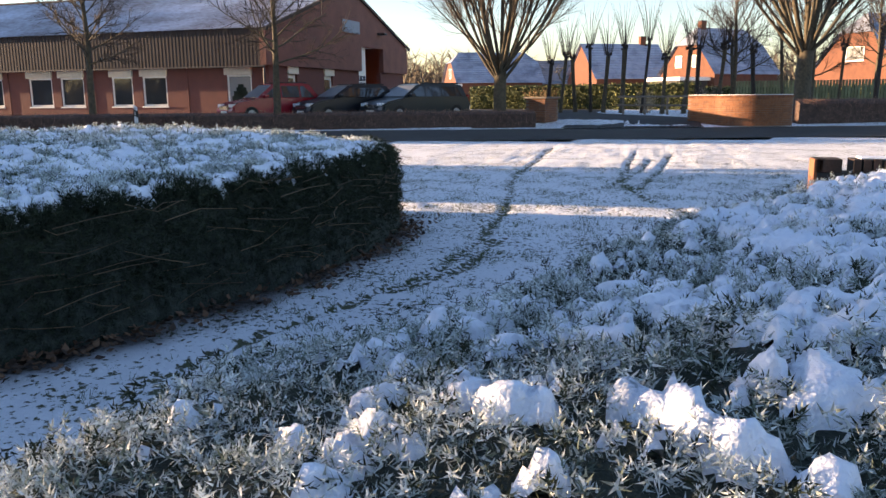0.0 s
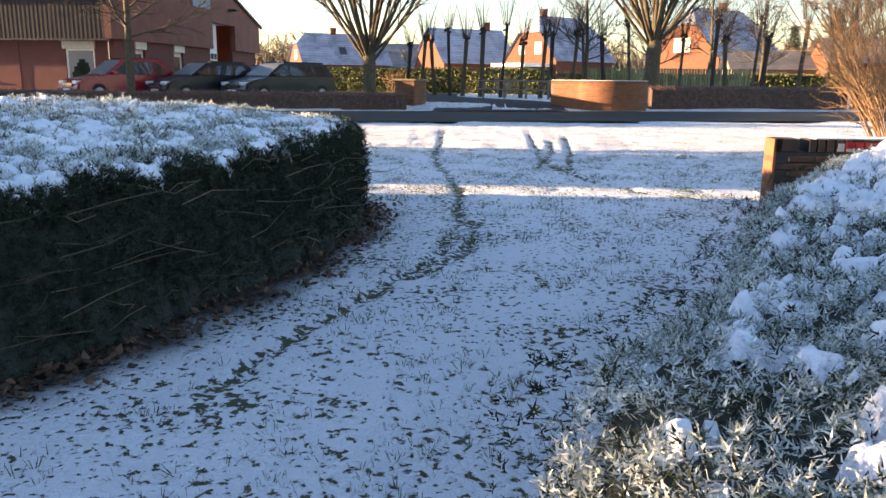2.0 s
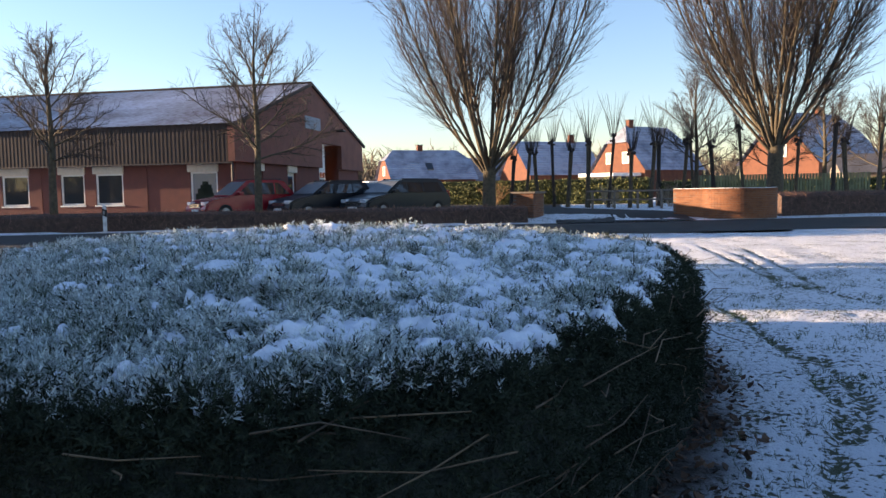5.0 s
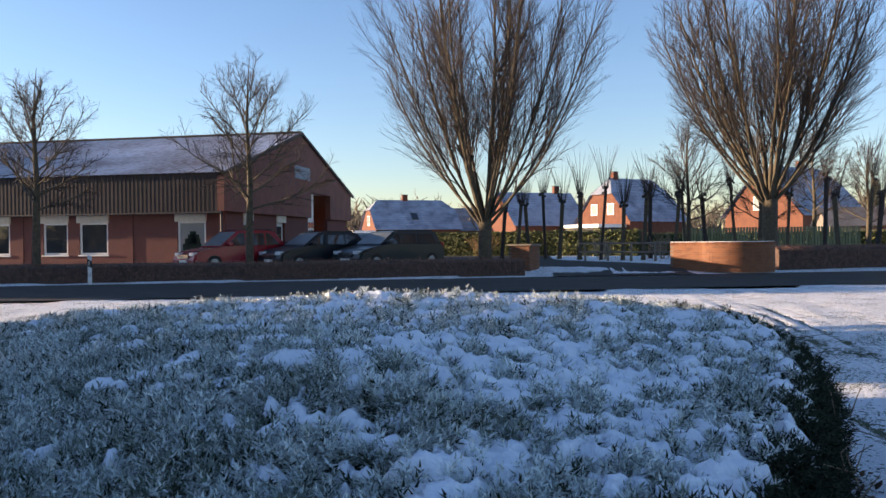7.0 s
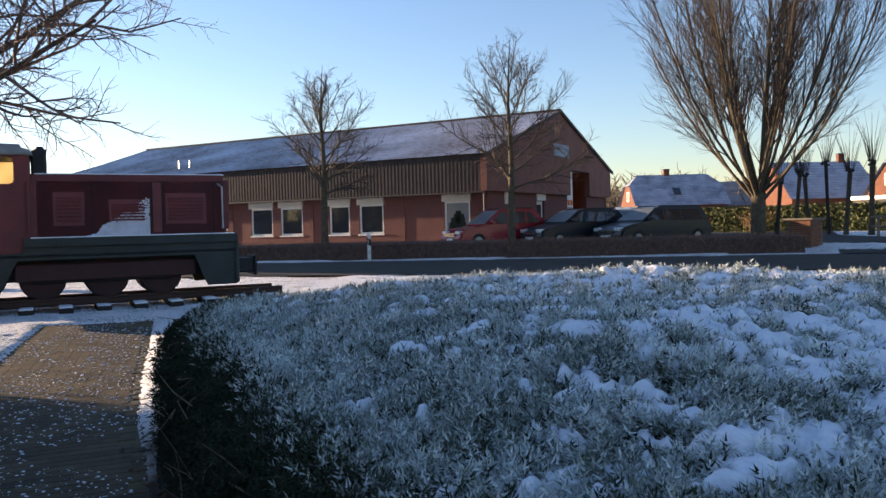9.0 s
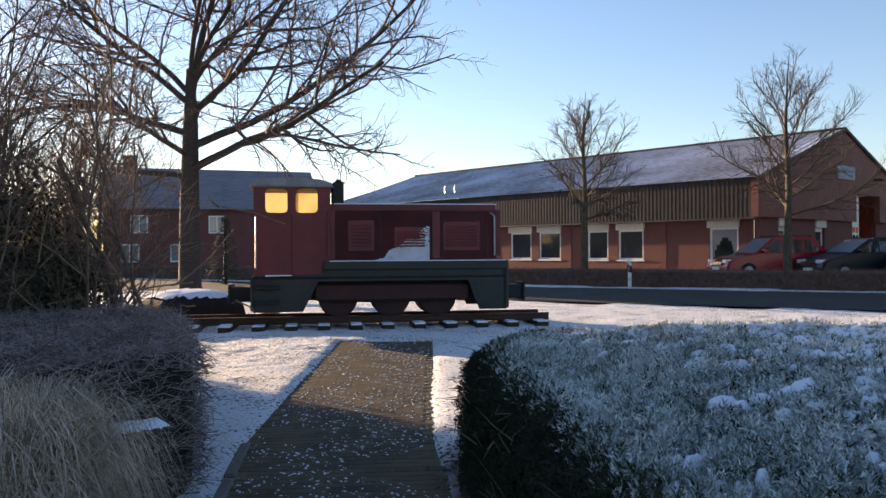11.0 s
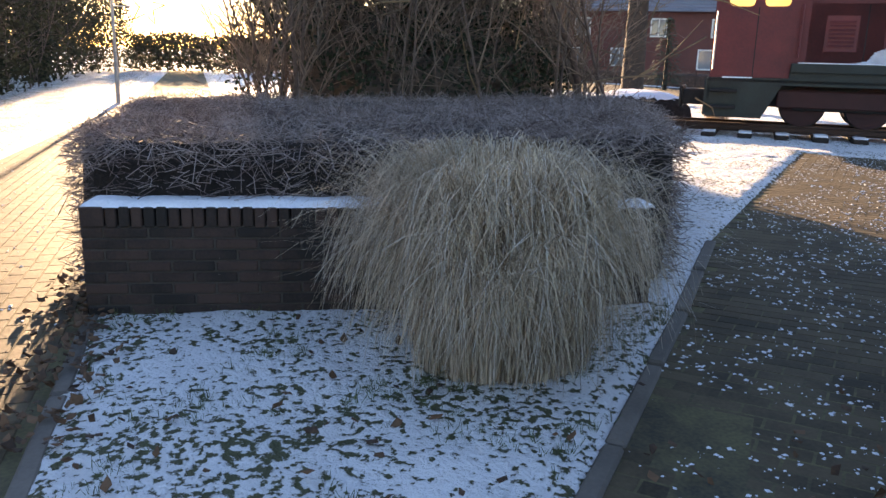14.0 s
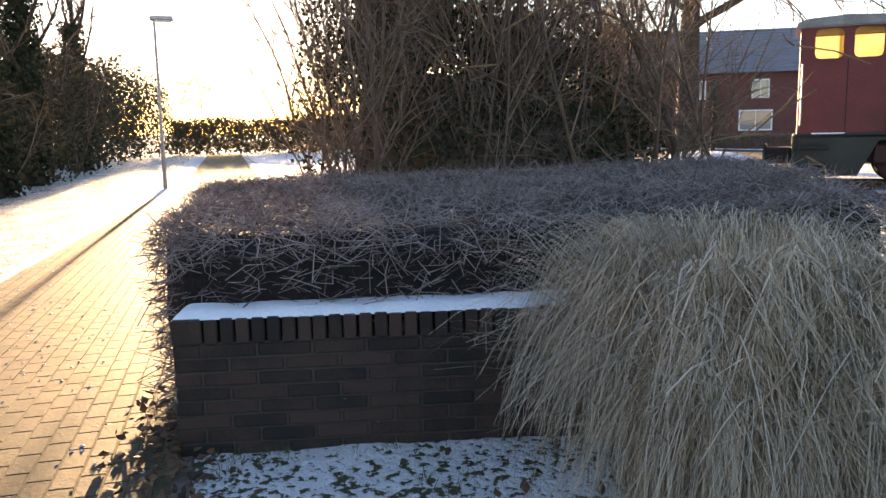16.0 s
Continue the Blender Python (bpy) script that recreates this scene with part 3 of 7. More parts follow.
def pollard(x, y, seed, tall, dark):
    rng = np.random.default_rng(seed)
    lean = rng.uniform(-0.3, 0.3)
    t = thing("pollarded_tree", pose(x, y, high(x, y)), "slim pollarded tree with a knobbly head and thin upright shoots", "tree", "pollarded trees behind the wall")
    line = [(0, 0, -0.1), (0.01, 0, 0.3), (lean * 0.6, 0.02, tall * 0.55), (lean, 0, tall * 0.93), (lean, 0, tall)]
    slim = rng.uniform(0.55, 0.95)
    part("trunk", tubes("trunk", [(line, [0.2 * slim, 0.15 * slim, 0.13 * slim, 0.15 * slim, 0.06])], 8, M_BARKDARK if dark else M_BARK), None, t)
    knobs, shoots = bmesh.new(), []
    for k in range(7):
        a, r = rng.uniform(0, 6.28), rng.uniform(0.08, 0.2)
        c = Vector((lean + math.cos(a) * r, math.sin(a) * r, tall + rng.uniform(-0.35, 0.05)))
        bmesh.ops.create_icosphere(knobs, subdivisions=1, radius=rng.uniform(0.06, 0.11), matrix=Matrix.Translation(c))
    for k in range(22 if dark else 28):
        a, r = rng.uniform(0, 6.28), rng.uniform(0.05, 0.22)
        b = np.array([lean + math.cos(a) * r, math.sin(a) * r, tall - 0.1])
        ln = rng.uniform(0.8, 2.5)
        pts = [b, b + np.array([math.cos(a) * 0.25 * ln * 0.5, math.sin(a) * 0.25 * ln * 0.5, ln * 0.55]), b + np.array([math.cos(a) * 0.3 * ln, math.sin(a) * 0.3 * ln, ln])]
        shoots.append((pts, [0.013, 0.009, 0.004]))
    tagged(part("knuckles", knobs, M_BARKDARK, t), kind="stuff")
    tagged(part("shoots", tubes("shoots", shoots, 3, M_BRANCH), None, t), kind="stuff")


POLLARDS = [(-5.5, 48.2, 3.1), (-4.6, 47.0, 3.5), (-3.9, 48.6, 3.4), (-2.97, 48.2, 4.1), (-2.2, 47.4, 3.5), (-1.14, 46.0, 3.9), (-0.06, 45.2, 4.1), (1.0, 44.3, 3.3), (2.1, 44.6, 3.7), (2.9, 47.6, 3.8), (3.8, 45.0, 3.8),
            (4.82, 47.3, 4.0), (5.9, 47.1, 3.7), (7.1, 45.6, 4.5), (9.85, 46.0, 3.7), (11.2, 44.4, 4.6), (12.2, 45.2, 3.5), (13.2, 44.0, 4.5), (13.85, 44.6, 3.6), (15.4, 43.6, 4.2), (17.0, 43.9, 3.8)]
for k, (px, py, pz) in enumerate(POLLARDS):
    pollard(px, py, 100 + k, pz - 0.15, k % 3 == 0)


# ---- hedges ----
def twig_hedge(name, outline, height, seed, count, label, mat, core, top_only=0.5, snow=0.0, length=0.28, dense_to=None, lvl=None, thick=0.0022, tip=1.0):
    """A clipped twiggy hedge inside an outline: a dark core and a skin of short crossing twigs."""
    rng = np.random.default_rng(seed)
    lvl = lvl or high
    xs, ys = [p[0] for p in outline], [p[1] for p in outline]
    t = thing(name, Matrix.Identity(4), label, "hedge")
    shape = np.array(outline)
    cx, cy = shape.mean(axis=0)
    bm = bmesh.new()
    rings = []
    for inset, h in ((0.10, 0.0), (0.07, height * 0.5), (0.09, height * 0.85), (0.2, height * 0.95)):
        ring = []
        for x, y in outline:
            d = math.hypot(x - cx, y - cy)
            k = (d - inset) / d
            px, py = cx + (x - cx) * k, cy + (y - cy) * k
            ring.append(bm.verts.new((px, py, lvl(px, py) + h)))
        rings.append(ring)
    for a, b in zip(rings, rings[1:]):
        for i in range(len(a)):
            bm.faces.new((a[i], a[(i + 1) % len(a)], b[(i + 1) % len(a)], b[i]))
    bm.faces.new(rings[-1])
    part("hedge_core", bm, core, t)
    pts, n = [], 0
    px, py = rng.uniform(min(xs) - 0.1, max(xs) + 0.1, count * 4), rng.uniform(min(ys) - 0.1, max(ys) + 0.1, count * 4)
    ins = inside(list(outline), px, py)
    ok = ins > 0.0
    px, py, ins = px[ok], py[ok], ins[ok]
    keep = rng.permutation(len(px))[: int(count * top_only)]
    px, py, ins = px[keep], py[keep], ins[keep]
    edge = np.sqrt(np.clip(1 - (1 - np.clip(ins / 0.16, 0, 1)) ** 2, 0, 1))
    pz = np.array([lvl(a, b) for a, b in zip(px, py)]) + height * (0.84 + 0.14 * edge) + 0.05 * (fractal(px, py, 1.8, seed) - 0.5) * 2 * height ** 0.5
    top = np.stack([px, py, pz], -1)
    side_n = count - len(px)
    seg = [math.dist(outline[i], outline[(i + 1) % len(outline)]) for i in range(len(outline))]
    cum = np.cumsum(seg)
    w = rng.uniform(0, cum[-1], side_n)
    i = np.searchsorted(cum, w)
    f = (w - (cum[i] - np.array(seg)[i])) / np.array(seg)[i]
    nxt = (i + 1) % len(outline)
    sx, sy = shape[i, 0] * (1 - f) + shape[nxt, 0] * f, shape[i, 1] * (1 - f) + shape[nxt, 1] * f
    din = rng.uniform(0.0, 0.12, side_n) / np.maximum(np.hypot(sx - cx, sy - cy), 0.3)
    sx, sy = sx + (cx - sx) * din, sy + (cy - sy) * din
    sz = np.array([lvl(a, b) for a, b in zip(sx, sy)]) + rng.uniform(0.03, 0.95, side_n) * height
    side = np.stack([sx, sy, sz], -1)
    for name2, at, lift in (("top_twigs", top, 0.45), ("side_twigs", side, 0.25)):
        if not len(at):
            continue
        n = len(at)
        d = rng.normal(0, 1, (n, 3))
        d[:, 2] = np.abs(d[:, 2]) * lift + 0.1
        d /= np.linalg.norm(d, axis=1)[:, None]
        ln = rng.uniform(0.35, 1.0, n)[:, None] * length
        bend = rng.normal(0, 0.22, (n, 3)) * ln
        a, b, c = at - d * ln * 0.5, at + bend * 0.5, at + d * ln * 0.5
        c[:, 2] = np.minimum(c[:, 2], at[:, 2] + 0.14 * tip)
        side_v = np.cross(d, rng.normal(0, 1, (n, 3)))
        side_v /= np.linalg.norm(side_v, axis=1)[:, None] + 1e-9
        oth = np.cross(d, side_v)
        r = rng.uniform(0.6, 1.4, n)[:, None] * thick
        rows = []
        for p, k in ((a, 1.2), (b, 1.0), (c, 0.5)):
            for ang in (0.0, 2.09, 4.19):
                rows.append(p + r * k * (side_v * math.cos(ang) + oth * math.sin(ang)))
        v = np.stack(rows, axis=1).reshape(-1, 3)
        one = np.array([[r0 * 3 + q, r0 * 3 + (q + 1) % 3, (r0 + 1) * 3 + (q + 1) % 3, (r0 + 1) * 3 + q] for r0 in (0, 1) for q in range(3)])
        fc = (one[None] + (np.arange(n) * 9)[:, None, None]).reshape(-1, 4)
        ob = part(name2, mesh_np(name2, v, fc, mat), None, t)
        tagged(ob, kind="stuff")
    return t


# near-black core puts the hedge's inner shade into the colour; low shrub shares it
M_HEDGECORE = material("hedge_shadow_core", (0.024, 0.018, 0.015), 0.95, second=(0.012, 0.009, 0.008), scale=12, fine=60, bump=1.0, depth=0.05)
PLANTER_HEDGE = rounded([(-9.05, 0.78), (-8.62, 2.4), (-8.5, 3.9), (-8.75, 4.35), (-9.6, 4.75), (-11.0, 5.4), (-12.2, 5.6), (-12.9, 3.4), (-12.7, 1.0), (-11.0, 0.82)], 4)
twig_hedge("planter_hedge", PLANTER_HEDGE, 0.93, 5, 22000, "clipped brown twiggy hedge white with frost behind a brick wall", M_FROSTTWIG, M_HEDGECORE, 0.6, length=0.3)


def road_hedge(s0, s1, off, deep, tall, seed, label):
    ring = []
    n = max(4, int((s1 - s0) / 1.5))
    rng = np.random.default_rng(seed)
    for k in range(n + 1):
        ring.append(on_road(s0 + (s1 - s0) * k / n, off + rng.uniform(-0.04, 0.04))[:2])
    for k in range(n + 1):
        ring.append(on_road(s1 - (s1 - s0) * k / n, off + deep + rng.uniform(-0.04, 0.04))[:2])
    cut = (s1 - s0) * 260
    t = thing("low_hedge", Matrix.Identity(4), label, "hedge")
    bm = bmesh.new()
    lo = [bm.verts.new((x, y, high(x, y) - 0.02)) for x, y in ring]
    mid = [bm.verts.new((x, y, high(x, y) + tall * 0.85 + rng.uniform(-0.03, 0.03))) for x, y in ring]
    m = len(ring)
    hi = []
    for i, (x, y) in enumerate(ring):
        ox, oy = ring[m - 1 - i]
        hi.append(bm.verts.new((x + (ox - x) * 0.25, y + (oy - y) * 0.25, high(x, y) + tall * 0.97 + rng.uniform(-0.03, 0.03))))
    for a, b in ((lo, mid), (mid, hi)):
        for i in range(m - 1):
            bm.faces.new((a[i], a[i + 1], b[i + 1], b[i]))
        bm.faces.new((a[-1], a[0], b[0], b[-1]))
    for i in range(n):
        bm.faces.new((hi[i], hi[i + 1], hi[m - 2 - i], hi[m - 1 - i]))
    part("hedge_core", bm, M_HEDGEBROWN, t)
    c = int(cut)
    s, side = rng.uniform(s0, s1, c), rng.uniform(0, 1, c)
    o = np.where(side < 0.55, off + rng.uniform(-0.05, 0.05, c), off + rng.uniform(0, deep, c))
    h = np.where(side < 0.55, rng.uniform(0.02, 1.0, c), 0.97) * tall
    p = np.array([on_road(a, b) for a, b in zip(s, o)])
    p[:, 2] += h
    polys_v, d = [], rng.normal(0, 1, (c, 3))
    d[:, 2] = np.abs(d[:, 2]) + 0.3
    d /= np.linalg.norm(d, axis=1)[:, None]
    quad = np.array([[-0.006, 0, -0.12], [0.006, 0, -0.12], [0.003, 0, 0.12], [-0.003, 0, 0.12]])
    ob = part("twigs", scatter("twigs", quad, [[0, 1, 2, 3]], p, turns_of(rng, c, 1.6), rng.uniform(0.6, 1.3, c), M_HEDGETWIG), None, t)
    tagged(ob, kind="stuff")


M_HEDGEBROWN = material("brown_hedge_core", (0.13, 0.08, 0.06), 0.95, second=(0.055, 0.037, 0.03), scale=6, fine=40, bump=1.0, depth=0.06)
M_HEDGETWIG = material("rusty_twig", (0.30, 0.17, 0.12), 0.9, second=(0.14, 0.08, 0.06), bump=0, island=0.6)
road_hedge(-60, 0.2, 0.9, 0.7, 0.64, 61, "low clipped russet hedge along the roadside")
road_hedge(10.7, 30, 1.3, 0.8, 0.95, 62, "low clipped dark hedge along the roadside")


# ---- planting beds ----
def sprig():
    """A short shoot set round with narrow leaves that point up and outwards."""
    v, f = [], []
    for k in range(9):
        a, h, e = 2.4 * k, 0.004 + 0.0058 * k, radians(18 + 5.5 * k)
        L, w = 0.034 - 0.0012 * k, 0.0042
        d = np.array([math.cos(a) * math.cos(e), math.sin(a) * math.cos(e), math.sin(e)])
        s = np.array([-math.sin(a), math.cos(a), 0])
        b = np.array([0, 0, h]) + d * 0.004
        n = len(v)
        v += [b - s * w, b + s * w, b + d * L]
        f.append([n, n + 1, n + 2])
    return np.array(v), np.array(f)


SPRIG_V, SPRIG_F = sprig()


def bed_top(poly, x, y, tall, seed):
    """Height of a bed's clipped surface over the ground, falling off steeply at its rim."""
    d = inside(poly, x, y)
    rim = np.sqrt(np.clip(1 - (1 - np.clip(d / 0.24, 0, 1)) ** 2, 0, 1))
    tall = tall + 0.17 * smooth_step(0.3, 1.5, d)
    return tall * (0.74 * np.clip(d / 0.05, 0, 1) + 0.26 * rim) + (0.07 * (fractal(x, y, 1.1, seed) - 0.5) + 0.06 * (fractal(x, y, 5.0, seed + 7) - 0.5)) * np.clip(d / 0.2, 0, 1), d


def bed_a_snow(x, y):
    return 0.6 * (y - 5.25) + 0.47 * (x + 5.4)


def bed_b_snow(x, y):
    return 0.62 * (x - 0.02) - 0.1 * (y - 2.2)


def snow_field(x, y, d, seed, snow_at):
    """Above zero where snow lies on a bed."""
    s = fractal(x, y, 4.5, seed + 20) * 0.22 + fractal(x, y, 10, seed + 25) * 0.36 + fractal(x, y, 21, seed + 27) * 0.42
    return 1.7 * (s - 0.5) - 0.075 + 0.26 * np.clip(snow_at(x, y), -1.0, 0.55) + 0.1 * (fractal(x, y, 1.3, seed + 31) - 0.5) - 0.3 * (1 - smooth_step(0.06, 0.24, d))


def planting_bed(name, poly, tall, seed, n_top, n_side, snow_at, label, size, spread_box=None):
    rng = np.random.default_rng(seed)
    p = np.array(poly)
    x0, x1, y0, y1 = p[:, 0].min(), p[:, 0].max(), p[:, 1].min(), p[:, 1].max()
    t = thing(name, Matrix.Identity(4), label, "shrub bed")
    step = 0.07
    gx, gy = np.arange(x0 - 0.1, x1 + 0.1, step), np.arange(y0 - 0.1, y1 + 0.1, step)
    x, y = np.meshgrid(gx, gy)
    h, d = bed_top(poly, x, y, tall, seed)
    z = level(x, y) + h - 0.05 - 0.13 * (1 - smooth_step(0.03, 0.17, d))
    z = np.where(d < 0.0, level(x, y) - 0.06, z)
    keep = d > -0.09
    i = np.arange(x.size).reshape(x.shape)
    q = np.stack([i[:-1, :-1], i[:-1, 1:], i[1:, 1:], i[1:, :-1]], -1).reshape(-1, 4)
    q = q[keep.ravel()[q].all(axis=1)]
    part("leafy_core", mesh_np("leafy_core", np.stack([x, y, z], -1).reshape(-1, 3), q, M_BEDCORE, smooth=True), None, t)
    # snow caps
    step = 0.019
    gx, gy = np.arange(x0, min(x1, 4.5), step), np.arange(y0, y1, step)
    x, y = np.meshgrid(gx, gy)
    h, d = bed_top(poly, x, y, tall, seed)
    m = snow_field(x, y, d, seed, snow_at)
    puff = np.sqrt(np.clip(m, 0, 0.16) / 0.16)
    zs = level(x, y) + h - 0.022 + 0.032 * puff + 0.035 * np.clip(m / 0.06, -1, 0) + 0.045 * (fractal(x, y, 12, seed + 40) - 0.5) + 0.034 * (fractal(x, y, 30, seed + 41) - 0.5)
    i = np.arange(x.size).reshape(x.shape)
    q = np.stack([i[:-1, :-1], i[:-1, 1:], i[1:, 1:], i[1:, :-1]], -1).reshape(-1, 4)
    q = q[(m.ravel()[q] > 0).any(axis=1) & (d.ravel()[q] > 0.05).all(axis=1)]
    used, inv = np.unique(q, return_inverse=True)
    v = np.stack([x, y, zs], -1).reshape(-1, 3)[used]
    ob = part("snow_cover", mesh_np("snow_cover", v, inv.reshape(-1, 4), M_SNOW, smooth=True), None, t, "patches of settled snow")
    tagged(ob, kind="stuff")
    # leaves over the top and down the sides
    px, py = rng.uniform(x0, x1, n_top * 3), rng.uniform(y0, y1, n_top * 3)
    if spread_box:
        cx, cy, keep_r = spread_box
        near = np.hypot(px - cx, py - cy)
        rim = inside(poly, px, py)
        ok = (rng.uniform(0, 1, len(px)) < np.clip(keep_r / near, 0.14, 1)) | ((rim > 0) & (rim < 0.14))
        px, py = px[ok], py[ok]
    hh, dd = bed_top(poly, px, py, tall, seed)
    ok = (dd > 0.0) & (snow_field(px, py, dd, seed, snow_at) < np.where(rng.uniform(0, 1, len(px)) < 0.1, 0.3, rng.uniform(-0.02, 0.04, len(px))))
    px, py, hh = px[ok][:n_top], py[ok][:n_top], hh[ok][:n_top]
    at = np.stack([px, py, level(px, py) + hh - 0.035 + rng.uniform(-0.02, 0.025, len(px)) + 0.085 * (fractal(px, py, 8, seed + 50) - 0.5)], -1)
    rimed = rng.uniform(0, 1, len(px)) < (0.92 * smooth_step(0.06, 0.34, inside(poly, px, py)) if n_side > 5000 else 0.82)
    for nm, mat, k in (("frosted_leaves", M_FROSTLEAF, rimed), ("green_leaves", M_LEAF, ~rimed)):
        n = int(k.sum())
        ob = part(nm, scatter(nm, SPRIG_V, SPRIG_F, at[k], turns_of(rng, n, 1.9), rng.uniform(0.7, 1.25, n) * size, mat), None, t)
        tagged(ob, kind="stuff")
    if n_side:
        seg = np.hypot(*(np.roll(p, -1, axis=0) - p).T)
        cum = np.cumsum(seg)
        w = rng.uniform(0, cum[-1], n_side)
        k = np.searchsorted(cum, w)
        f = ((w - cum[k] + seg[k]) / seg[k])[:, None]
        c = p[k] * (1 - f) + p[(k + 1) % len(p)] * f
        tang = (p[(k + 1) % len(p)] - p[k]) / seg[k][:, None]
        norm = np.stack([tang[:, 1], -tang[:, 0]], -1)
        up = rng.uniform(0.03, 1, n_side) ** 0.8
        out = rng.uniform(-0.05, 0.04, n_side) + 0.06 * (fractal(w, up * 3, 2.5, seed + 60) - 0.5) + 0.05 * np.sin(up * 3.0) - 0.05
        c = c + norm * out[:, None]
        at = np.concatenate([c, (level(c[:, 0], c[:, 1]) + up * tall * 0.93)[:, None]], axis=1)
        ob = part("side_leaves", scatter("side_leaves", SPRIG_V, SPRIG_F, at, turns_of(rng, n_side, 2.4), rng.uniform(0.7, 1.2, n_side) * size, M_LEAF), None, t, "dark green leaves on the shaded flank")
        tagged(ob, kind="stuff")
    if n_side > 5000:
        # dead stems that show on the clipped flank
        stems = []
        for k in rng.integers(0, n_side, 420):
            b = at[k]
            d = np.array([tang[k % n_side][0], tang[k % n_side][1], 0]) * rng.choice([-1, 1]) + rng.normal(0, 0.3, 3)
            d[2] = d[2] * 0.5 + 0.12
            o3 = np.array([norm[k][0], norm[k][1], 0]) * 0.035
            ln = rng.uniform(0.15, 0.5)
            stems.append(([b + o3, b + o3 + d * ln * 0.5 + rng.normal(0, 0.02, 3), b + o3 * 1.3 + d * ln], [0.004, 0.003, 0.0015]))
        tagged(part("dead_stems", tubes("dead_stems", stems, 3, M_STRAW), None, t), kind="stuff")
    return t


M_STRAW = material("dead_stem", (0.20, 0.135, 0.075), 0.85, second=(0.08, 0.055, 0.035), bump=0, island=0.6)
M_BEDCORE = material("dark_foliage_core", (0.06, 0.07, 0.052), 0.95, second=(0.02, 0.025, 0.018), scale=14, fine=60, bump=1.0, depth=0.05)
planting_bed("clipped_shrub_bed", BED_A, 0.83, 41, 82000, 17000, bed_a_snow, "knee-high clipped evergreen shrub bed, frosted and patched with snow", 0.84, (-4.5, 2.5, 3.6))
planting_bed("low_shrub_bed", BED_B, 0.8, 42, 66000, 5000, bed_b_snow, "waist-high clipped evergreen shrub bed with frosted leaves and loose snow", 0.62, (-0.6, 1.5, 1.5))


# ---- locomotive on its track ----
def louvres(parent, x0, x1, z0, z1, n):
    panel = part("louvre_panel", one_box(x0 - 0.05, x1 + 0.05, -0.006, 0.03, z0 - 0.06, z1 + 0.06, 0.004), M_LOCORED, parent)
    for k in range(n):
        z = z0 + (z1 - z0) * (k + 0.5) / n
        bm = bmesh.new()
        extrude_outline(bm, [(x0, z - 0.014), (x1, z - 0.014), (x1, z + 0.012), (x0, z + 0.012)], -0.03, 0.0)
        for v in bm.verts:
            if v.co.y < -0.01 and v.co.z > z:
                v.co.y = -0.008
        part("louvre", bm, M_LOCORED, panel)


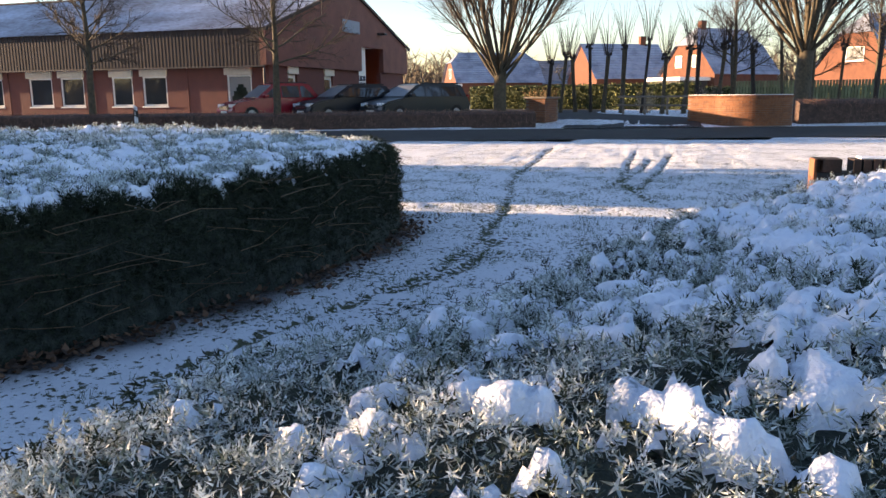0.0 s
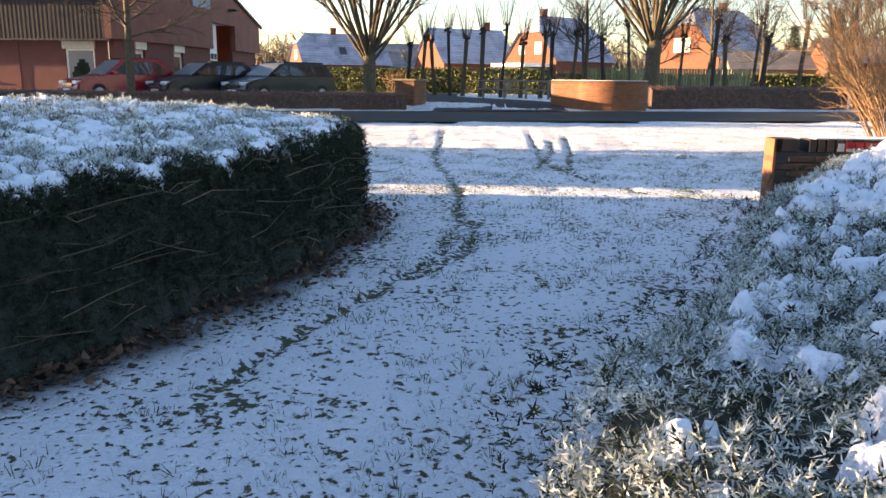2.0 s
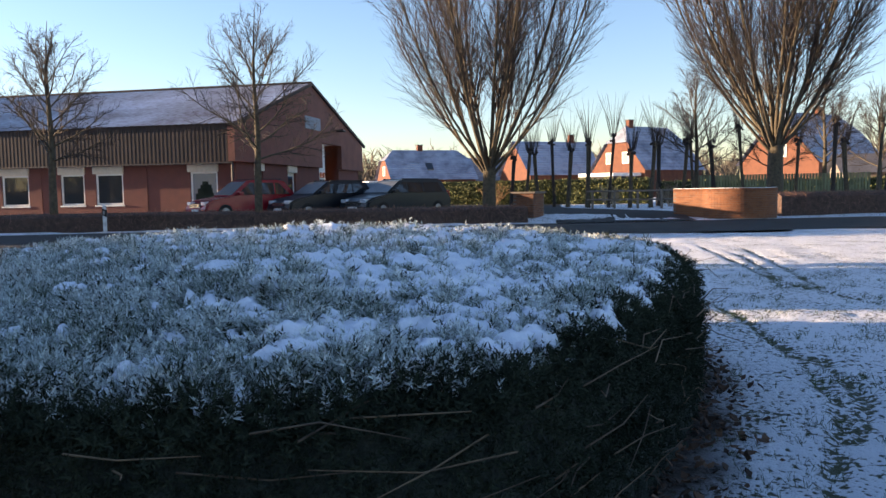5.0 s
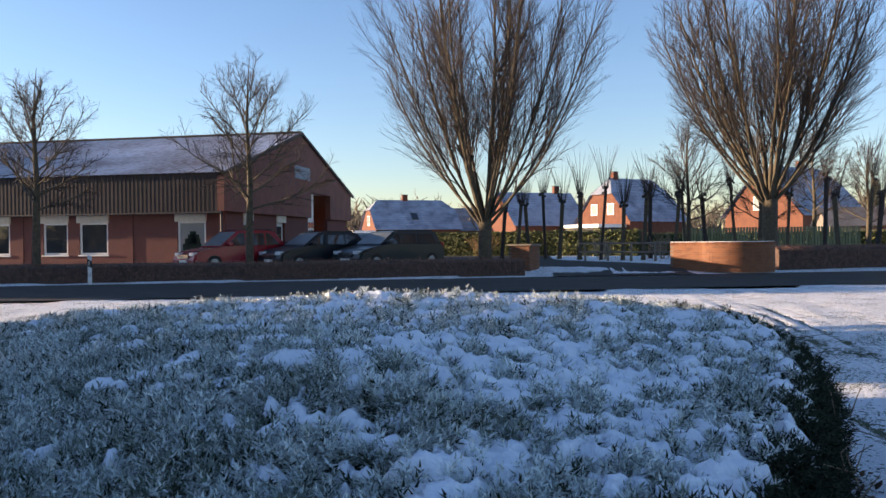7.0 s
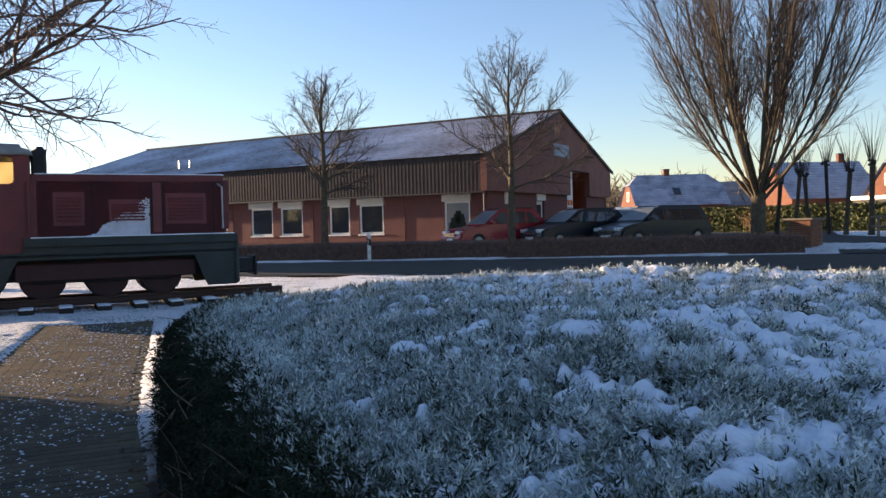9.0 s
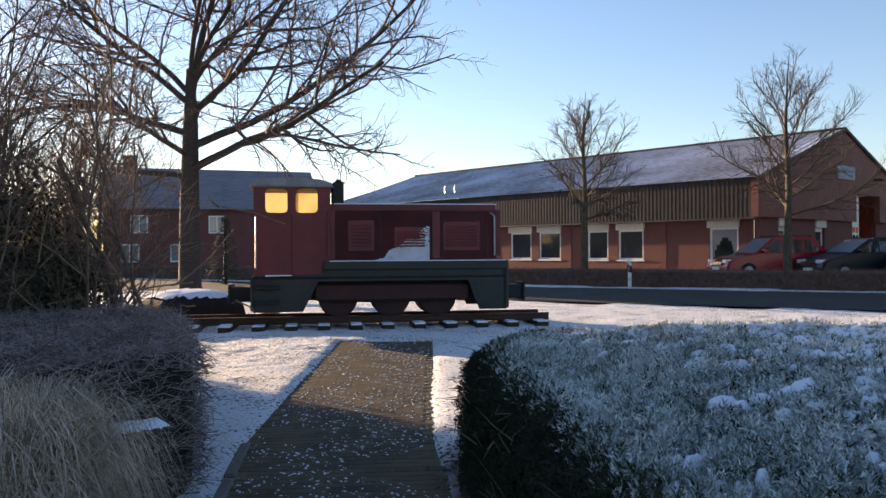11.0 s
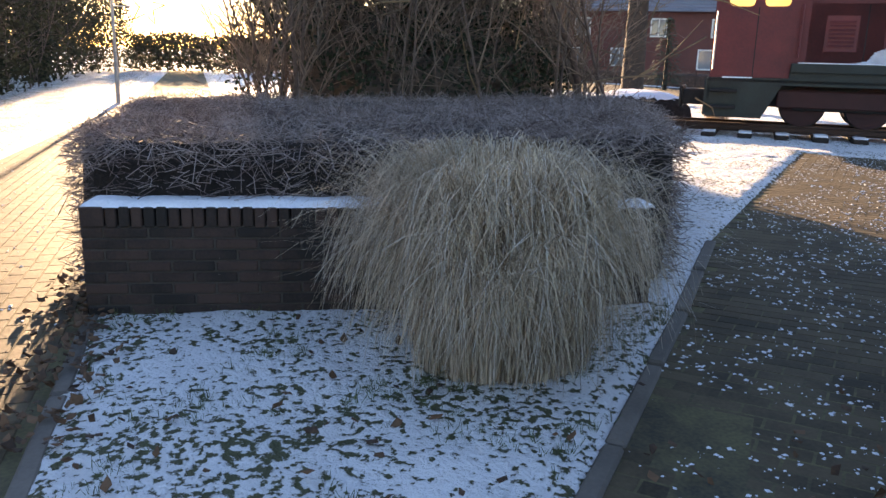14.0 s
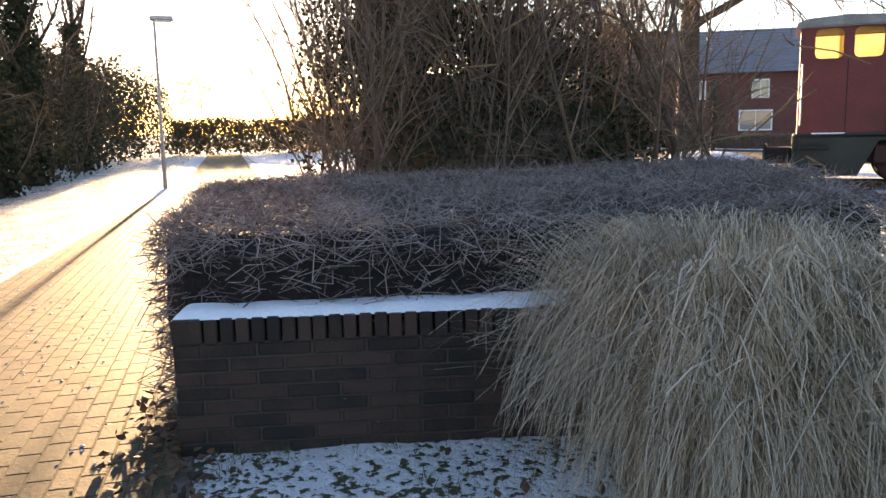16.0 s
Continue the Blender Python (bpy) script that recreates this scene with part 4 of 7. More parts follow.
def locomotive():
    m = frame_at(-12.405, 13.573, 0.0, (0.62, 0.785))
    t = thing("diesel_locomotive", m, "small old red diesel shunting locomotive with a dark green frame", "locomotive")
    # frame with its cut-out over the wheels
    for y0, y1, nm in ((0.0, 0.05, "frame_plate"), (1.35, 1.40, "frame_plate")):
        bm = bmesh.new()
        extrude_outline(bm, [(-5.42, 1.07), (-4.2, 1.07), (-4.2, 1.31), (-0.92, 1.31), (-0.92, 0.44), (-1.42, 0.44), (-1.5, 0.62), (-1.62, 0.98), (-4.3, 0.98), (-4.42, 0.72), (-4.56, 0.44), (-5.42, 0.44)], y0, y1, 0.012)
        part(nm, bm, M_LOCOGREEN, t)
    part("footplate", one_box(-5.42, -0.92, 0.0, 1.4, 1.0, 1.06, 0.01), M_LOCOBLACK, t)
    part("sill_beam", one_box(-4.2, -0.91, -0.06, 1.46, 1.17, 1.315, 0.015, 2), M_LOCOGREEN, t)
    part("end_beam", one_box(-1.0, -0.88, 0.0, 1.4, 0.46, 1.29, 0.02), M_LOCOGREEN, t)
    part("end_beam", one_box(-5.46, -5.36, 0.0, 1.4, 0.46, 1.06, 0.02), M_LOCOGREEN, t)
    part("underframe", one_box(-4.6, -1.4, 0.3, 1.1, 0.62, 1.0, 0.02), M_LOCOBLACK, t)
    part("rod_plate", one_box(-4.35, -1.6, 0.12, 0.17, 0.62, 0.9, 0.02), M_LOCOWHEEL, t)
    part("step", one_box(-5.36, -4.95, -0.1, 0.05, 0.58, 0.63, 0.01), M_LOCOBLACK, t)
    part("step", one_box(-5.36, -4.95, -0.1, 0.05, 0.84, 0.89, 0.01), M_LOCOBLACK, t)
    for x in (-3.95, -3.0, -2.15):
        for y in (0.28, 1.04):
            bm = bmesh.new()
            rod(bm, (x, y, 0.65), (x, y + 0.1, 0.65), 0.32, None, 28)
            w = part("wheel", bm, M_LOCOWHEEL, t)
            bm = bmesh.new()
            rod(bm, (x, y - 0.02, 0.65), (x, y + 0.03, 0.65), 0.09, None, 14)
            part("hub", bm, M_LOCOBLACK, w)
            bm = bmesh.new()
            rod(bm, (x, y + 0.08, 0.65), (x, y + 0.115, 0.65), 0.35, None, 28)
            part("flange", bm, M_LOCOBLACK, w)
    part("coupling_rod", one_box(-4.1, -2.0, 0.2, 0.25, 0.58, 0.66, 0.015), M_LOCOBLACK, t)
    for x0, x1 in ((-0.88, -0.5), (-5.85, -5.46)):
        b = part("buffer", one_box(x0, x1, 0.45, 0.95, 0.60, 0.86, 0.03, 2), M_LOCOBLACK, t)
        xe = x1 if x1 > -2 else x0
        part("buffer_plate", one_box(xe - 0.03, xe + 0.03, 0.4, 1.0, 0.55, 0.91, 0.02), M_LOCOBLACK, b)
    # bonnet
    bm = bmesh.new()
    box(bm, -4.1, -1.0, 0.08, 1.32, 1.31, 2.33)
    es = [e for e in bm.edges if abs(e.verts[0].co.z - e.verts[1].co.z) < 0.01 and e.verts[0].co.z > 2 and abs(e.verts[0].co.x - e.verts[1].co.x) > 1]
    es += [e for e in bm.edges if all(v.co.x > -2 for v in e.verts) and e not in es]
    bmesh.ops.bevel(bm, geom=es, offset=0.09, segments=4, affect="EDGES")
    hood = part("bonnet", bm, M_LOCORED, t)
    face = thing_part("bonnet_side", hood, (0, 0.08, 0))
    louvres(face, -3.72, -3.36, 1.56, 1.98, 7)
    louvres(face, -2.9, -2.4, 1.56, 1.86, 6)
    louvres(face, -2.02, -1.45, 1.56, 1.96, 7)
    for x in (-3.2, -2.28, -2.12, -1.28):
        part("door_seam", one_box(x - 0.008, x + 0.008, -0.004, 0.02, 1.36, 2.2), M_LOCOBLACK, face)
    part("door_strap", one_box(-2.27, -2.13, -0.018, 0.02, 1.36, 2.2, 0.006), M_LOCORED, face)
    bm = bmesh.new()
    for a, b in (((-1.14, -0.06, 1.42), (-1.14, -0.06, 2.12)), ((-1.14, -0.06, 2.12), (-1.2, 0.0, 2.18)), ((-1.14, -0.06, 1.42), (-1.14, 0.0, 1.42))):
        rod(bm, a, b, 0.016, None, 8)
    part("grab_rail", bm, M_STEEL, face, "worn bare grab rail")
    part("bonnet_snow", one_box(-4.02, -1.06, 0.2, 1.25, 2.325, 2.35, 0.012), M_SNOW, hood, "thin snow along the top")
    part("sill_snow", one_box(-4.1, -0.95, -0.05, 0.075, 1.312, 1.33, 0.006), M_SNOW, t, "thin line of snow")
    # pale rubbed patch on the bonnet flank
    rng = np.random.default_rng(8)
    gx, gz = np.arange(-3.3, -2.22, 0.02), np.arange(1.325, 2.1, 0.02)
    x, z = np.meshgrid(gx, gz)
    edge = (x + 3.25) * 0.72 + 1.33 + 0.16 * (fractal(x, z, 5, 4) - 0.5)
    ok = (z < edge) & (x < -2.3) & ((z < 1.72) | (x > -2.5))
    i = np.arange(x.size).reshape(x.shape)
    q = np.stack([i[:-1, :-1], i[:-1, 1:], i[1:, 1:], i[1:, :-1]], -1).reshape(-1, 4)
    q = q[ok.ravel()[q].all(axis=1) & (rng.uniform(0, 1, len(q)) < np.clip(1.25 - (z.ravel()[q].mean(axis=1) - 1.33) * 1.35, 0.25, 1))]
    part("frost_patch", mesh_np("frost_patch", np.stack([x, 0 * x + 0.072, z], -1).reshape(-1, 3), q, M_FROSTPATCH), None, hood, "patch of clinging pale frost")
    # cab: walls with window openings on both sides
    def side_wall(y0, y1, outer):
        w = bmesh.new()
        xs, zs = [-5.4, -5.2, -4.82, -4.68, -4.3, -4.08], [1.05, 2.17, 2.6, 2.68]
        for a in range(5):
            for b in range(3):
                if b == 1 and a in (1, 3):
                    continue
                box(w, xs[a], xs[a + 1], y0, y1, zs[b], zs[b + 1])
        bmesh.ops.remove_doubles(w, verts=w.verts, dist=0.0005)
        return w
    cab = part("cab_wall", side_wall(0.04, 0.08, True), M_LOCORED, t)
    part("cab_wall", one_box(-5.4, -4.08, 1.32, 1.36, 1.05, 1.86), M_LOCORED, t)
    part("cab_wall", one_box(-5.4, -4.08, 1.32, 1.36, 2.61, 2.68), M_LOCORED, t)
    part("cab_wall", one_box(-5.4, -5.36, 0.08, 1.32, 1.05, 2.68, 0.004), M_LOCORED, t)
    part("cab_wall", one_box(-4.12, -4.08, 0.08, 1.32, 1.05, 2.68, 0.004), M_LOCORED, t)
    for x0, x1 in ((-5.2, -4.82), (-4.68, -4.3)):
        pane = part("cab_window", one_box(x0 - 0.14, x1 + 0.14, 1.385, 1.392, 1.85, 2.615), M_YELLOWPANE, t, "yellowed cab window glowing with light behind")
        bm = bmesh.new()
        for sx, sz in ((x0, 2.17), (x1, 2.17), (x0, 2.6), (x1, 2.6)):
            cx, cz = (1 if sx == x0 else -1), (1 if sz == 2.17 else -1)
            o = [(sx, sz), (sx + cx * 0.07, sz), (sx + cx * 0.02, sz + cz * 0.02), (sx, sz + cz * 0.07)]
            extrude_outline(bm, o, 0.038, 0.054)
        part("corner_fillet", bm, M_LOCORED, cab)
    part("door_seam", one_box(-4.76, -4.745, 0.034, 0.05, 1.07, 2.16), M_LOCOBLACK, cab)
    part("door_ledge", one_box(-5.2, -4.75, 0.0, 0.05, 1.06, 1.085, 0.005), M_SNOW, cab, "snow on the door ledge")
    bm = bmesh.new()
    rod(bm, (-5.36, -0.02, 1.2), (-5.36, -0.02, 2.1), 0.014, None, 8)
    part("grab_rail", bm, M_STEEL, cab)
    bm = bmesh.new()
    rod(bm, (-4.12, -0.02, 1.4), (-4.12, -0.02, 2.2), 0.02, None, 8)
    part("grab_rail", bm, M_LOCORED, cab)
    bm = bmesh.new()
    extrude_outline(bm, [(-5.47, 2.62), (-5.45, 2.7), (-5.3, 2.755), (-4.75, 2.785), (-4.25, 2.755), (-4.06, 2.7), (-4.02, 2.62)], -0.02, 1.44, 0.02)
    part("cab_roof", bm, M_ROOFGREY, t, "pale grey rounded cab roof")
    bm = bmesh.new()
    rod(bm, (-3.93, 0.55, 2.3), (-3.93, 0.55, 2.76), 0.1, None, 16)
    rod(bm, (-3.93, 0.55, 2.72), (-3.93, 0.55, 2.8), 0.07, 0.05, 12)
    part("exhaust", bm, M_LOCOBLACK, t)
    part("intake_box", one_box(-4.06, -3.84, 0.25, 0.5, 2.3, 2.72, 0.03), M_LOCOBLACK, t)


def thing_part(name, parent, at):
    ob = part(name, one_box(-4.0, -1.1, 0.0, 0.004, 1.34, 2.22), M_LOCORED, parent)
    ob.location = at
    return ob


M_FROSTPATCH = material("frost_film", (0.55, 0.57, 0.63), 0.7, second=(0.38, 0.38, 0.43), scale=6, fine=60, bump=0.2)
locomotive()


def track():
    m = frame_at(-12.405, 13.573, 0.0, (0.62, 0.785))
    t = thing("railway_track", m, "short display track of rusty rails on tarred sleepers", "track")
    for y in (0.33, 1.08):
        bm = bmesh.new()
        o = [(-0.055, 0.2), (0.055, 0.2), (0.055, 0.215), (0.012, 0.23), (0.012, 0.295), (0.032, 0.305), (0.032, 0.335), (-0.032, 0.335), (-0.032, 0.305), (-0.012, 0.295), (-0.012, 0.23), (-0.055, 0.215)]
        extrude_outline(bm, o, -7.2, -0.05)
        bm.transform(Matrix.Rotation(radians(-90), 4, "Z"))
        for v in bm.verts:
            v.co = Vector((v.co.x, v.co.y + y, v.co.z))
        part("rail", bm, M_RUST, t)
    rng = np.random.default_rng(4)
    for k in range(13):
        x = -7.0 + k * 0.56
        s = part("sleeper", one_box(x - 0.11, x + 0.11, -0.15, 1.58, 0.06, 0.2, 0.015), M_SLEEPER, t)
        bm = bmesh.new()
        box(bm, x - 0.1, x + 0.1, -0.13, 0.25, 0.195, 0.215 + rng.uniform(0, 0.02), 0.012, 2)
        part("snow", bm, M_SNOW, s, "snow on the sleeper end")


track()


# ---- brick hall ----
def hall():
    m = frame_at(-17.25, 35.6, 0.0, (0.9975, -0.07))
    t = thing("brick_hall", m, "long low brick hall with brown cladding and a snow-dusted roof", "building")
    long, deep, eave, ridge, fas = 32.5, 17.9, 4.58, 7.44, 2.86
    wins = [(-30.4, -29.0), (-28.0, -26.6), (-25.8, -24.4), (-23.4, -22.0), (-20.1, -18.6), (-17.7, -16.15), (-14.36, -12.84), (-12.29, -10.8), (-9.05, -7.78), (-7.18, -5.74), (-2.3, -0.94)]
    sill, head = 0.98, 2.45
    wall = bmesh.new()
    x = -long
    for a, b in wins:
        box(wall, x, a, 0, 0.3, -0.2, 2.95)
        box(wall, a, b, 0, 0.3, -0.2, sill)
        box(wall, a, b, 0, 0.3, head, 2.95)
        x = b
    box(wall, x, 0, 0, 0.3, -0.2, 2.95)
    bmesh.ops.remove_doubles(wall, verts=wall.verts, dist=0.001)
    part("front_wall", wall, M_HALLBRICK, t, "dark red brick wall")
    for xx in (-4.6, -10.2, -15.8, -22.0):
        part("brick_pier", one_box(xx - 0.12, xx + 0.12, -0.04, 0.02, -0.1, 2.86), M_HALLBRICK, t)
    gable = bmesh.new()
    openings = [(1.85, 2.8, 0.1, 2.6), (5.85, 6.95, 0.1, 2.6), (10.5, 13.9, 0.1, 4.3)]
    y = 0.3
    for a, b, z0, z1 in openings:
        box(gable, -0.3, 0, y, a, -0.2, fas)
        if z1 < fas:
            box(gable, -0.3, 0, a, b, z1, fas)
        y = b
    box(gable, -0.3, 0, y, deep, -0.2, fas)
    bmesh.ops.remove_doubles(gable, verts=gable.verts, dist=0.001)
    part("gable_wall", gable, M_HALLBRICK, t)
    part("rear_wall", one_box(-long, 0, deep - 0.3, deep, -0.2, eave), M_HALLBRICK, t)
    part("end_wall", one_box(-long, -long + 0.3, 0.3, deep - 0.3, -0.2, eave), M_HALLBRICK, t)
    # gable cladding in pieces around the tall gateway
    gc = bmesh.new()
    h = lambda yy: eave + (ridge - eave) * (1 - abs(yy - deep / 2) / (deep / 2))
    def panel(y0, y1, zb):
        cut = [y0] + ([deep / 2] if y0 < deep / 2 < y1 else []) + [y1]
        o = [(y0, zb), (y1, zb)] + [(yy, h(yy)) for yy in cut[::-1]]
        b2 = bmesh.new()
        extrude_outline(b2, o, -0.1, 0.22)
        for v in b2.verts:
            v.co = Vector((v.co.y, v.co.x, v.co.z))
        me = bpy.data.meshes.new("tmp")
        b2.to_mesh(me)
        b2.free()
        gc.from_mesh(me)
        bpy.data.meshes.remove(me)
    panel(-0.55, 10.5, fas)
    panel(10.5, 13.9, 4.3)
    panel(13.9, deep + 0.3, fas)
    part("gable_cladding", gc, M_GABLE, t, "rust-brown gable panel")
    # front fascia with upright ribs
    part("front_cladding", one_box(-long, 0.0, -0.5, 0.28, fas, eave - 0.02), M_CLADDING, t, "dark brown corrugated fascia")
    ribs = bmesh.new()
    n = int(long / 0.2)
    v, f = [], []
    unit = np.array([(a, b, c) for a in (-0.05, 0.05) for b in (-0.514, -0.495) for c in (fas - 0.03, eave - 0.02)])
    uf = np.array([(0, 1, 3, 2), (4, 6, 7, 5), (0, 2, 6, 4), (1, 5, 7, 3), (0, 4, 5, 1), (2, 3, 7, 6)])
    ribs.free()
    off = np.arange(n) * 0.2 - long + 0.12
    vv = unit[None] + np.stack([off, 0 * off, 0 * off], -1)[:, None, :]
    ff = uf[None] + (np.arange(n) * 8)[:, None, None]
    tagged(part("fascia_ribs", mesh_np("fascia_ribs", vv.reshape(-1, 3), ff.reshape(-1, 4), M_CLADDING), None, t), kind="stuff")
    part("gutter", one_box(-long - 0.1, 0.1, -0.6, -0.46, fas - 0.1, fas - 0.02, 0.02), M_STEELDARK, t)
    # corrugated roof
    k = int(long / 0.09)
    xs = np.linspace(-long - 0.25, 0.3, k)
    wave = 0.02 * np.sin(np.arange(k) * np.pi / 2)
    rows, faces = [], []
    for yy, zz in ((-0.68, eave - 0.03), (deep / 4, (eave + ridge) / 2 + 0.05), (deep / 2, ridge + 0.08), (deep * 0.75, (eave + ridge) / 2 + 0.05), (deep + 0.6, eave - 0.03)):
        rows.append(np.stack([xs, 0 * xs + yy, zz + wave], -1))
    i = np.arange(5 * k).reshape(5, k)
    q = np.stack([i[:-1, :-1], i[:-1, 1:], i[1:, 1:], i[1:, :-1]], -1).reshape(-1, 4)
    part("roof", mesh_np("roof", np.concatenate(rows), q, M_SNOWROOF), None, t, "corrugated roof dusted with snow")
    part("ridge_cap", one_box(-long - 0.25, 0.3, deep / 2 - 0.15, deep / 2 + 0.15, ridge + 0.05, ridge + 0.16, 0.02), M_CLADDING, t)
    for side in (-1, 1):
        bm = bmesh.new()
        a = (deep / 2, ridge + 0.1) if side < 0 else (deep / 2, ridge + 0.1)
        b = (-0.66, eave - 0.02) if side < 0 else (deep + 0.6, eave - 0.02)
        o = [(a[0], a[1]), (b[0], b[1]), (b[0], b[1] - 0.16), (a[0], a[1] - 0.16)]
        extrude_outline(bm, o, 0.22, 0.34)
        for v in bm.verts:
            v.co = Vector((v.co.y, v.co.x, v.co.z))
        part("verge_board", bm, M_CLADDING, t)
    for x in (-21.0, -20.1):
        bm = bmesh.new()
        rod(bm, (x, 1.2, 4.9), (x, 1.2, 5.55), 0.07)
        part("vent_pipe", bm, M_STEEL, t)
    for a, b in wins:
        w = part("window", one_box(a, b, 0.12, 0.17, sill, head), M_WHITE, t) if False else None
        fr = bmesh.new()
        for q0, q1, z0, z1 in ((a, a + 0.09, sill, head), (b - 0.09, b, sill, head), (a + 0.09, b - 0.09, sill, sill + 0.09), (a + 0.09, b - 0.09, head - 0.09, head)):
            box(fr, q0, q1, 0.05, 0.13, z0, z1)
        w = part("window_frame", fr, M_WHITE, t, "white window frame")
        part("pane", one_box(a + 0.09, b - 0.09, 0.085, 0.1, sill + 0.09, head - 0.09), M_GLASSLIT if a > -3 else M_GLASS, w)
        part("sill", one_box(a - 0.05, b + 0.05, -0.06, 0.06, sill - 0.07, sill - 0.002, 0.01), M_WHITE, w)
        part("shutter_box", one_box(a - 0.1, b + 0.06, -0.1, 0.05, head - 0.01, head + 0.38, 0.015), M_CREAM, w, "cream roller-shutter box")
    bm = bmesh.new()
    for k, (x0, x1, z) in enumerate(((-2.1, -1.2, 1.45), (-2.0, -1.25, 1.68), (-1.85, -1.3, 1.85), (-1.75, -1.45, 2.0))):
        box(bm, x0, x1, 0.076, 0.084, 1.1 if k == 0 else 1.4, z)
    part("window_ornament", bm, M_PLANTDARK, t, "dark stepped ornament in the window")
    for a, b, z0, z1 in openings[:2]:
        d = part("side_door", one_box(-0.2, -0.12, a, b, z0, z1, 0.01), M_WHITE, t, "white door with dark glass")
        part("pane", one_box(-0.118, -0.11, a + 0.2, b - 0.2, 0.9, 2.3), M_GLASS, d)
        part("shutter_box", one_box(-0.05, 0.08, a - 0.05, b + 0.05, 2.5, fas + 0.02, 0.01), M_CREAM, d)
    g = part("gateway_door", one_box(-0.28, -0.2, 10.5, 12.0, 0.1, 4.3), M_WHITE, t, "tall white sliding door with small panes")
    for yy in (10.65, 11.1, 11.55):
        for zz in (1.5, 1.9, 2.3):
            part("pane", one_box(-0.2, -0.19, yy, yy + 0.36, zz, zz + 0.32), M_GLASS, g)
    part("gateway_recess", one_box(-1.2, -1.1, 12.0, 13.9, 0.1, 4.3), M_CLADDING, t)
    part("gable_vent", one_box(0.2, 0.28, 7.9, 10.2, 4.95, 5.65, 0.02), M_VENT, t, "pale blue gable window")
    lamp = part("gable_lamp", one_box(0.2, 0.7, 12.95, 13.5, 5.12, 5.24, 0.03), M_STEELDARK, t)
    bm = bmesh.new()
    rod(bm, (0.06, -0.52, 0.0), (0.06, -0.52, fas - 0.05), 0.05)
    part("downpipe", bm, M_STEELDARK, t)


M_HALLBRICK = material("hall_brick", (0.156, 0.058, 0.045), 0.85, second=(0.125, 0.05, 0.042), scale=2.5, fine=40, bump=0.4)
M_STEELDARK = material("dark_gutter", (0.05, 0.045, 0.045), 0.6, bump=0.1)
M_VENT = material("blue_grey_panel", (0.22, 0.27, 0.34), 0.5, second=(0.16, 0.2, 0.26), bump=0.1)
hall()


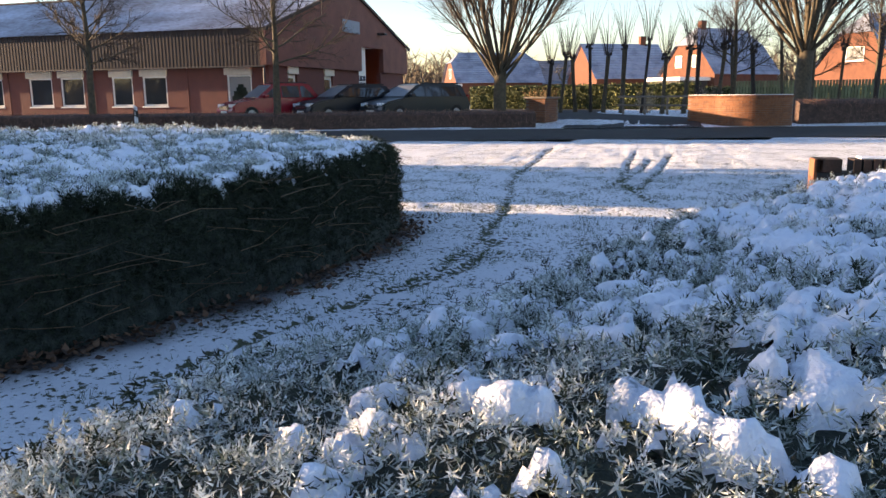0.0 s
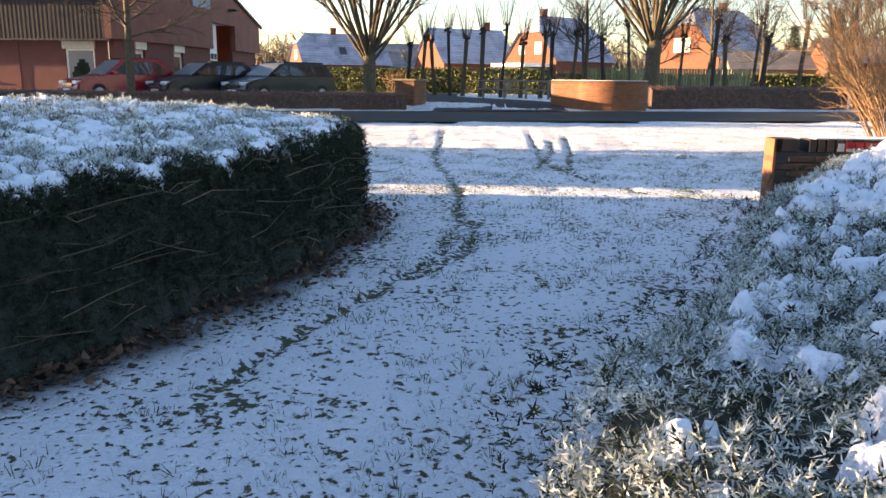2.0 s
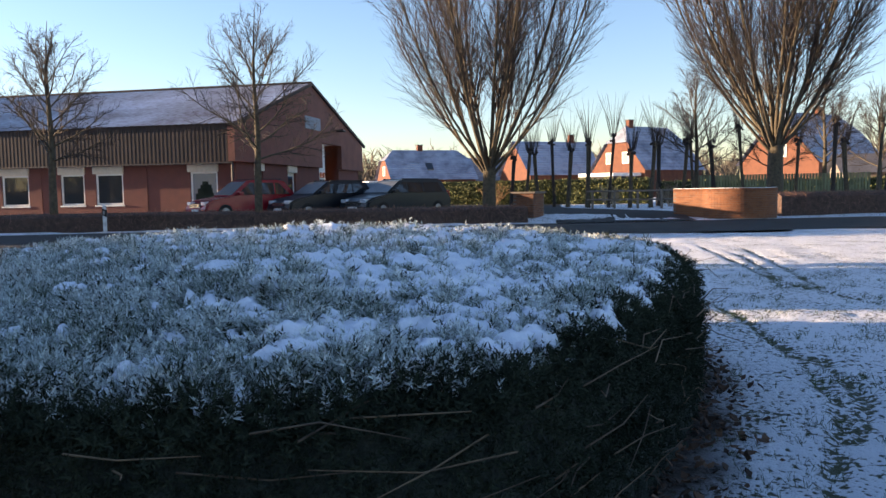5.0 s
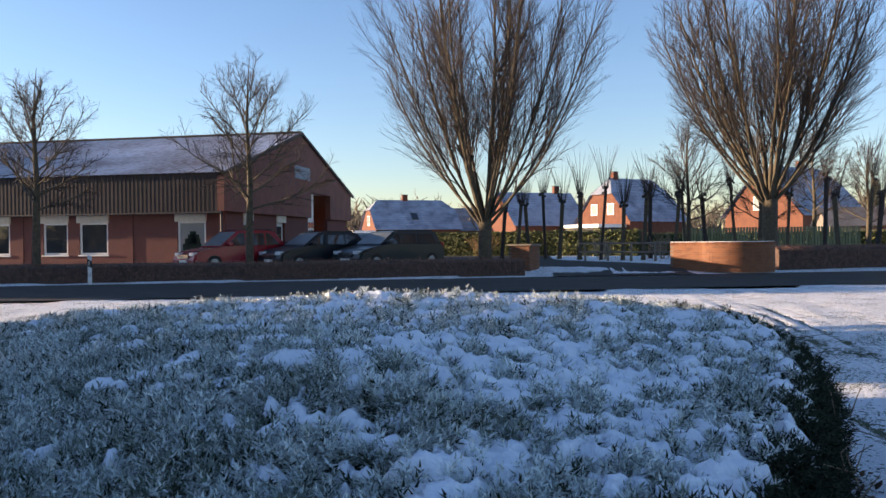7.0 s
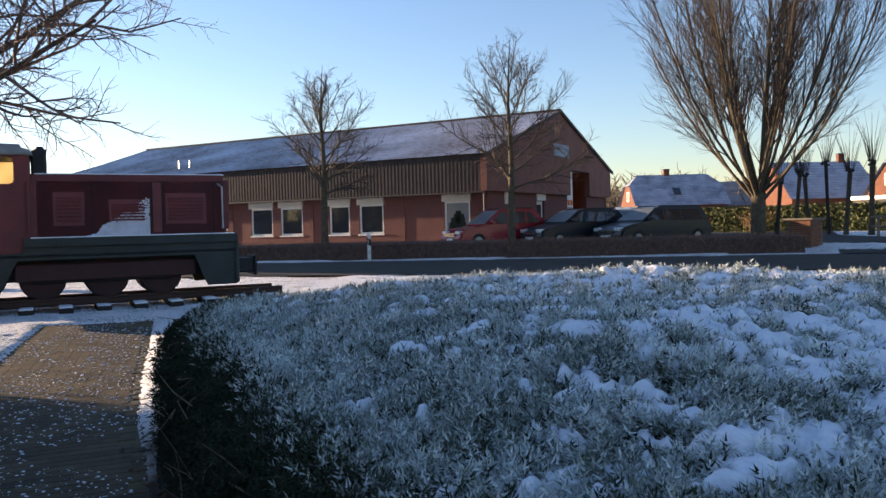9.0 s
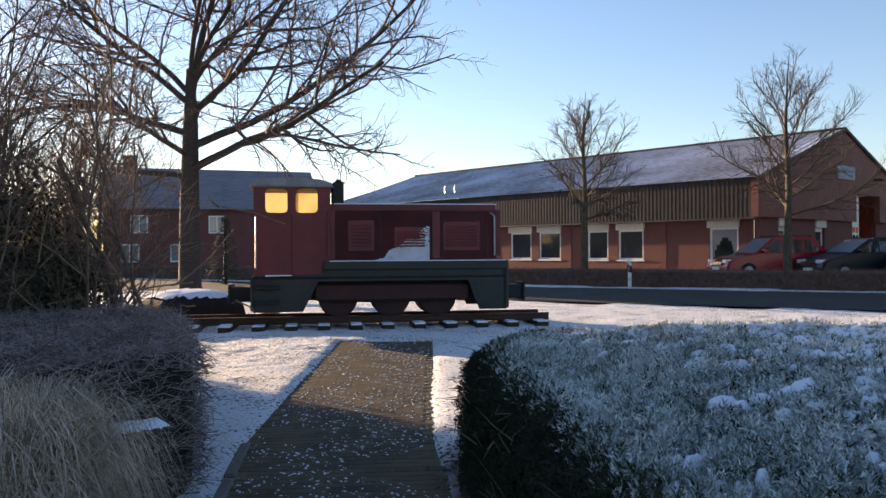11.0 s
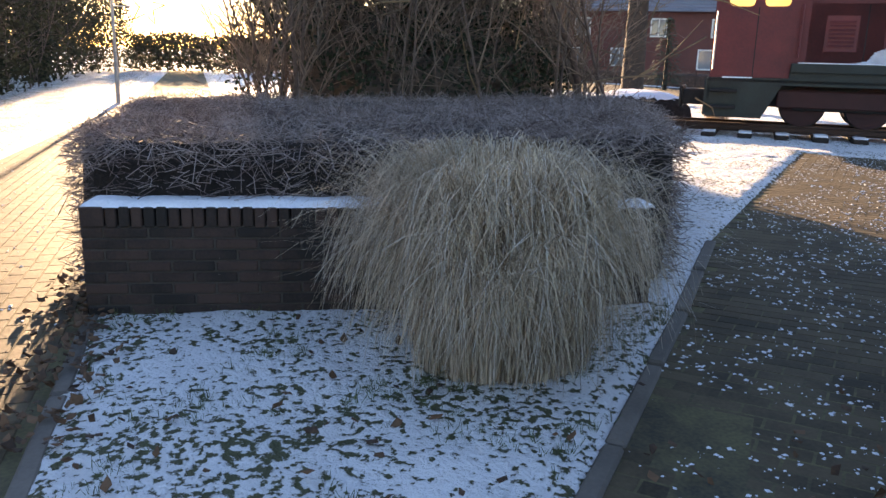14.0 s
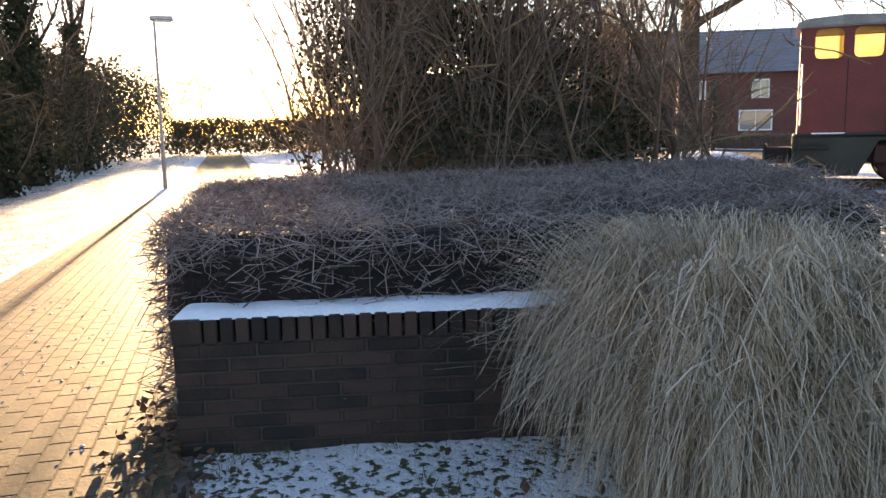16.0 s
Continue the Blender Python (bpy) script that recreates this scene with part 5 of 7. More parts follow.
# ---- cars ----
def car(x, y, forward, paint, label, tall=1.46, long=4.4, wide=1.74, estate=0.0):
    m = frame_at(x, y, high(x, y) + 0.035, forward)
    t = thing("parked_car", m, label, "car", "cars parked beside the hall")
    h, l = tall, long / 2
    prof = [(-l, 0.32), (-l + 0.02, 0.62), (-l + 0.06, 0.86), (-l + 0.12, 0.97), (l - 1.35, 0.97), (l - 0.35, 0.80), (l - 0.08, 0.66), (l, 0.45), (l - 0.02, 0.24), (l - 0.42, 0.2), (-l + 0.4, 0.2)]
    bm = bmesh.new()
    extrude_outline(bm, prof, -wide / 2, wide / 2, 0.07)
    body = part("body", bm, paint, t, smooth=False)
    roof0, roof1 = (-l + 0.35 + 0.25 * (1 - estate), l - 1.95)
    gl = [(-l + 0.1, 0.95), (roof0, h - 0.06), (roof0 + 0.35, h), (roof1 - 0.25, h), (roof1, h - 0.04), (l - 1.15, 0.95)]
    bm = bmesh.new()
    extrude_outline(bm, gl, -wide / 2 + 0.08, wide / 2 - 0.08, 0.05)
    for v in bm.verts:
        k = (v.co.z - 0.95) / (h - 0.95)
        v.co.y *= 1 - 0.16 * max(0, k)
    cabin = part("cabin", bm, paint, t)
    # glazing set just proud of the cabin
    def side_glass(x0, x1, s):
        b = bmesh.new()
        za, zb = 1.0, h - 0.12
        ya, yb = (wide / 2 - 0.08) * (1 - 0.16 * 0.1) + 0.004, (wide / 2 - 0.08) * (1 - 0.16 * (zb - 0.95) / (h - 0.95)) + 0.004
        vs = [b.verts.new((x0[0], s * ya, za)), b.verts.new((x1[0], s * ya, za)), b.verts.new((x1[1], s * yb, zb)), b.verts.new((x0[1], s * yb, zb))]
        b.faces.new(vs)
        r = bmesh.ops.extrude_face_region(b, geom=b.faces[:])
        for v in r["geom"]:
            if isinstance(v, bmesh.types.BMVert):
                v.co.y -= s * 0.02
        return b
    for s in (-1, 1):
        part("side_window", side_glass((l - 1.42, roof1 - 0.1), (l - 2.25, l - 2.25), s), M_CARGLASS, cabin)
        part("side_window", side_glass((l - 2.32, l - 2.32), (l - 3.15, l - 3.15), s), M_CARGLASS, cabin)
        part("side_window", side_glass((l - 3.22, l - 3.22), (-l + 0.42, roof0 + 0.3), s), M_CARGLASS, cabin)
        bm = bmesh.new()
        box(bm, l - 1.62, l - 1.42, s * (wide / 2 - 0.02) - 0.06, s * (wide / 2 + 0.12), 0.98, 1.12, 0.03, 2) if s > 0 else box(bm, l - 1.62, l - 1.42, -wide / 2 - 0.12, -wide / 2 + 0.06, 0.98, 1.12, 0.03, 2)
        part("wing_mirror", bm, paint, t)
    def slope_glass(p, q, inset):
        b = bmesh.new()
        d = Vector((q[0] - p[0], 0, q[1] - p[1])).normalized()
        nn = Vector((d.z, 0, -d.x)) * (1 if p[0] > 0 else -1)
        a, c = Vector((p[0], 0, p[1])) + d * 0.06 + nn * 0.004, Vector((q[0], 0, q[1])) - d * 0.05 + nn * 0.004
        ya, yc = wide / 2 - 0.16, (wide / 2 - 0.16) * 0.86
        b.faces.new([b.verts.new((a.x, -ya, a.z)), b.verts.new((a.x, ya, a.z)), b.verts.new((c.x, yc, c.z)), b.verts.new((c.x, -yc, c.z))])
        r = bmesh.ops.extrude_face_region(b, geom=b.faces[:])
        for v in r["geom"]:
            if isinstance(v, bmesh.types.BMVert):
                v.co -= nn * 0.02
        return b
    part("windscreen", slope_glass((l - 1.15, 0.97), (roof1, h - 0.04), 0), M_SCREEN, cabin, "windscreen paler than the side windows")
    part("rear_window", slope_glass((-l + 0.1, 0.97), (roof0, h - 0.06), 0), M_CARGLASS, cabin)
    for xw in (-l + 0.82, l - 0.85):
        for s in (-1, 1):
            y0 = s * (wide / 2 - 0.1)
            bm = bmesh.new()
            rod(bm, (xw, y0 - 0.1, 0.31), (xw, y0 + 0.1 + 0.012 * s, 0.31), 0.315, None, 24)
            w = part("tyre", bm, M_TYRE, t)
            bm = bmesh.new()
            rod(bm, (xw, y0 + s * 0.06, 0.31), (xw, y0 + s * 0.118, 0.31), 0.2, 0.18, 18)
            part("rim", bm, M_STEEL, w)
    for s in (-1, 1):
        part("headlamp", one_box(l - 0.32, l - 0.02, s * (wide / 2 - 0.3) - 0.17, s * (wide / 2 - 0.3) + 0.17, 0.6, 0.74, 0.03, 2), M_LAMPGLASS, t)
        part("tail_lamp", one_box(-l - 0.01, -l + 0.14, s * (wide / 2 - 0.16) - 0.09, s * (wide / 2 - 0.16) + 0.09, 0.7, 1.05, 0.02), M_TAIL, t)
    gr = part("grille", one_box(l - 0.1, l + 0.015, -0.42, 0.42, 0.5, 0.66, 0.015), M_BLACK, t)
    for z in (0.535, 0.58, 0.63):
        part("grille_bar", one_box(l - 0.02, l + 0.025, -0.42, 0.42, z - 0.011, z + 0.011), M_CHROME, gr)
    part("number_plate", one_box(l - 0.03, l + 0.03, -0.26, 0.26, 0.33, 0.44), M_WHITE, t)
    for s in (-1, 1):
        part("roof_rail", one_box(roof0 + 0.1, roof1 - 0.2, s * 0.58 - 0.02, s * 0.58 + 0.02, h - 0.01, h + 0.045, 0.01), M_BLACK, t)


M_CARGLASS = pane_material("car_glass", (0.025, 0.03, 0.035))
# windscreen glass: paler, rougher and more mottled than the side windows
M_SCREEN = material("pale_windscreen", (0.12, 0.13, 0.135), 0.35, second=(0.05, 0.055, 0.06), scale=2, bump=0, spec=0.7)
M_TAIL = material("red_lamp_glass", (0.25, 0.01, 0.01), 0.2, bump=0)
car(-15.75, 32.6, (-0.62, -0.78), M_CARRED, "dark red hatchback with a sunlit windscreen, parked behind the hedge", 1.6, 4.3)
car(-12.6, 33.4, (-0.62, -0.78), M_CARBLACK, "black hatchback parked behind the low hedge", 1.5, 4.4, estate=0.5)
car(-9.6, 34.0, (-0.6, -0.8), M_CARGREEN, "dark estate car with roof rails parked behind the low hedge", 1.52, 4.75, 1.8, 1.0)
car(-12.3, 41.0, (-0.5, -0.87), M_CARBLACK, "dark car parked at the back of the yard", 1.5, 4.3)


# ---- houses ----
def roof_courses(t, l, w, eave, ridge, over, hip, snow):
    """A pitched roof whose ends are cut by small hips, with its tile courses as steps."""
    half = w / 2 + over
    rise = ridge - eave
    v, f = [], []
    courses = 14
    for s in (-1, 1):
        for k in range(courses):
            a, b = k / courses, (k + 1) / courses
            row = []
            for q, lift in ((a, 0.10), (b, 0.0)):
                inset = max(0.0, (q - (1 - hip)) / hip) * (w * 0.5 * hip) if hip else 0.0
                z = eave + rise * q + lift
                y = s * half * (1 - q)
                row.append([(-l / 2 - over + inset, y, z), (l / 2 + over - inset, y, z)])
            n = len(v)
            v += [row[0][0], row[0][1], row[1][1], row[1][0]]
            f.append([n, n + 1, n + 2, n + 3])
            lo = eave + rise * a
            n = len(v)
            y = s * half * (1 - a)
            v += [(row[0][0][0], y, lo), (row[0][1][0], y, lo), row[0][1], row[0][0]]
            f.append([n, n + 1, n + 2, n + 3])
    if hip:
        q = 1 - hip
        z0, y0, i0 = eave + rise * q, half * (1 - q), 0.0
        for e in (-1, 1):
            n = len(v)
            xe, xr = e * (l / 2 + over), e * (l / 2 + over - w * 0.5 * hip)
            v += [(xe, -y0, z0), (xe, y0, z0), (xr, 0.01, ridge), (xr, -0.01, ridge)]
            f.append([n, n + 1, n + 2, n + 3])
    bm = bmesh.new()
    bm.from_mesh(mesh_np("roof", v, f))
    bmesh.ops.remove_doubles(bm, verts=bm.verts, dist=0.002)
    part("roof", bm, snow, t, "tiled roof with snow in its courses")


def house(x, y, right, l, w, eave, ridge, hip, label, brick, roof, windows=(), chimney=None, flat=None, skylights=()):
    t = thing("house", frame_at(x, y, high(x, y), right), label, "house")
    body = bmesh.new()
    box(body, -l / 2, l / 2, -w / 2, w / 2, -0.3, eave)
    part("wall", body, brick, t)
    top = eave + (ridge - eave) * (1 - hip)
    for e in (-1, 1):
        bm = bmesh.new()
        c = w / 2 * hip
        o = [(-w / 2, eave), (w / 2, eave), (c, top), (-c, top)] if hip else [(-w / 2, eave), (w / 2, eave), (0, ridge - 0.05)]
        extrude_outline(bm, o, -0.12, 0.12)
        for vv in bm.verts:
            vv.co = Vector((e * (l / 2 - 0.12) + vv.co.y, vv.co.x, vv.co.z))
        part("gable", bm, brick, t)
    roof_courses(t, l, w, eave, ridge, 0.35, hip, roof)
    for side, u, z, ww, hh in windows:
        fr = bmesh.new()
        if side == "front":
            y0 = -w / 2
            for a, b, c, d in ((u - ww / 2, u - ww / 2 + 0.08, z, z + hh), (u + ww / 2 - 0.08, u + ww / 2, z, z + hh), (u - ww / 2 + 0.08, u + ww / 2 - 0.08, z, z + 0.08), (u - ww / 2 + 0.08, u + ww / 2 - 0.08, z + hh - 0.08, z + hh), (u - 0.03, u + 0.03, z + 0.08, z + hh - 0.08)):
                box(fr, a, b, y0 - 0.05, y0 + 0.04, c, d)
            wn2 = part("window", fr, M_WHITE, t)
            part("pane", one_box(u - ww / 2 + 0.08, u + ww / 2 - 0.08, y0 - 0.02, y0 + 0.02, z + 0.08, z + hh - 0.08), M_GLASSLIT, wn2)
        else:
            x0 = -l / 2 if side == "left" else l / 2
            s = -1 if side == "left" else 1
            for a, b, c, d in ((u - ww / 2, u - ww / 2 + 0.1, z, z + hh), (u + ww / 2 - 0.1, u + ww / 2, z, z + hh), (u - ww / 2 + 0.1, u + ww / 2 - 0.1, z, z + 0.1), (u - ww / 2 + 0.1, u + ww / 2 - 0.1, z + hh - 0.1, z + hh)):
                box(fr, min(x0, x0 + s * 0.07), max(x0, x0 + s * 0.07), a, b, c, d)
            wn2 = part("window", fr, M_WHITE, t)
            part("pane", one_box(min(x0, x0 + s * 0.03), max(x0, x0 + s * 0.03), u - ww / 2 + 0.1, u + ww / 2 - 0.1, z + 0.1, z + hh - 0.1), M_GLASSLIT, wn2)
    if chimney:
        cx, cz = chimney
        c = part("chimney", one_box(cx - 0.4, cx + 0.4, -0.3, 0.3, ridge - 0.8, ridge + cz, 0.02), brick, t)
        part("chimney_cap", one_box(cx - 0.45, cx + 0.45, -0.35, 0.35, ridge + cz, ridge + cz + 0.1), M_STEELDARK, c)
    for sx, f0, f1 in skylights:
        bm = bmesh.new()
        half, rise = w / 2 + 0.35, ridge - eave
        pts = []
        for q in (f0, f1):
            yq, zq = -half * (1 - q), eave + rise * q + 0.16
            pts += [(sx - 0.5, yq, zq), (sx + 0.5, yq, zq)]
        vs = [bm.verts.new(p) for p in (pts[0], pts[1], pts[3], pts[2])]
        face = bm.faces.new(vs)
        r = bmesh.ops.extrude_face_region(bm, geom=[face])
        for g2 in r["geom"]:
            if isinstance(g2, bmesh.types.BMVert):
                g2.co.z -= 0.15
        part("skylight", bm, M_GLASS, t)
    if flat:
        x0, x1, y0, y1, z0, z1 = flat
        a = part("annex", one_box(x0, x1, y0, y1, -0.3, z0), M_SHEDDARK, t, "dark low annex with a pale roof edge")
        part("roof_edge", one_box(x0 - 0.3, x1 + 0.3, y0 - 0.3, y1, z0, z1, 0.02), M_WHITE, a)
    return t


M_SHEDDARK = material("dark_carport", (0.05, 0.045, 0.04), 0.8, bump=0.2)
M_ROOFSNOWY = material("snow_streaked_tiles", (0.34, 0.37, 0.45), 0.85, second=(0.07, 0.08, 0.11), scale=0.7, fine=9, bump=0.3, island=0.5, contrast=0.5)
M_HOUSEBRICK = material("warm_house_brick", (0.15, 0.056, 0.028), 0.85, second=(0.10, 0.037, 0.02), scale=2, fine=30, bump=0.3)
house(-21.8, 119, (0.9, 0.436), 12.6, 9.5, 2.9, 7.4, 0.35, "brick bungalow with a half-hipped snowy tile roof", M_HOUSEBRICK, M_ROOFSNOWY, (("left", 0, 3.6, 1.6, 1.4), ("left", -2.5, 0.8, 1.6, 1.3)), (-0.8, 0.7), (-9.5, -6.0, -4.6, 0, 2.4, 2.8), ((-0.2, 0.3, 0.52),))
house(9.0, 105, (0.76, 0.65), 10.2, 9.0, 3.3, 8.9, 0.38, "brick house with a half-hipped snowy roof and a chimney", M_HOUSEBRICK, M_ROOFSNOWY, (("left", -1.4, 4.2, 1.1, 1.4), ("left", 1.4, 4.2, 1.1, 1.4), ("left", 0, 0.9, 2.4, 1.3)), (-3.0, 0.7), (-9.5, -5.2, -3.6, 2.0, 2.6, 3.0))
house(-3.2, 114, (0.88, 0.475), 11.0, 9.5, 3.1, 7.9, 0.0, "dark-roofed house behind the pollarded trees", M_HOUSEBRICK, M_ROOFSNOWY, (), (3.4, 0.9))
house(24.0, 89, (0.78, 0.626), 11.0, 9.0, 3.3, 8.6, 0.36, "brick house with a steep snowy roof behind bare trees", M_HOUSEBRICK, M_ROOFSNOWY, (("left", 0.0, 4.0, 2.0, 1.4),), (1.0, 0.6))
house(-14.5, 145, (1, 0.05), 12, 9, 3, 7.2, 0.3, "distant brick house with a brown tile roof", M_HOUSEBRICK, M_TILES)
house(-47.5, 27.2, (0.48, 0.877), 11.5, 8.0, 3.55, 6.2, 0.0, "two-storey brick house with a grey tile roof seen behind the oak", M_HALLBRICK, M_TILES, (("front", -4.4, 0.6, 1.0, 1.0), ("front", -1.8, 0.6, 1.0, 1.0), ("front", 3.2, 0.5, 1.7, 1.1), ("front", -3.9, 2.2, 0.9, 1.0), ("front", 0.2, 2.2, 0.9, 1.0), ("front", 3.4, 2.2, 0.9, 1.0)), (-4.6, 0.6))
house(21.5, 62, (0.98, -0.15), 8.0, 6.0, 1.9, 3.3, 0.0, "low shed with a snowy pitched roof behind the fence", M_TIMBER, M_TILES)
house(26.5, 58, (0.98, -0.15), 8.0, 7.0, 2.3, 4.1, 0.0, "long low garden building with a brown roof", M_HOUSEBRICK, M_TILES)


# ---- brick walls, posts and fences by the road ----
def curved_wall():
    """A low wall: a straight lit wing, then a drum that curves away."""
    t = thing("curved_brick_wall", Matrix.Identity(4), "low curved orange-brick wall with a rowlock coping at the entrance", "wall")
    line = [np.array([1.75, 34.4]), np.array([2.8, 33.6])]
    c, r = np.array([4.15, 34.5]), 1.62
    a0, a1 = math.atan2(line[1][1] - c[1], line[1][0] - c[0]), math.atan2(33.75 - c[1], 5.75 - c[0])
    if a1 < a0:
        a1 += 2 * math.pi
    curve = [line[0] + (line[1] - line[0]) * k / 6 for k in range(7)] + [c + r * np.array([math.cos(a), math.sin(a)]) for a in np.linspace(a0, a1, 22)[1:]]
    curve = np.array(curve)
    d = np.gradient(curve, axis=0)
    d /= np.linalg.norm(d, axis=1)[:, None]
    nrm = np.stack([-d[:, 1], d[:, 0]], -1)
    z0, z1 = 0.1, 1.19
    v, f = [], []
    for p, q in zip(curve, curve + nrm * 0.24):
        v += [(*p, z0), (*p, z1), (*q, z1), (*q, z0)]
    for k in range(len(curve) - 1):
        for j in range(4):
            f.append([4 * k + j, 4 * k + (j + 1) % 4, 4 * k + 4 + (j + 1) % 4, 4 * k + 4 + j])
    part("wall_core", mesh_np("wall_core", v, f, M_MORTAR), None, t)
    seg = np.hypot(*(curve[1:] - curve[:-1]).T)
    cum = np.concatenate([[0], np.cumsum(seg)])
    def at(s):
        k = min(max(np.searchsorted(cum, s) - 1, 0), len(seg) - 1)
        g = (s - cum[k]) / seg[k]
        return curve[k] * (1 - g) + curve[k + 1] * g, d[k] * (1 - g) + d[k + 1] * g
    me, cop = one_mesh(0.232, 0.02, 0.062, M_BRICKLIT), one_mesh(0.062, 0.26, 0.105, M_BRICKLIT)
    n = 0
    vv, ff = [], []
    for row in range(15):
        s = 0.12 + (0.12 if row % 2 else 0.0)
        while s < cum[-1] - 0.1:
            p, w = at(s)
            ang = math.atan2(w[1], w[0])
            if row >= 15 - 300 // max(1, int(cum[-1] / 0.24)) or True:
                ca, sa = math.cos(ang), math.sin(ang)
                for x, y, z in BRICK_BOX:
                    lx, ly = x * 0.232, y * 0.02 - 0.004
                    vv.append((p[0] + ca * lx - sa * ly, p[1] + sa * lx + ca * ly, z0 + 0.04 + row * 0.071 + 0.031 + z * 0.062))
                ff += [[8 * n + i for i in q] for q in BOX_FACES]
                n += 1
            s += 0.242
    tagged(part("bricks", mesh_np("bricks", vv, ff, M_BRICKLIT), None, t), kind="stuff")
    s = 0.035
    while s < cum[-1]:
        p, w = at(s)
        b = part("coping_brick", cop, None, t)
        b.matrix_basis = pose(p[0] - w[1] * 0.11, p[1] + w[0] * 0.11, z1 + 0.045, 0, 0, math.degrees(math.atan2(w[1], w[0])))
        s += 0.072
    v, f = [], []
    for p, q in zip(curve + nrm * 0.02, curve + nrm * 0.22):
        v += [(*p, z1 + 0.1), (*p, z1 + 0.118), (*q, z1 + 0.118), (*q, z1 + 0.1)]
    f = [[4 * k + j, 4 * k + (j + 1) % 4, 4 * k + 4 + (j + 1) % 4, 4 * k + 4 + j] for k in range(len(curve) - 1) for j in range(4)]
    part("coping_snow", mesh_np("coping_snow", v, f, M_SNOW), None, t, "thin snow on the coping")


BRICK_BOX = [(a, b, c) for a in (-0.5, 0.5) for b in (-0.5, 0.5) for c in (-0.5, 0.5)]
BOX_FACES = [(0, 1, 3, 2), (4, 6, 7, 5), (0, 4, 5, 1), (2, 3, 7, 6), (0, 2, 6, 4), (1, 5, 7, 3)]


def one_mesh(lx, ly, lz, mat, bevel=0.006):
    bm = one_box(-lx / 2, lx / 2, -ly / 2, ly / 2, -lz / 2, lz / 2, bevel)
    me = bpy.data.meshes.new("brick")
    bm.to_mesh(me)
    bm.free()
    me.materials.append(mat)
    return me


curved_wall()


def brick_pillar():
    x, y = -3.75, 33.3
    t = thing("brick_pillar", frame_at(x, y, high(x, y), (0.9, -0.3)), "square brick gate pillar with a flat pale cap", "pillar")
    part("wall_core", one_box(-0.86, 0.0, -0.35, 0.9, -0.05, 0.98, 0.01), M_MORTAR, t)
    me = one_mesh(0.232, 0.02, 0.062, M_BRICKLIT)
    me2 = one_mesh(0.02, 0.232, 0.062, M_BRICKLIT)
    for row in range(13):
        z = 0.03 + row * 0.073 + 0.031
        for k in range(4):
            xx = -0.86 + 0.12 + k * 0.242 - (0.12 if row % 2 else 0.0)
            if xx > -0.76 and xx < -0.1 or (row % 2 == 0):
                b = part("brick", me, None, t)
                b.location = (min(max(xx, -0.745), -0.12), -0.352, z)
        for k in range(5):
            yy = -0.35 + 0.12 + k * 0.242 - (0.12 if row % 2 else 0.0)
            b = part("brick", me2, None, t)
            b.location = (0.002, min(max(yy, -0.23), 0.78), z)
    part("cap", one_box(-0.95, 0.1, -0.45, 0.95, 0.98, 1.05, 0.012), M_TIMBER, t, "flat frosted cap slab")


brick_pillar()


def delineator(x, y):
    t = thing("delineator_post", pose(x, y, high(x, y)), "white roadside marker post with a black band and reflector", "post", "roadside marker posts")
    bm = bmesh.new()
    extrude_outline(bm, [(-0.06, -0.05), (0.06, -0.05), (0.06, 0.93), (-0.06, 1.0)], -0.04, 0.04, 0.012)
    p = part("post", bm, M_PLASTIC, t)
    bm = bmesh.new()
    extrude_outline(bm, [(-0.063, 0.62), (0.063, 0.56), (0.063, 0.80), (-0.063, 0.86)], -0.043, 0.043)
    part("black_band", bm, M_BLACK, p)
    part("reflector", one_box(-0.03, 0.03, -0.05, -0.04, 0.64, 0.78), M_STEEL, p)


delineator(-18.55, 26.95)
delineator(15.0, 36.6)


def rail_fence():
    t = thing("rail_fence", Matrix.Identity(4), "weathered timber rail fence beside the driveway", "fence")
    a, b = np.array([-1.0, 43.6]), np.array([3.4, 41.2])
    for k in range(5):
        p = a + (b - a) * k / 4
        part("fence_post", one_box(p[0] - 0.06, p[0] + 0.06, p[1] - 0.06, p[1] + 0.06, high(*p) - 0.05, high(*p) + 0.98, 0.01), M_TIMBER, t)
    for z in (0.48, 0.92):
        bm = bmesh.new()
        rod(bm, (a[0] - 0.3, a[1] - 0.06, high(*a) + z), (b[0] + 0.3, b[1] - 0.06, high(*b) + z), 0.045)
        part("fence_rail", bm, M_TIMBER, t)


rail_fence()


def board_fence():
    t = thing("board_fence", Matrix.Identity(4), "weathered green upright board fence behind the trees", "fence")
    me = one_mesh(0.13, 0.025, 1.7, M_FENCE, 0.005)
    for k in range(60):
        x = 5.2 + k * 0.16
        b = part("board", me, None, t)
        y = 50.0 - k * 0.02
        b.location = (x, y, high(x, y) + 0.9)
    part("rail", one_box(5.1, 14.9, 49.5, 49.56, 0.9, 1.0), M_TIMBER, t)


board_fence()


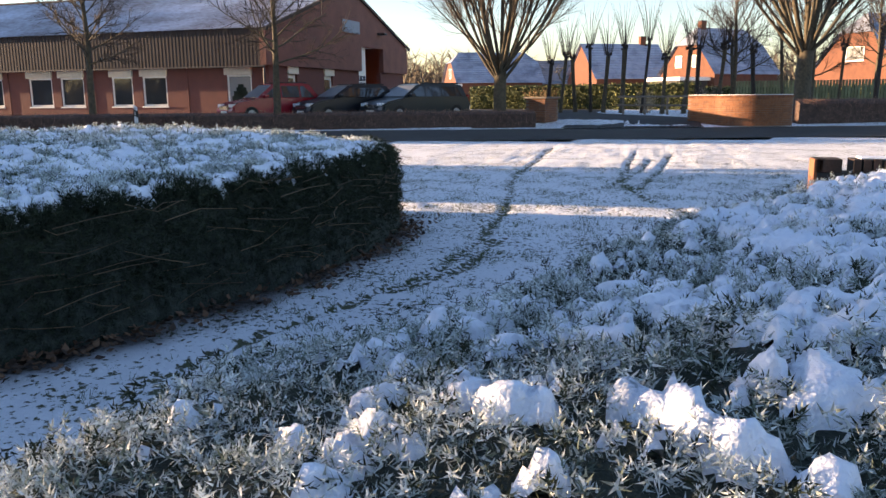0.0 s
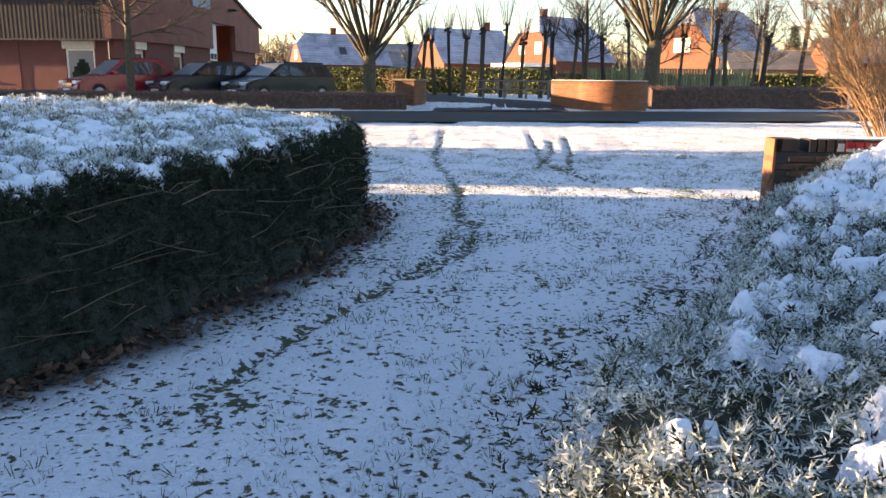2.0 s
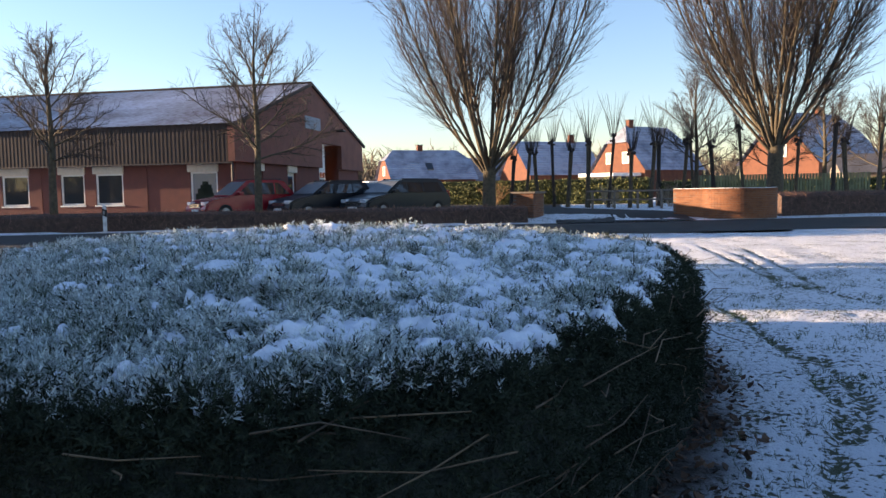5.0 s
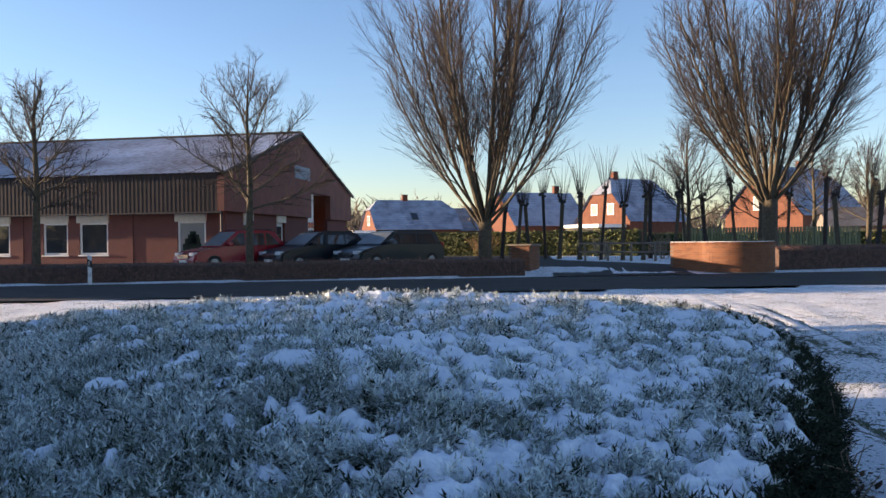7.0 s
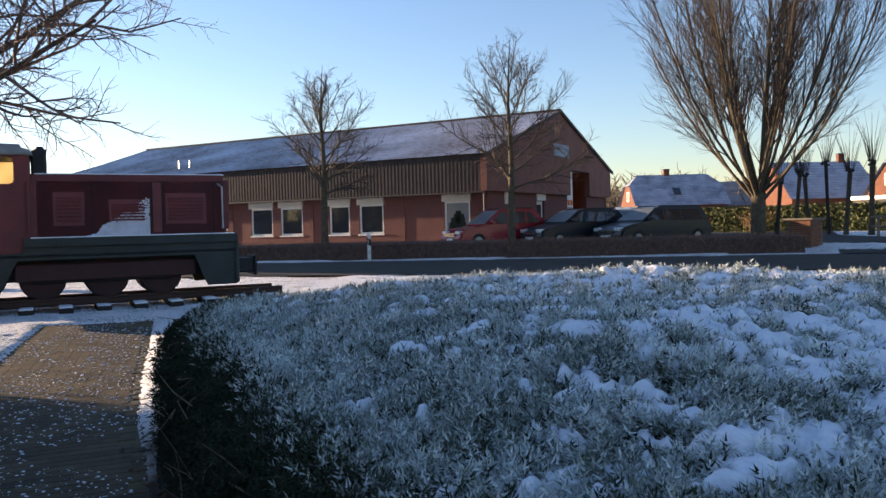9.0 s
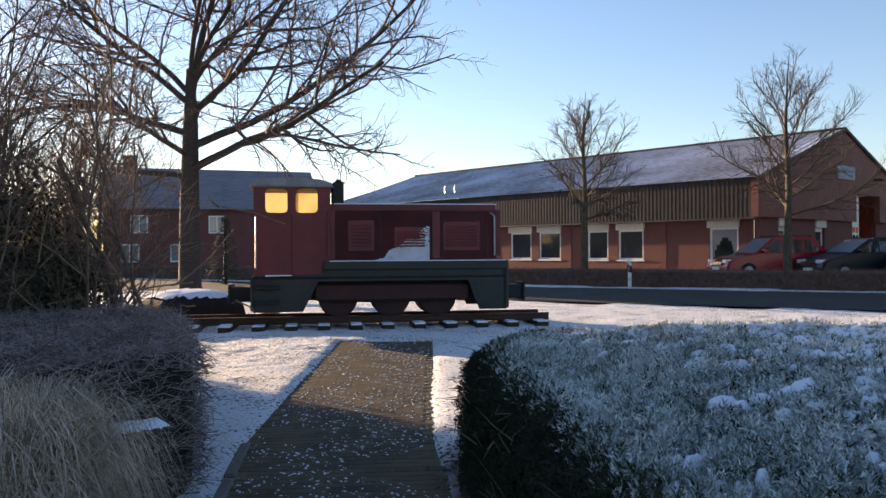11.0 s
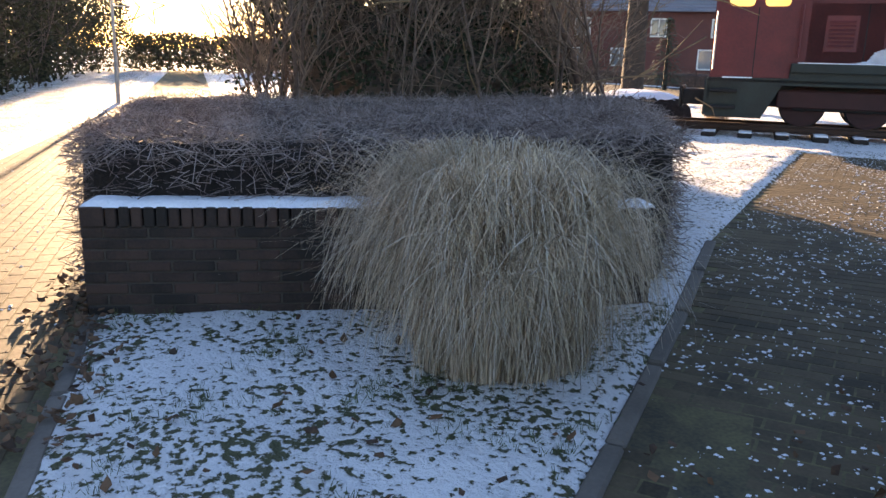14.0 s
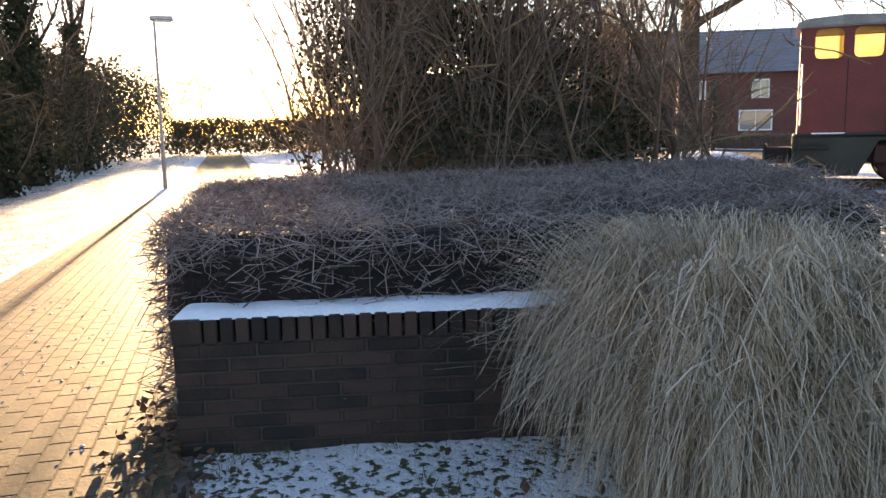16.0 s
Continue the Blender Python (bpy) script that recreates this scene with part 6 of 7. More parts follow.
def sign_wall():
    """A low dark brick wall with a rowlock coping; spray paint on its coping."""
    x, y = 1.37, 7.9
    t = thing("low_brick_wall", frame_at(x, y, high(x, y), (0.999, -0.03)), "low dark brick wall with red spray paint on its coping", "wall")
    long = 5.2
    part("wall_core", one_box(0.0, long, 0.01, 0.23, -0.1, 0.58), M_MORTARDARK, t)
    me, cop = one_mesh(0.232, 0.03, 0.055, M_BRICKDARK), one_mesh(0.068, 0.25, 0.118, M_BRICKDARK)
    # the end bricks take the lit copy, so sunlight is put into their colour
    lit_endb = one_mesh(0.03, 0.115, 0.055, M_BRICKLIT)
    for row in range(8):
        z = 0.02 + row * 0.066 + 0.03
        for k in range(21):
            xx = 0.12 + k * 0.244 + (0.12 if row % 2 else 0)
            if xx < long - 0.1:
                b = part("brick", me, None, t)
                b.location = (xx, 0.01, z)
        for yy in (0.06, 0.182):
            b = part("brick", lit_endb, None, t)
            b.location = (0.0, yy, z)
    rng = np.random.default_rng(2)
    for k in range(int(long / 0.078)):
        b = part("coping_brick", cop, None, t)
        b.location = (0.25 + k * 0.078 if k else 0.12, 0.12, 0.635 + rng.uniform(-0.003, 0.003)) if k else (0.03, 0.12, 0.635)
    bl = part("brick", one_mesh(0.2, 0.25, 0.118, M_BRICKDARK), None, t)
    bl.location = (0.11, 0.12, 0.635)
    # thin sheet of the lit brick paints the sunlit end
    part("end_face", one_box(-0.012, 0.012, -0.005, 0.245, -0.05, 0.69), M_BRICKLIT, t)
    bm = bmesh.new()
    for x0, x1 in ((0.62, 0.69), (0.70, 0.765), (0.778, 0.843), (0.856, 0.92)):
        box(bm, x0, x1, -0.009, -0.004, 0.59, 0.672)
    part("spray_paint", bm, M_GRAFFITI, t, "red spray-painted letters worn to blocks")
    bm = bmesh.new()
    for x0, x1, z0, z1 in ((0.545, 0.60, 0.59, 0.66), (0.62, 0.69, 0.585, 0.615), (0.70, 0.765, 0.585, 0.62), (0.94, 1.0, 0.585, 0.64)):
        box(bm, x0, x1, -0.0115, -0.0095, z0, z1)
    part("spray_paint", bm, M_GRAFFITIW, t, "pale spray-painted outline")
    part("coping_snow", one_box(0.35, long, 0.02, 0.22, 0.69, 0.712, 0.01), M_SNOW, t, "snow on the coping")


sign_wall()


# ---- planter ----
def planter_wall():
    a, b = Vector((-8.74, 0.81)), Vector((-8.2, 3.83))
    d = (b - a).normalized()
    t = thing("planter_wall", frame_at(a.x, a.y, -0.07, d), "low dark brick planter wall with a rowlock coping under snow", "wall")
    long, tall = (b - a).length, 0.59
    part("wall_core", one_box(0.006, long - 0.006, 0.008, 0.226, -0.1, tall - 0.1), M_MORTARDARK, t)
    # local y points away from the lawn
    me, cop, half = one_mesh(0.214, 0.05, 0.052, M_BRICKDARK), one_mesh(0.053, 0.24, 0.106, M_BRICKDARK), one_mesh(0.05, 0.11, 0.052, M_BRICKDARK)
    rng = np.random.default_rng(6)
    for row in range(8):
        z = 0.005 + row * 0.0605 + 0.026
        x = 0.11 if row % 2 == 0 else 0.0
        while x < long + 0.02:
            x0, x1 = max(x - 0.107, 0.0), min(x + 0.107, long)
            if x1 - x0 > 0.05:
                br = part("brick", me, None, t)
                br.scale.x = (x1 - x0) / 0.214
                br.location = ((x0 + x1) / 2, 0.025 + rng.uniform(-0.003, 0.002), z)
            x += 0.224
        for xe in (0.025, long - 0.025):
            br = part("brick", half, None, t)
            br.location = (xe, 0.17, z)
    n = int(long / 0.0622)
    for k in range(n):
        if k in (0, 1):
            continue
        br = part("coping_brick", cop, None, t)
        br.location = (0.031 + k * long / n, 0.115, tall - 0.053 + rng.uniform(-0.003, 0.003))
        br.rotation_euler = (rng.uniform(-0.01, 0.01), 0, rng.uniform(-0.015, 0.015))
    br = part("coping_block", one_mesh(0.118, 0.24, 0.106, M_BRICKDARK), None, t)
    br.location = (0.06, 0.115, tall - 0.052)
    gx, gy = np.linspace(0.0, long, 190), np.linspace(0.0, 0.235, 14)
    x, y = np.meshgrid(gx, gy)
    edge = np.minimum(np.minimum(y - 0.012 * fractal(x, y, 9, 4), 0.235 - y), np.minimum(x, long - x))
    z = tall - 0.004 + 0.032 * np.sqrt(np.clip(edge / 0.05, 0, 1)) * (0.7 + 0.6 * fractal(x, y, 8, 7))
    i = np.arange(x.size).reshape(x.shape)
    part("coping_snow", mesh_np("coping_snow", np.stack([x, y, z], -1).reshape(-1, 3), np.stack([i[:-1, :-1], i[:-1, 1:], i[1:, 1:], i[1:, :-1]], -1).reshape(-1, 4), M_SNOW, smooth=True), None, t, "strip of settled snow")


planter_wall()


def grass_tussock(x, y, tall, wide, seed, blades):
    rng = np.random.default_rng(seed)
    t = thing("ornamental_grass", pose(x, y, high(x, y)), "large tussock of dry straw-coloured ornamental grass rimed with frost", "grass")
    n = blades
    tuft = rng.integers(0, 190, n)
    a = rng.uniform(0, 2 * np.pi, 190)[tuft] + rng.normal(0, 0.09, n)
    r0 = np.abs(0.42 * wide / 0.85 * np.sqrt(rng.uniform(0, 1, 190))[tuft] + rng.normal(0, 0.018, n))
    pull = rng.uniform(0, 1, 190)[tuft]
    wild = rng.uniform(0, 1, n) < 0.12
    reach = wide * np.where(wild, rng.uniform(0.5, 0.9, n), 0.08 + 0.44 * np.clip(pull + rng.normal(0, 0.16, n), 0, 1))
    peak = tall * rng.uniform(0.6, 1.05, n) * (1.0 - 0.12 * (r0 / r0.max()) ** 2)
    end = np.where(wild, rng.uniform(1.3, 2.2, n), np.where(rng.uniform(0, 1, n) < 0.82, 2.5 + 0.55 * np.clip(1 - pull + rng.normal(0, 0.3, n), 0, 1), rng.uniform(1.2, 1.9, n)))
    k = 9
    s = np.linspace(0, 1, k)
    th = s[None] * end[:, None]
    hor = r0[:, None] + reach[:, None] * (0.6 * s[None] + 0.3 * (1 - np.cos(th)))
    ver = np.maximum(peak[:, None] * np.sin(th) ** 0.85, 0.03)
    side = rng.normal(0, 0.42, n)[:, None] * s[None] ** 2 + rng.normal(0, 0.03, n)[:, None] * np.sin(s[None] * 6)
    aa = a[:, None] + side
    px, py = np.cos(aa) * hor, np.sin(aa) * hor
    pts = np.stack([px, py, ver], -1)
    w = rng.uniform(0.0013, 0.0031, n)[:, None] * np.linspace(1.0, 0.35, k)[None]
    tx, ty = -np.sin(a + rng.normal(0, 0.5, n)), np.cos(a)
    off = np.stack([tx[:, None] * w, ty[:, None] * w, 0 * w], -1)
    v = np.stack([pts - off, pts + off], axis=2).reshape(-1, 3)
    base = (np.arange(n) * 2 * k)[:, None]
    j = np.arange(k - 1)[None] * 2
    f = np.stack([base + j, base + j + 1, base + j + 3, base + j + 2], -1).reshape(-1, 4)
    tagged(part("blades", mesh_np("blades", v, f, M_GRASSDRY), None, t), kind="stuff")
    n2 = n // 3
    pick = rng.integers(0, n, n2)
    v2 = np.stack([pts[pick] - off[pick] * 0.8 + np.array([0, 0, 0.003]), pts[pick] + off[pick] * 0.8 + np.array([0, 0, 0.003])], axis=2)[:, 3:].reshape(-1, 3)
    k2 = k - 3
    base = (np.arange(n2) * 2 * k2)[:, None]
    j = np.arange(k2 - 1)[None] * 2
    f = np.stack([base + j, base + j + 1, base + j + 3, base + j + 2], -1).reshape(-1, 4)
    tagged(part("rimed_tips", mesh_np("rimed_tips", v2, f, M_RIMEGRASS), None, t, "frost-whitened blade tips"), kind="stuff")


M_RIMEGRASS = material("rimed_grass", (0.72, 0.68, 0.62), 0.75, second=(0.5, 0.44, 0.36), bump=0, island=0.5, translucent=0.2)
grass_tussock(-7.72, 2.72, 1.0, 0.85, 71, 9500)


# ---- thicket behind the planter ----
def thicket():
    t = thing("ivy_thicket", pose(-14.6, 4.0, 0.0), "dense dark thicket of bare stems and ivy above the hedge", "shrub")
    rng = np.random.default_rng(81)
    stems = [[], [], [], []]
    spec = [(9, 0.09, 0.02, 11, 0.5, 0.36, 0.5, 0.12), (5, 0.14, 0.03, 6, 0.6, 0.5, 0.6, 0.12), (4, 0.16, 0.02, 3, 0.6, 0.55, 0.6, 0.2), (3, 0.16, 0.0, 0, 0, 0, 0, 0)]
    for k in range(88):
        x, y = rng.uniform(-2.0, 2.2), rng.uniform(-2.1, 2.4)
        h = rng.uniform(3.4, 5.6) * (1 - 0.13 * max(0.0, y)) if y > -1.2 else rng.uniform(2.8, 4.4)
        a = rng.uniform(0, 6.28)
        lean = rng.uniform(0.05, 0.35)
        grow(stems, rng, (x, y, 0.0), (math.cos(a) * lean, math.sin(a) * lean, 1), h, rng.uniform(0.012, 0.026) * (2.6 if k % 16 == 0 else 1), 0, spec)
    for stem in stems[0]:
        part("stem", tubes("stem", [stem], 6, M_TWIG), None, t)
    tagged(part("branches", tubes("branches", stems[1], 4, M_THICKTWIG), None, t), kind="stuff")
    tagged(part("twigs", tubes("twigs", stems[2] + stems[3], 3, M_THICKTWIG), None, t), kind="stuff")
    # ivy leaves in a lumpy mass
    n = 20000
    c = rng.normal(0, 1, (n, 3))
    c /= np.linalg.norm(c, axis=1)[:, None]
    lumps = np.array([(-0.2, -0.6, 1.2, 1.9, 1.7, 1.5), (0.2, 0.7, 1.0, 1.5, 1.3, 1.3), (-0.3, -0.9, 2.3, 1.3, 1.2, 1.0), (-0.2, 0.5, 2.0, 1.3, 1.2, 1.1), (0.1, 1.4, 0.7, 1.1, 0.9, 0.8), (0.6, 0.0, 0.8, 1.4, 1.5, 1.0)])
    li = rng.integers(0, len(lumps), n)
    r = rng.uniform(0.55, 1.05, n) ** 0.6
    at = lumps[li, :3] + c * lumps[li, 3:] * r[:, None]
    at = at[at[:, 2] > 0.05]
    leaf_v = np.array([(0, 0, 0), (0.019, 0.012, 0.003), (0, 0.042, -0.006), (-0.019, 0.012, 0.003)])
    tagged(part("ivy_leaves", scatter("ivy_leaves", leaf_v, [[0, 1, 2, 3]], at, turns_of(rng, len(at), 3.0), rng.uniform(0.8, 1.7, len(at)), M_LEAF), None, t, "dark ivy leaves"), kind="stuff")
    # added solid lumps darken the gaps in place of the thicket's inner shade
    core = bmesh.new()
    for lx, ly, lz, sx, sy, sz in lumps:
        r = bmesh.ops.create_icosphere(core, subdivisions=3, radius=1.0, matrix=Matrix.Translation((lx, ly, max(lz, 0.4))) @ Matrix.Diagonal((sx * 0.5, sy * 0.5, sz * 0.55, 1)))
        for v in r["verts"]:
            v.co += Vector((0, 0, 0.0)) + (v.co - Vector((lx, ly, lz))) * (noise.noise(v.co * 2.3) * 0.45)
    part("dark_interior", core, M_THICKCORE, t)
    # pale dead sticks leaning out of the front
    dead = []
    for k in range(34):
        y = rng.uniform(-1.8, 3.2)
        b = np.array([1.5 + rng.uniform(0, 0.9), y, rng.uniform(0.75, 2.2)])
        d = np.array([rng.uniform(-0.2, 0.3), rng.uniform(-1, 1), rng.uniform(-0.35, 0.8)])
        ln = rng.uniform(0.5, 1.5)
        dead.append(([b, b + d * ln * 0.5 + rng.normal(0, 0.03, 3), b + d * ln], [0.011, 0.009, 0.004]))
    tagged(part("dead_sticks", tubes("dead_sticks", dead, 5, M_STRAW), None, t, "brown dead sticks"), kind="stuff")


# paler than the other twigs, in place of the haze around the low sun
M_THICKTWIG = material("pale_brown_twig", (0.25, 0.18, 0.135), 0.85, second=(0.09, 0.065, 0.048), bump=0, island=0.5)
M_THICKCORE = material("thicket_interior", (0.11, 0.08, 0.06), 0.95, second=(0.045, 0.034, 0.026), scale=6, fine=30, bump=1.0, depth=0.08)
thicket()


def bare_shrub(x, y, tall, wide, seed, mat, label, count=40):
    rng = np.random.default_rng(seed)
    t = thing("bare_shrub", pose(x, y, high(x, y)), label, "shrub")
    out = [[], [], []]
    spec = [(7, 0.1, 0.03, 9, 0.5, 0.42, 0.55, 0.15), (5, 0.14, 0.03, 6, 0.55, 0.5, 0.6, 0.15), (4, 0.15, 0.02, 0, 0, 0, 0, 0)]
    for k in range(count):
        a, q = rng.uniform(0, 6.28), rng.uniform(0, 1) ** 0.7
        grow(out, rng, (math.cos(a) * q * wide * 0.35, math.sin(a) * q * wide * 0.35, 0), (math.cos(a) * q * wide / tall, math.sin(a) * q * wide / tall, 1), tall * rng.uniform(0.7, 1.05), 0.016, 0, spec)
    part("stems", tubes("stems", out[0], 5, mat), None, t)
    tagged(part("twigs", tubes("twigs", out[1] + out[2], 3, mat), None, t), kind="stuff")


M_ORANGETWIG = material("orange_brown_twig", (0.34, 0.20, 0.095), 0.85, second=(0.16, 0.095, 0.05), bump=0, island=0.5)
bare_shrub(6.6, 15.2, 3.6, 2.3, 91, M_ORANGETWIG, "tall dense bare shrub with orange-brown twigs", 70)
bare_shrub(-15.9, 5.9, 2.2, 0.7, 92, M_TWIG, "bare brown shrub catching the low sun", 45)


# ---- hedgerow, lamp and path side beyond the planter ----
def hedgerow():
    rng = np.random.default_rng(95)
    t = thing("hedgerow", pose(-20, -5.6, 0), "overgrown hedgerow of brambles and bare scrub along the path", "hedgerow")
    out = [[], [], []]
    spec = [(6, 0.13, 0.0, 8, 0.6, 0.45, 0.55, 0.15), (4, 0.18, 0.0, 5, 0.6, 0.55, 0.6, 0.15), (3, 0.2, -0.03, 0, 0, 0, 0, 0)]
    for k in range(300):
        x, y = rng.uniform(-34, 26), rng.uniform(-3.2, 2.0)
        if k % 4 == 0:
            x, y = rng.uniform(-42, -33), rng.uniform(-3, 15)
        if x > 15:
            y = rng.uniform(-3.2, 0.0)
        back = max(0.2, (2.0 - y) / 5.2)
        lofty = 2.6 if x < -10 and y < 2.9 else 0.0
        grow(out, rng, (x, y, -0.1), (rng.normal(0, 0.3), rng.normal(0, 0.3), 1), rng.uniform(1.6, 2.9) + 2.0 * back + lofty * rng.uniform(0.4, 1), 0.024, 0, spec)
    tagged(part("stems", tubes("stems", out[0], 4, M_TWIG), None, t), kind="stuff")
    tagged(part("twigs", tubes("twigs", out[1] + out[2], 3, M_TWIG), None, t), kind="stuff")
    n = 72000
    x, y = rng.uniform(-34, 26, n), rng.uniform(-3.2, 2.2, n)
    x[::3], y[::3] = rng.uniform(-42, -33, n)[::3], rng.uniform(-3, 15, n)[::3]
    back = np.maximum(0.2, (2.0 - y) / 5.2)
    h = rng.uniform(0, 1, n) ** 0.8 * (1.1 + 2.0 * back + 1.2 * fractal(x, y, 0.5, 3) + (3.0 * fractal(x, y, 0.35, 5) + 0.6) * ((x < -10) & (y < 2.9)))
    leaf_v = np.array([(0, 0, 0), (0.05, 0.03, 0.01), (0, 0.11, -0.015), (-0.05, 0.03, 0.01)])
    tagged(part("bramble_leaves", scatter("bramble_leaves", leaf_v, [[0, 1, 2, 3]], np.stack([x, y, h], -1), turns_of(rng, n, 3.0), rng.uniform(0.7, 1.6, n), M_BRAMBLE), None, t), kind="stuff")


M_BRAMBLE = material("bramble_leaf", (0.085, 0.082, 0.045), 0.9, second=(0.045, 0.042, 0.028), bump=0, island=0.6, translucent=0.06, spec=0.1)
hedgerow()


def ivy_tree(x, y, tall, seed):
    rng = np.random.default_rng(seed)
    spec = [(7, 0.12, 0.06, 7, 0.6, 0.45, 0.5, 0.2), (5, 0.16, 0.04, 5, 0.6, 0.5, 0.55, 0.15), (3, 0.16, 0.02, 0, 0, 0, 0, 0)]
    limbs = [(tall * (0.4 + 0.05 * k), 137 * k, 45 + 3 * k, tall * 0.42, 0.06) for k in range(8)]
    t = tree("ivy_clad_tree", pose(x, y, 0), [(0, 0, -0.1), (0.05, 0, tall * 0.4), (0.1, 0.1, tall * 0.85)], [0.2, 0.16, 0.06], limbs, spec, seed, M_BARKDARK, M_TWIG, "bare tree with its trunk clad in ivy", "ivy-clad trees in the hedgerow")
    n = 5000
    z = rng.uniform(0, tall * 0.72, n)
    a, r = rng.uniform(0, 6.28, n), np.abs(rng.normal(0.28, 0.16, n)) * (1 - 0.4 * z / tall) * (0.7 + 0.7 * value_noise(z, z * 0, 1.2, seed))
    leaf_v = np.array([(0, 0, 0), (0.045, 0.03, 0.01), (0, 0.1, -0.015), (-0.045, 0.03, 0.01)])
    tagged(part("ivy", scatter("ivy", leaf_v, [[0, 1, 2, 3]], np.stack([np.cos(a) * r, np.sin(a) * r, z], -1), turns_of(rng, n, 3.0), rng.uniform(0.7, 1.5, n), M_LEAF), None, t), kind="stuff")


ivy_tree(-24.5, -4.0, 7.5, 201)
ivy_tree(-29.0, -4.2, 7.0, 202)
ivy_tree(-20.5, -5.6, 8.5, 203)
ivy_tree(-38.0, -4.5, 7.5, 204)


def street_lamp(x, y):
    t = thing("street_lamp", pose(x, y, high(x, y), 0, -3, 0), "slim grey path lamp leaning slightly beside the path", "lamp")
    bm = bmesh.new()
    rod(bm, (0, 0, -0.1), (0, 0, 1.1), 0.055, 0.05, 12)
    rod(bm, (0, 0, 1.1), (0, 0, 4.1), 0.04, 0.032, 12)
    pole = part("pole", bm, M_STEEL, t)
    head = bmesh.new()
    box(head, -0.1, 0.12, -0.1, 0.45, 4.06, 4.16, 0.03, 2)
    hd = part("lamp_head", head, M_STEEL, t)
    part("diffuser", one_box(-0.07, 0.09, 0.0, 0.4, 4.03, 4.065, 0.01), M_PLASTIC, hd)


street_lamp(-26.0, -0.6)


def comet_star(x, y, z, size):
    """A lit-season outline star with a curved tail, held out from the lamp's pole."""
    t = thing("star_decoration", frame_at(x, y, z, (0.25, 0.97)), "yellow outline comet star fixed to the path lamp", "decoration")
    tips = [(size * math.sin(radians(72 * k + 12)), size * math.cos(radians(72 * k + 12))) for k in range(5)]
    inner = [(0.38 * size * math.sin(radians(72 * k + 48)), 0.38 * size * math.cos(radians(72 * k + 48))) for k in range(5)]
    for k in range(5):
        bm = bmesh.new()
        for q in (inner[k - 1], inner[k]):
            rod(bm, (tips[k][0], 0, tips[k][1]), (q[0], 0, q[1]), 0.018, None, 6)
        part("star_point", bm, M_STARYELLOW, t)
    for k in range(4):
        pts = [(-0.1 * size, 0, (0.35 + 0.1 * k) * size), (-0.9 * size, 0, (0.85 + 0.2 * k) * size), (-1.9 * size, 0, (0.95 + 0.26 * k) * size)]
        part("tail_tube", tubes("tail_tube", [(pts, [0.016, 0.016, 0.012])], 6, M_STARYELLOW), None, t)
    bm = bmesh.new()
    rod(bm, (-1.8 * size, 0.03, 0.0), (0.3 * size, 0.03, 0.0), 0.014, None, 6)
    part("bracket", bm, M_STEEL, t)


M_STARYELLOW = material("yellow_tube", (0.80, 0.56, 0.10), 0.5, second=(0.66, 0.44, 0.07), bump=0, translucent=0.3)
comet_star(-26.15, 0.2, 2.3, 0.46)


def conifer(x, y, tall, wide, seed, label):
    rng = np.random.default_rng(seed)
    t = thing("conifer", pose(x, y, high(x, y)), label, "tree")
    bm = bmesh.new()
    rod(bm, (0, 0, -0.1), (0, 0, tall), 0.1, 0.02, 8)
    part("trunk", bm, M_BARKDARK, t)
    at, n = [], int(1600 * tall / 4)
    z = tall * (0.08 + 0.92 * rng.uniform(0, 1, n))
    tier = 0.75 + 0.25 * np.abs(((z / tall * 11) % 1) - 1)
    r = wide * (1 - z / tall) * tier * np.sqrt(rng.uniform(0.15, 1, n)) + 0.04
    a = rng.uniform(0, 6.28, n)
    at = np.stack([np.cos(a) * r, np.sin(a) * r, z - 0.25 * r], -1)
    v = np.array([(0, -0.03, 0), (0.14, -0.05, -0.04), (0.24, 0, -0.07), (0.14, 0.05, -0.04)])
    ca, sa, zz, oo = np.cos(a), np.sin(a), 0 * a, 0 * a + 1
    turns = np.stack([ca, -sa, zz, sa, ca, zz, zz, zz, oo], -1).reshape(n, 3, 3)
    tagged(part("needles", scatter("needles", v, [[0, 1, 2, 3]], at, turns, rng.uniform(0.8, 1.6, n) * tall / 5, M_CONIFER), None, t), kind="stuff")


conifer(-33.3, 19.5, 2.9, 1.05, 301, "young spruce in front of the brick house")
for k, (cx, cy, ch) in enumerate(((38, 92, 9.0), (41, 95, 8.0), (35, 96, 7.5))):
    conifer(cx, cy, ch, 2.4, 310 + k, "dark conifer in the distance")


def leafy_hedge(x0, y0, x1, y1, tall, thick, seed, label):
    """A clipped evergreen garden hedge: a core and a skin of small leaves."""
    rng = np.random.default_rng(seed)
    d = Vector((x1 - x0, y1 - y0))
    t = thing("garden_hedge", frame_at(x0, y0, high(x0, y0), d), label, "hedge")
    l = d.length
    part("hedge_core", one_box(0, l, -thick / 2 + 0.06, thick / 2 - 0.06, 0, tall - 0.06, 0.1, 2), M_GREENHEDGE, t)
    n = int(l * tall * 160)
    x, s = rng.uniform(0, l, n), rng.uniform(0, 1, n)
    z = np.where(s < 0.7, rng.uniform(0, tall, n), tall - rng.uniform(0, 0.08, n))
    y = np.where(s < 0.7, -thick / 2 + rng.uniform(-0.06, 0.08, n), rng.uniform(-thick / 2, thick / 2, n))
    v = np.array([(0, 0, 0), (0.05, 0.03, 0.01), (0, 0.13, -0.015), (-0.05, 0.03, 0.01)])
    tagged(part("leaves", scatter("leaves", v, [[0, 1, 2, 3]], np.stack([x, y, z], -1), turns_of(rng, n, 3.0), rng.uniform(0.8, 1.5, n), M_GREENLEAF), None, t), kind="stuff")


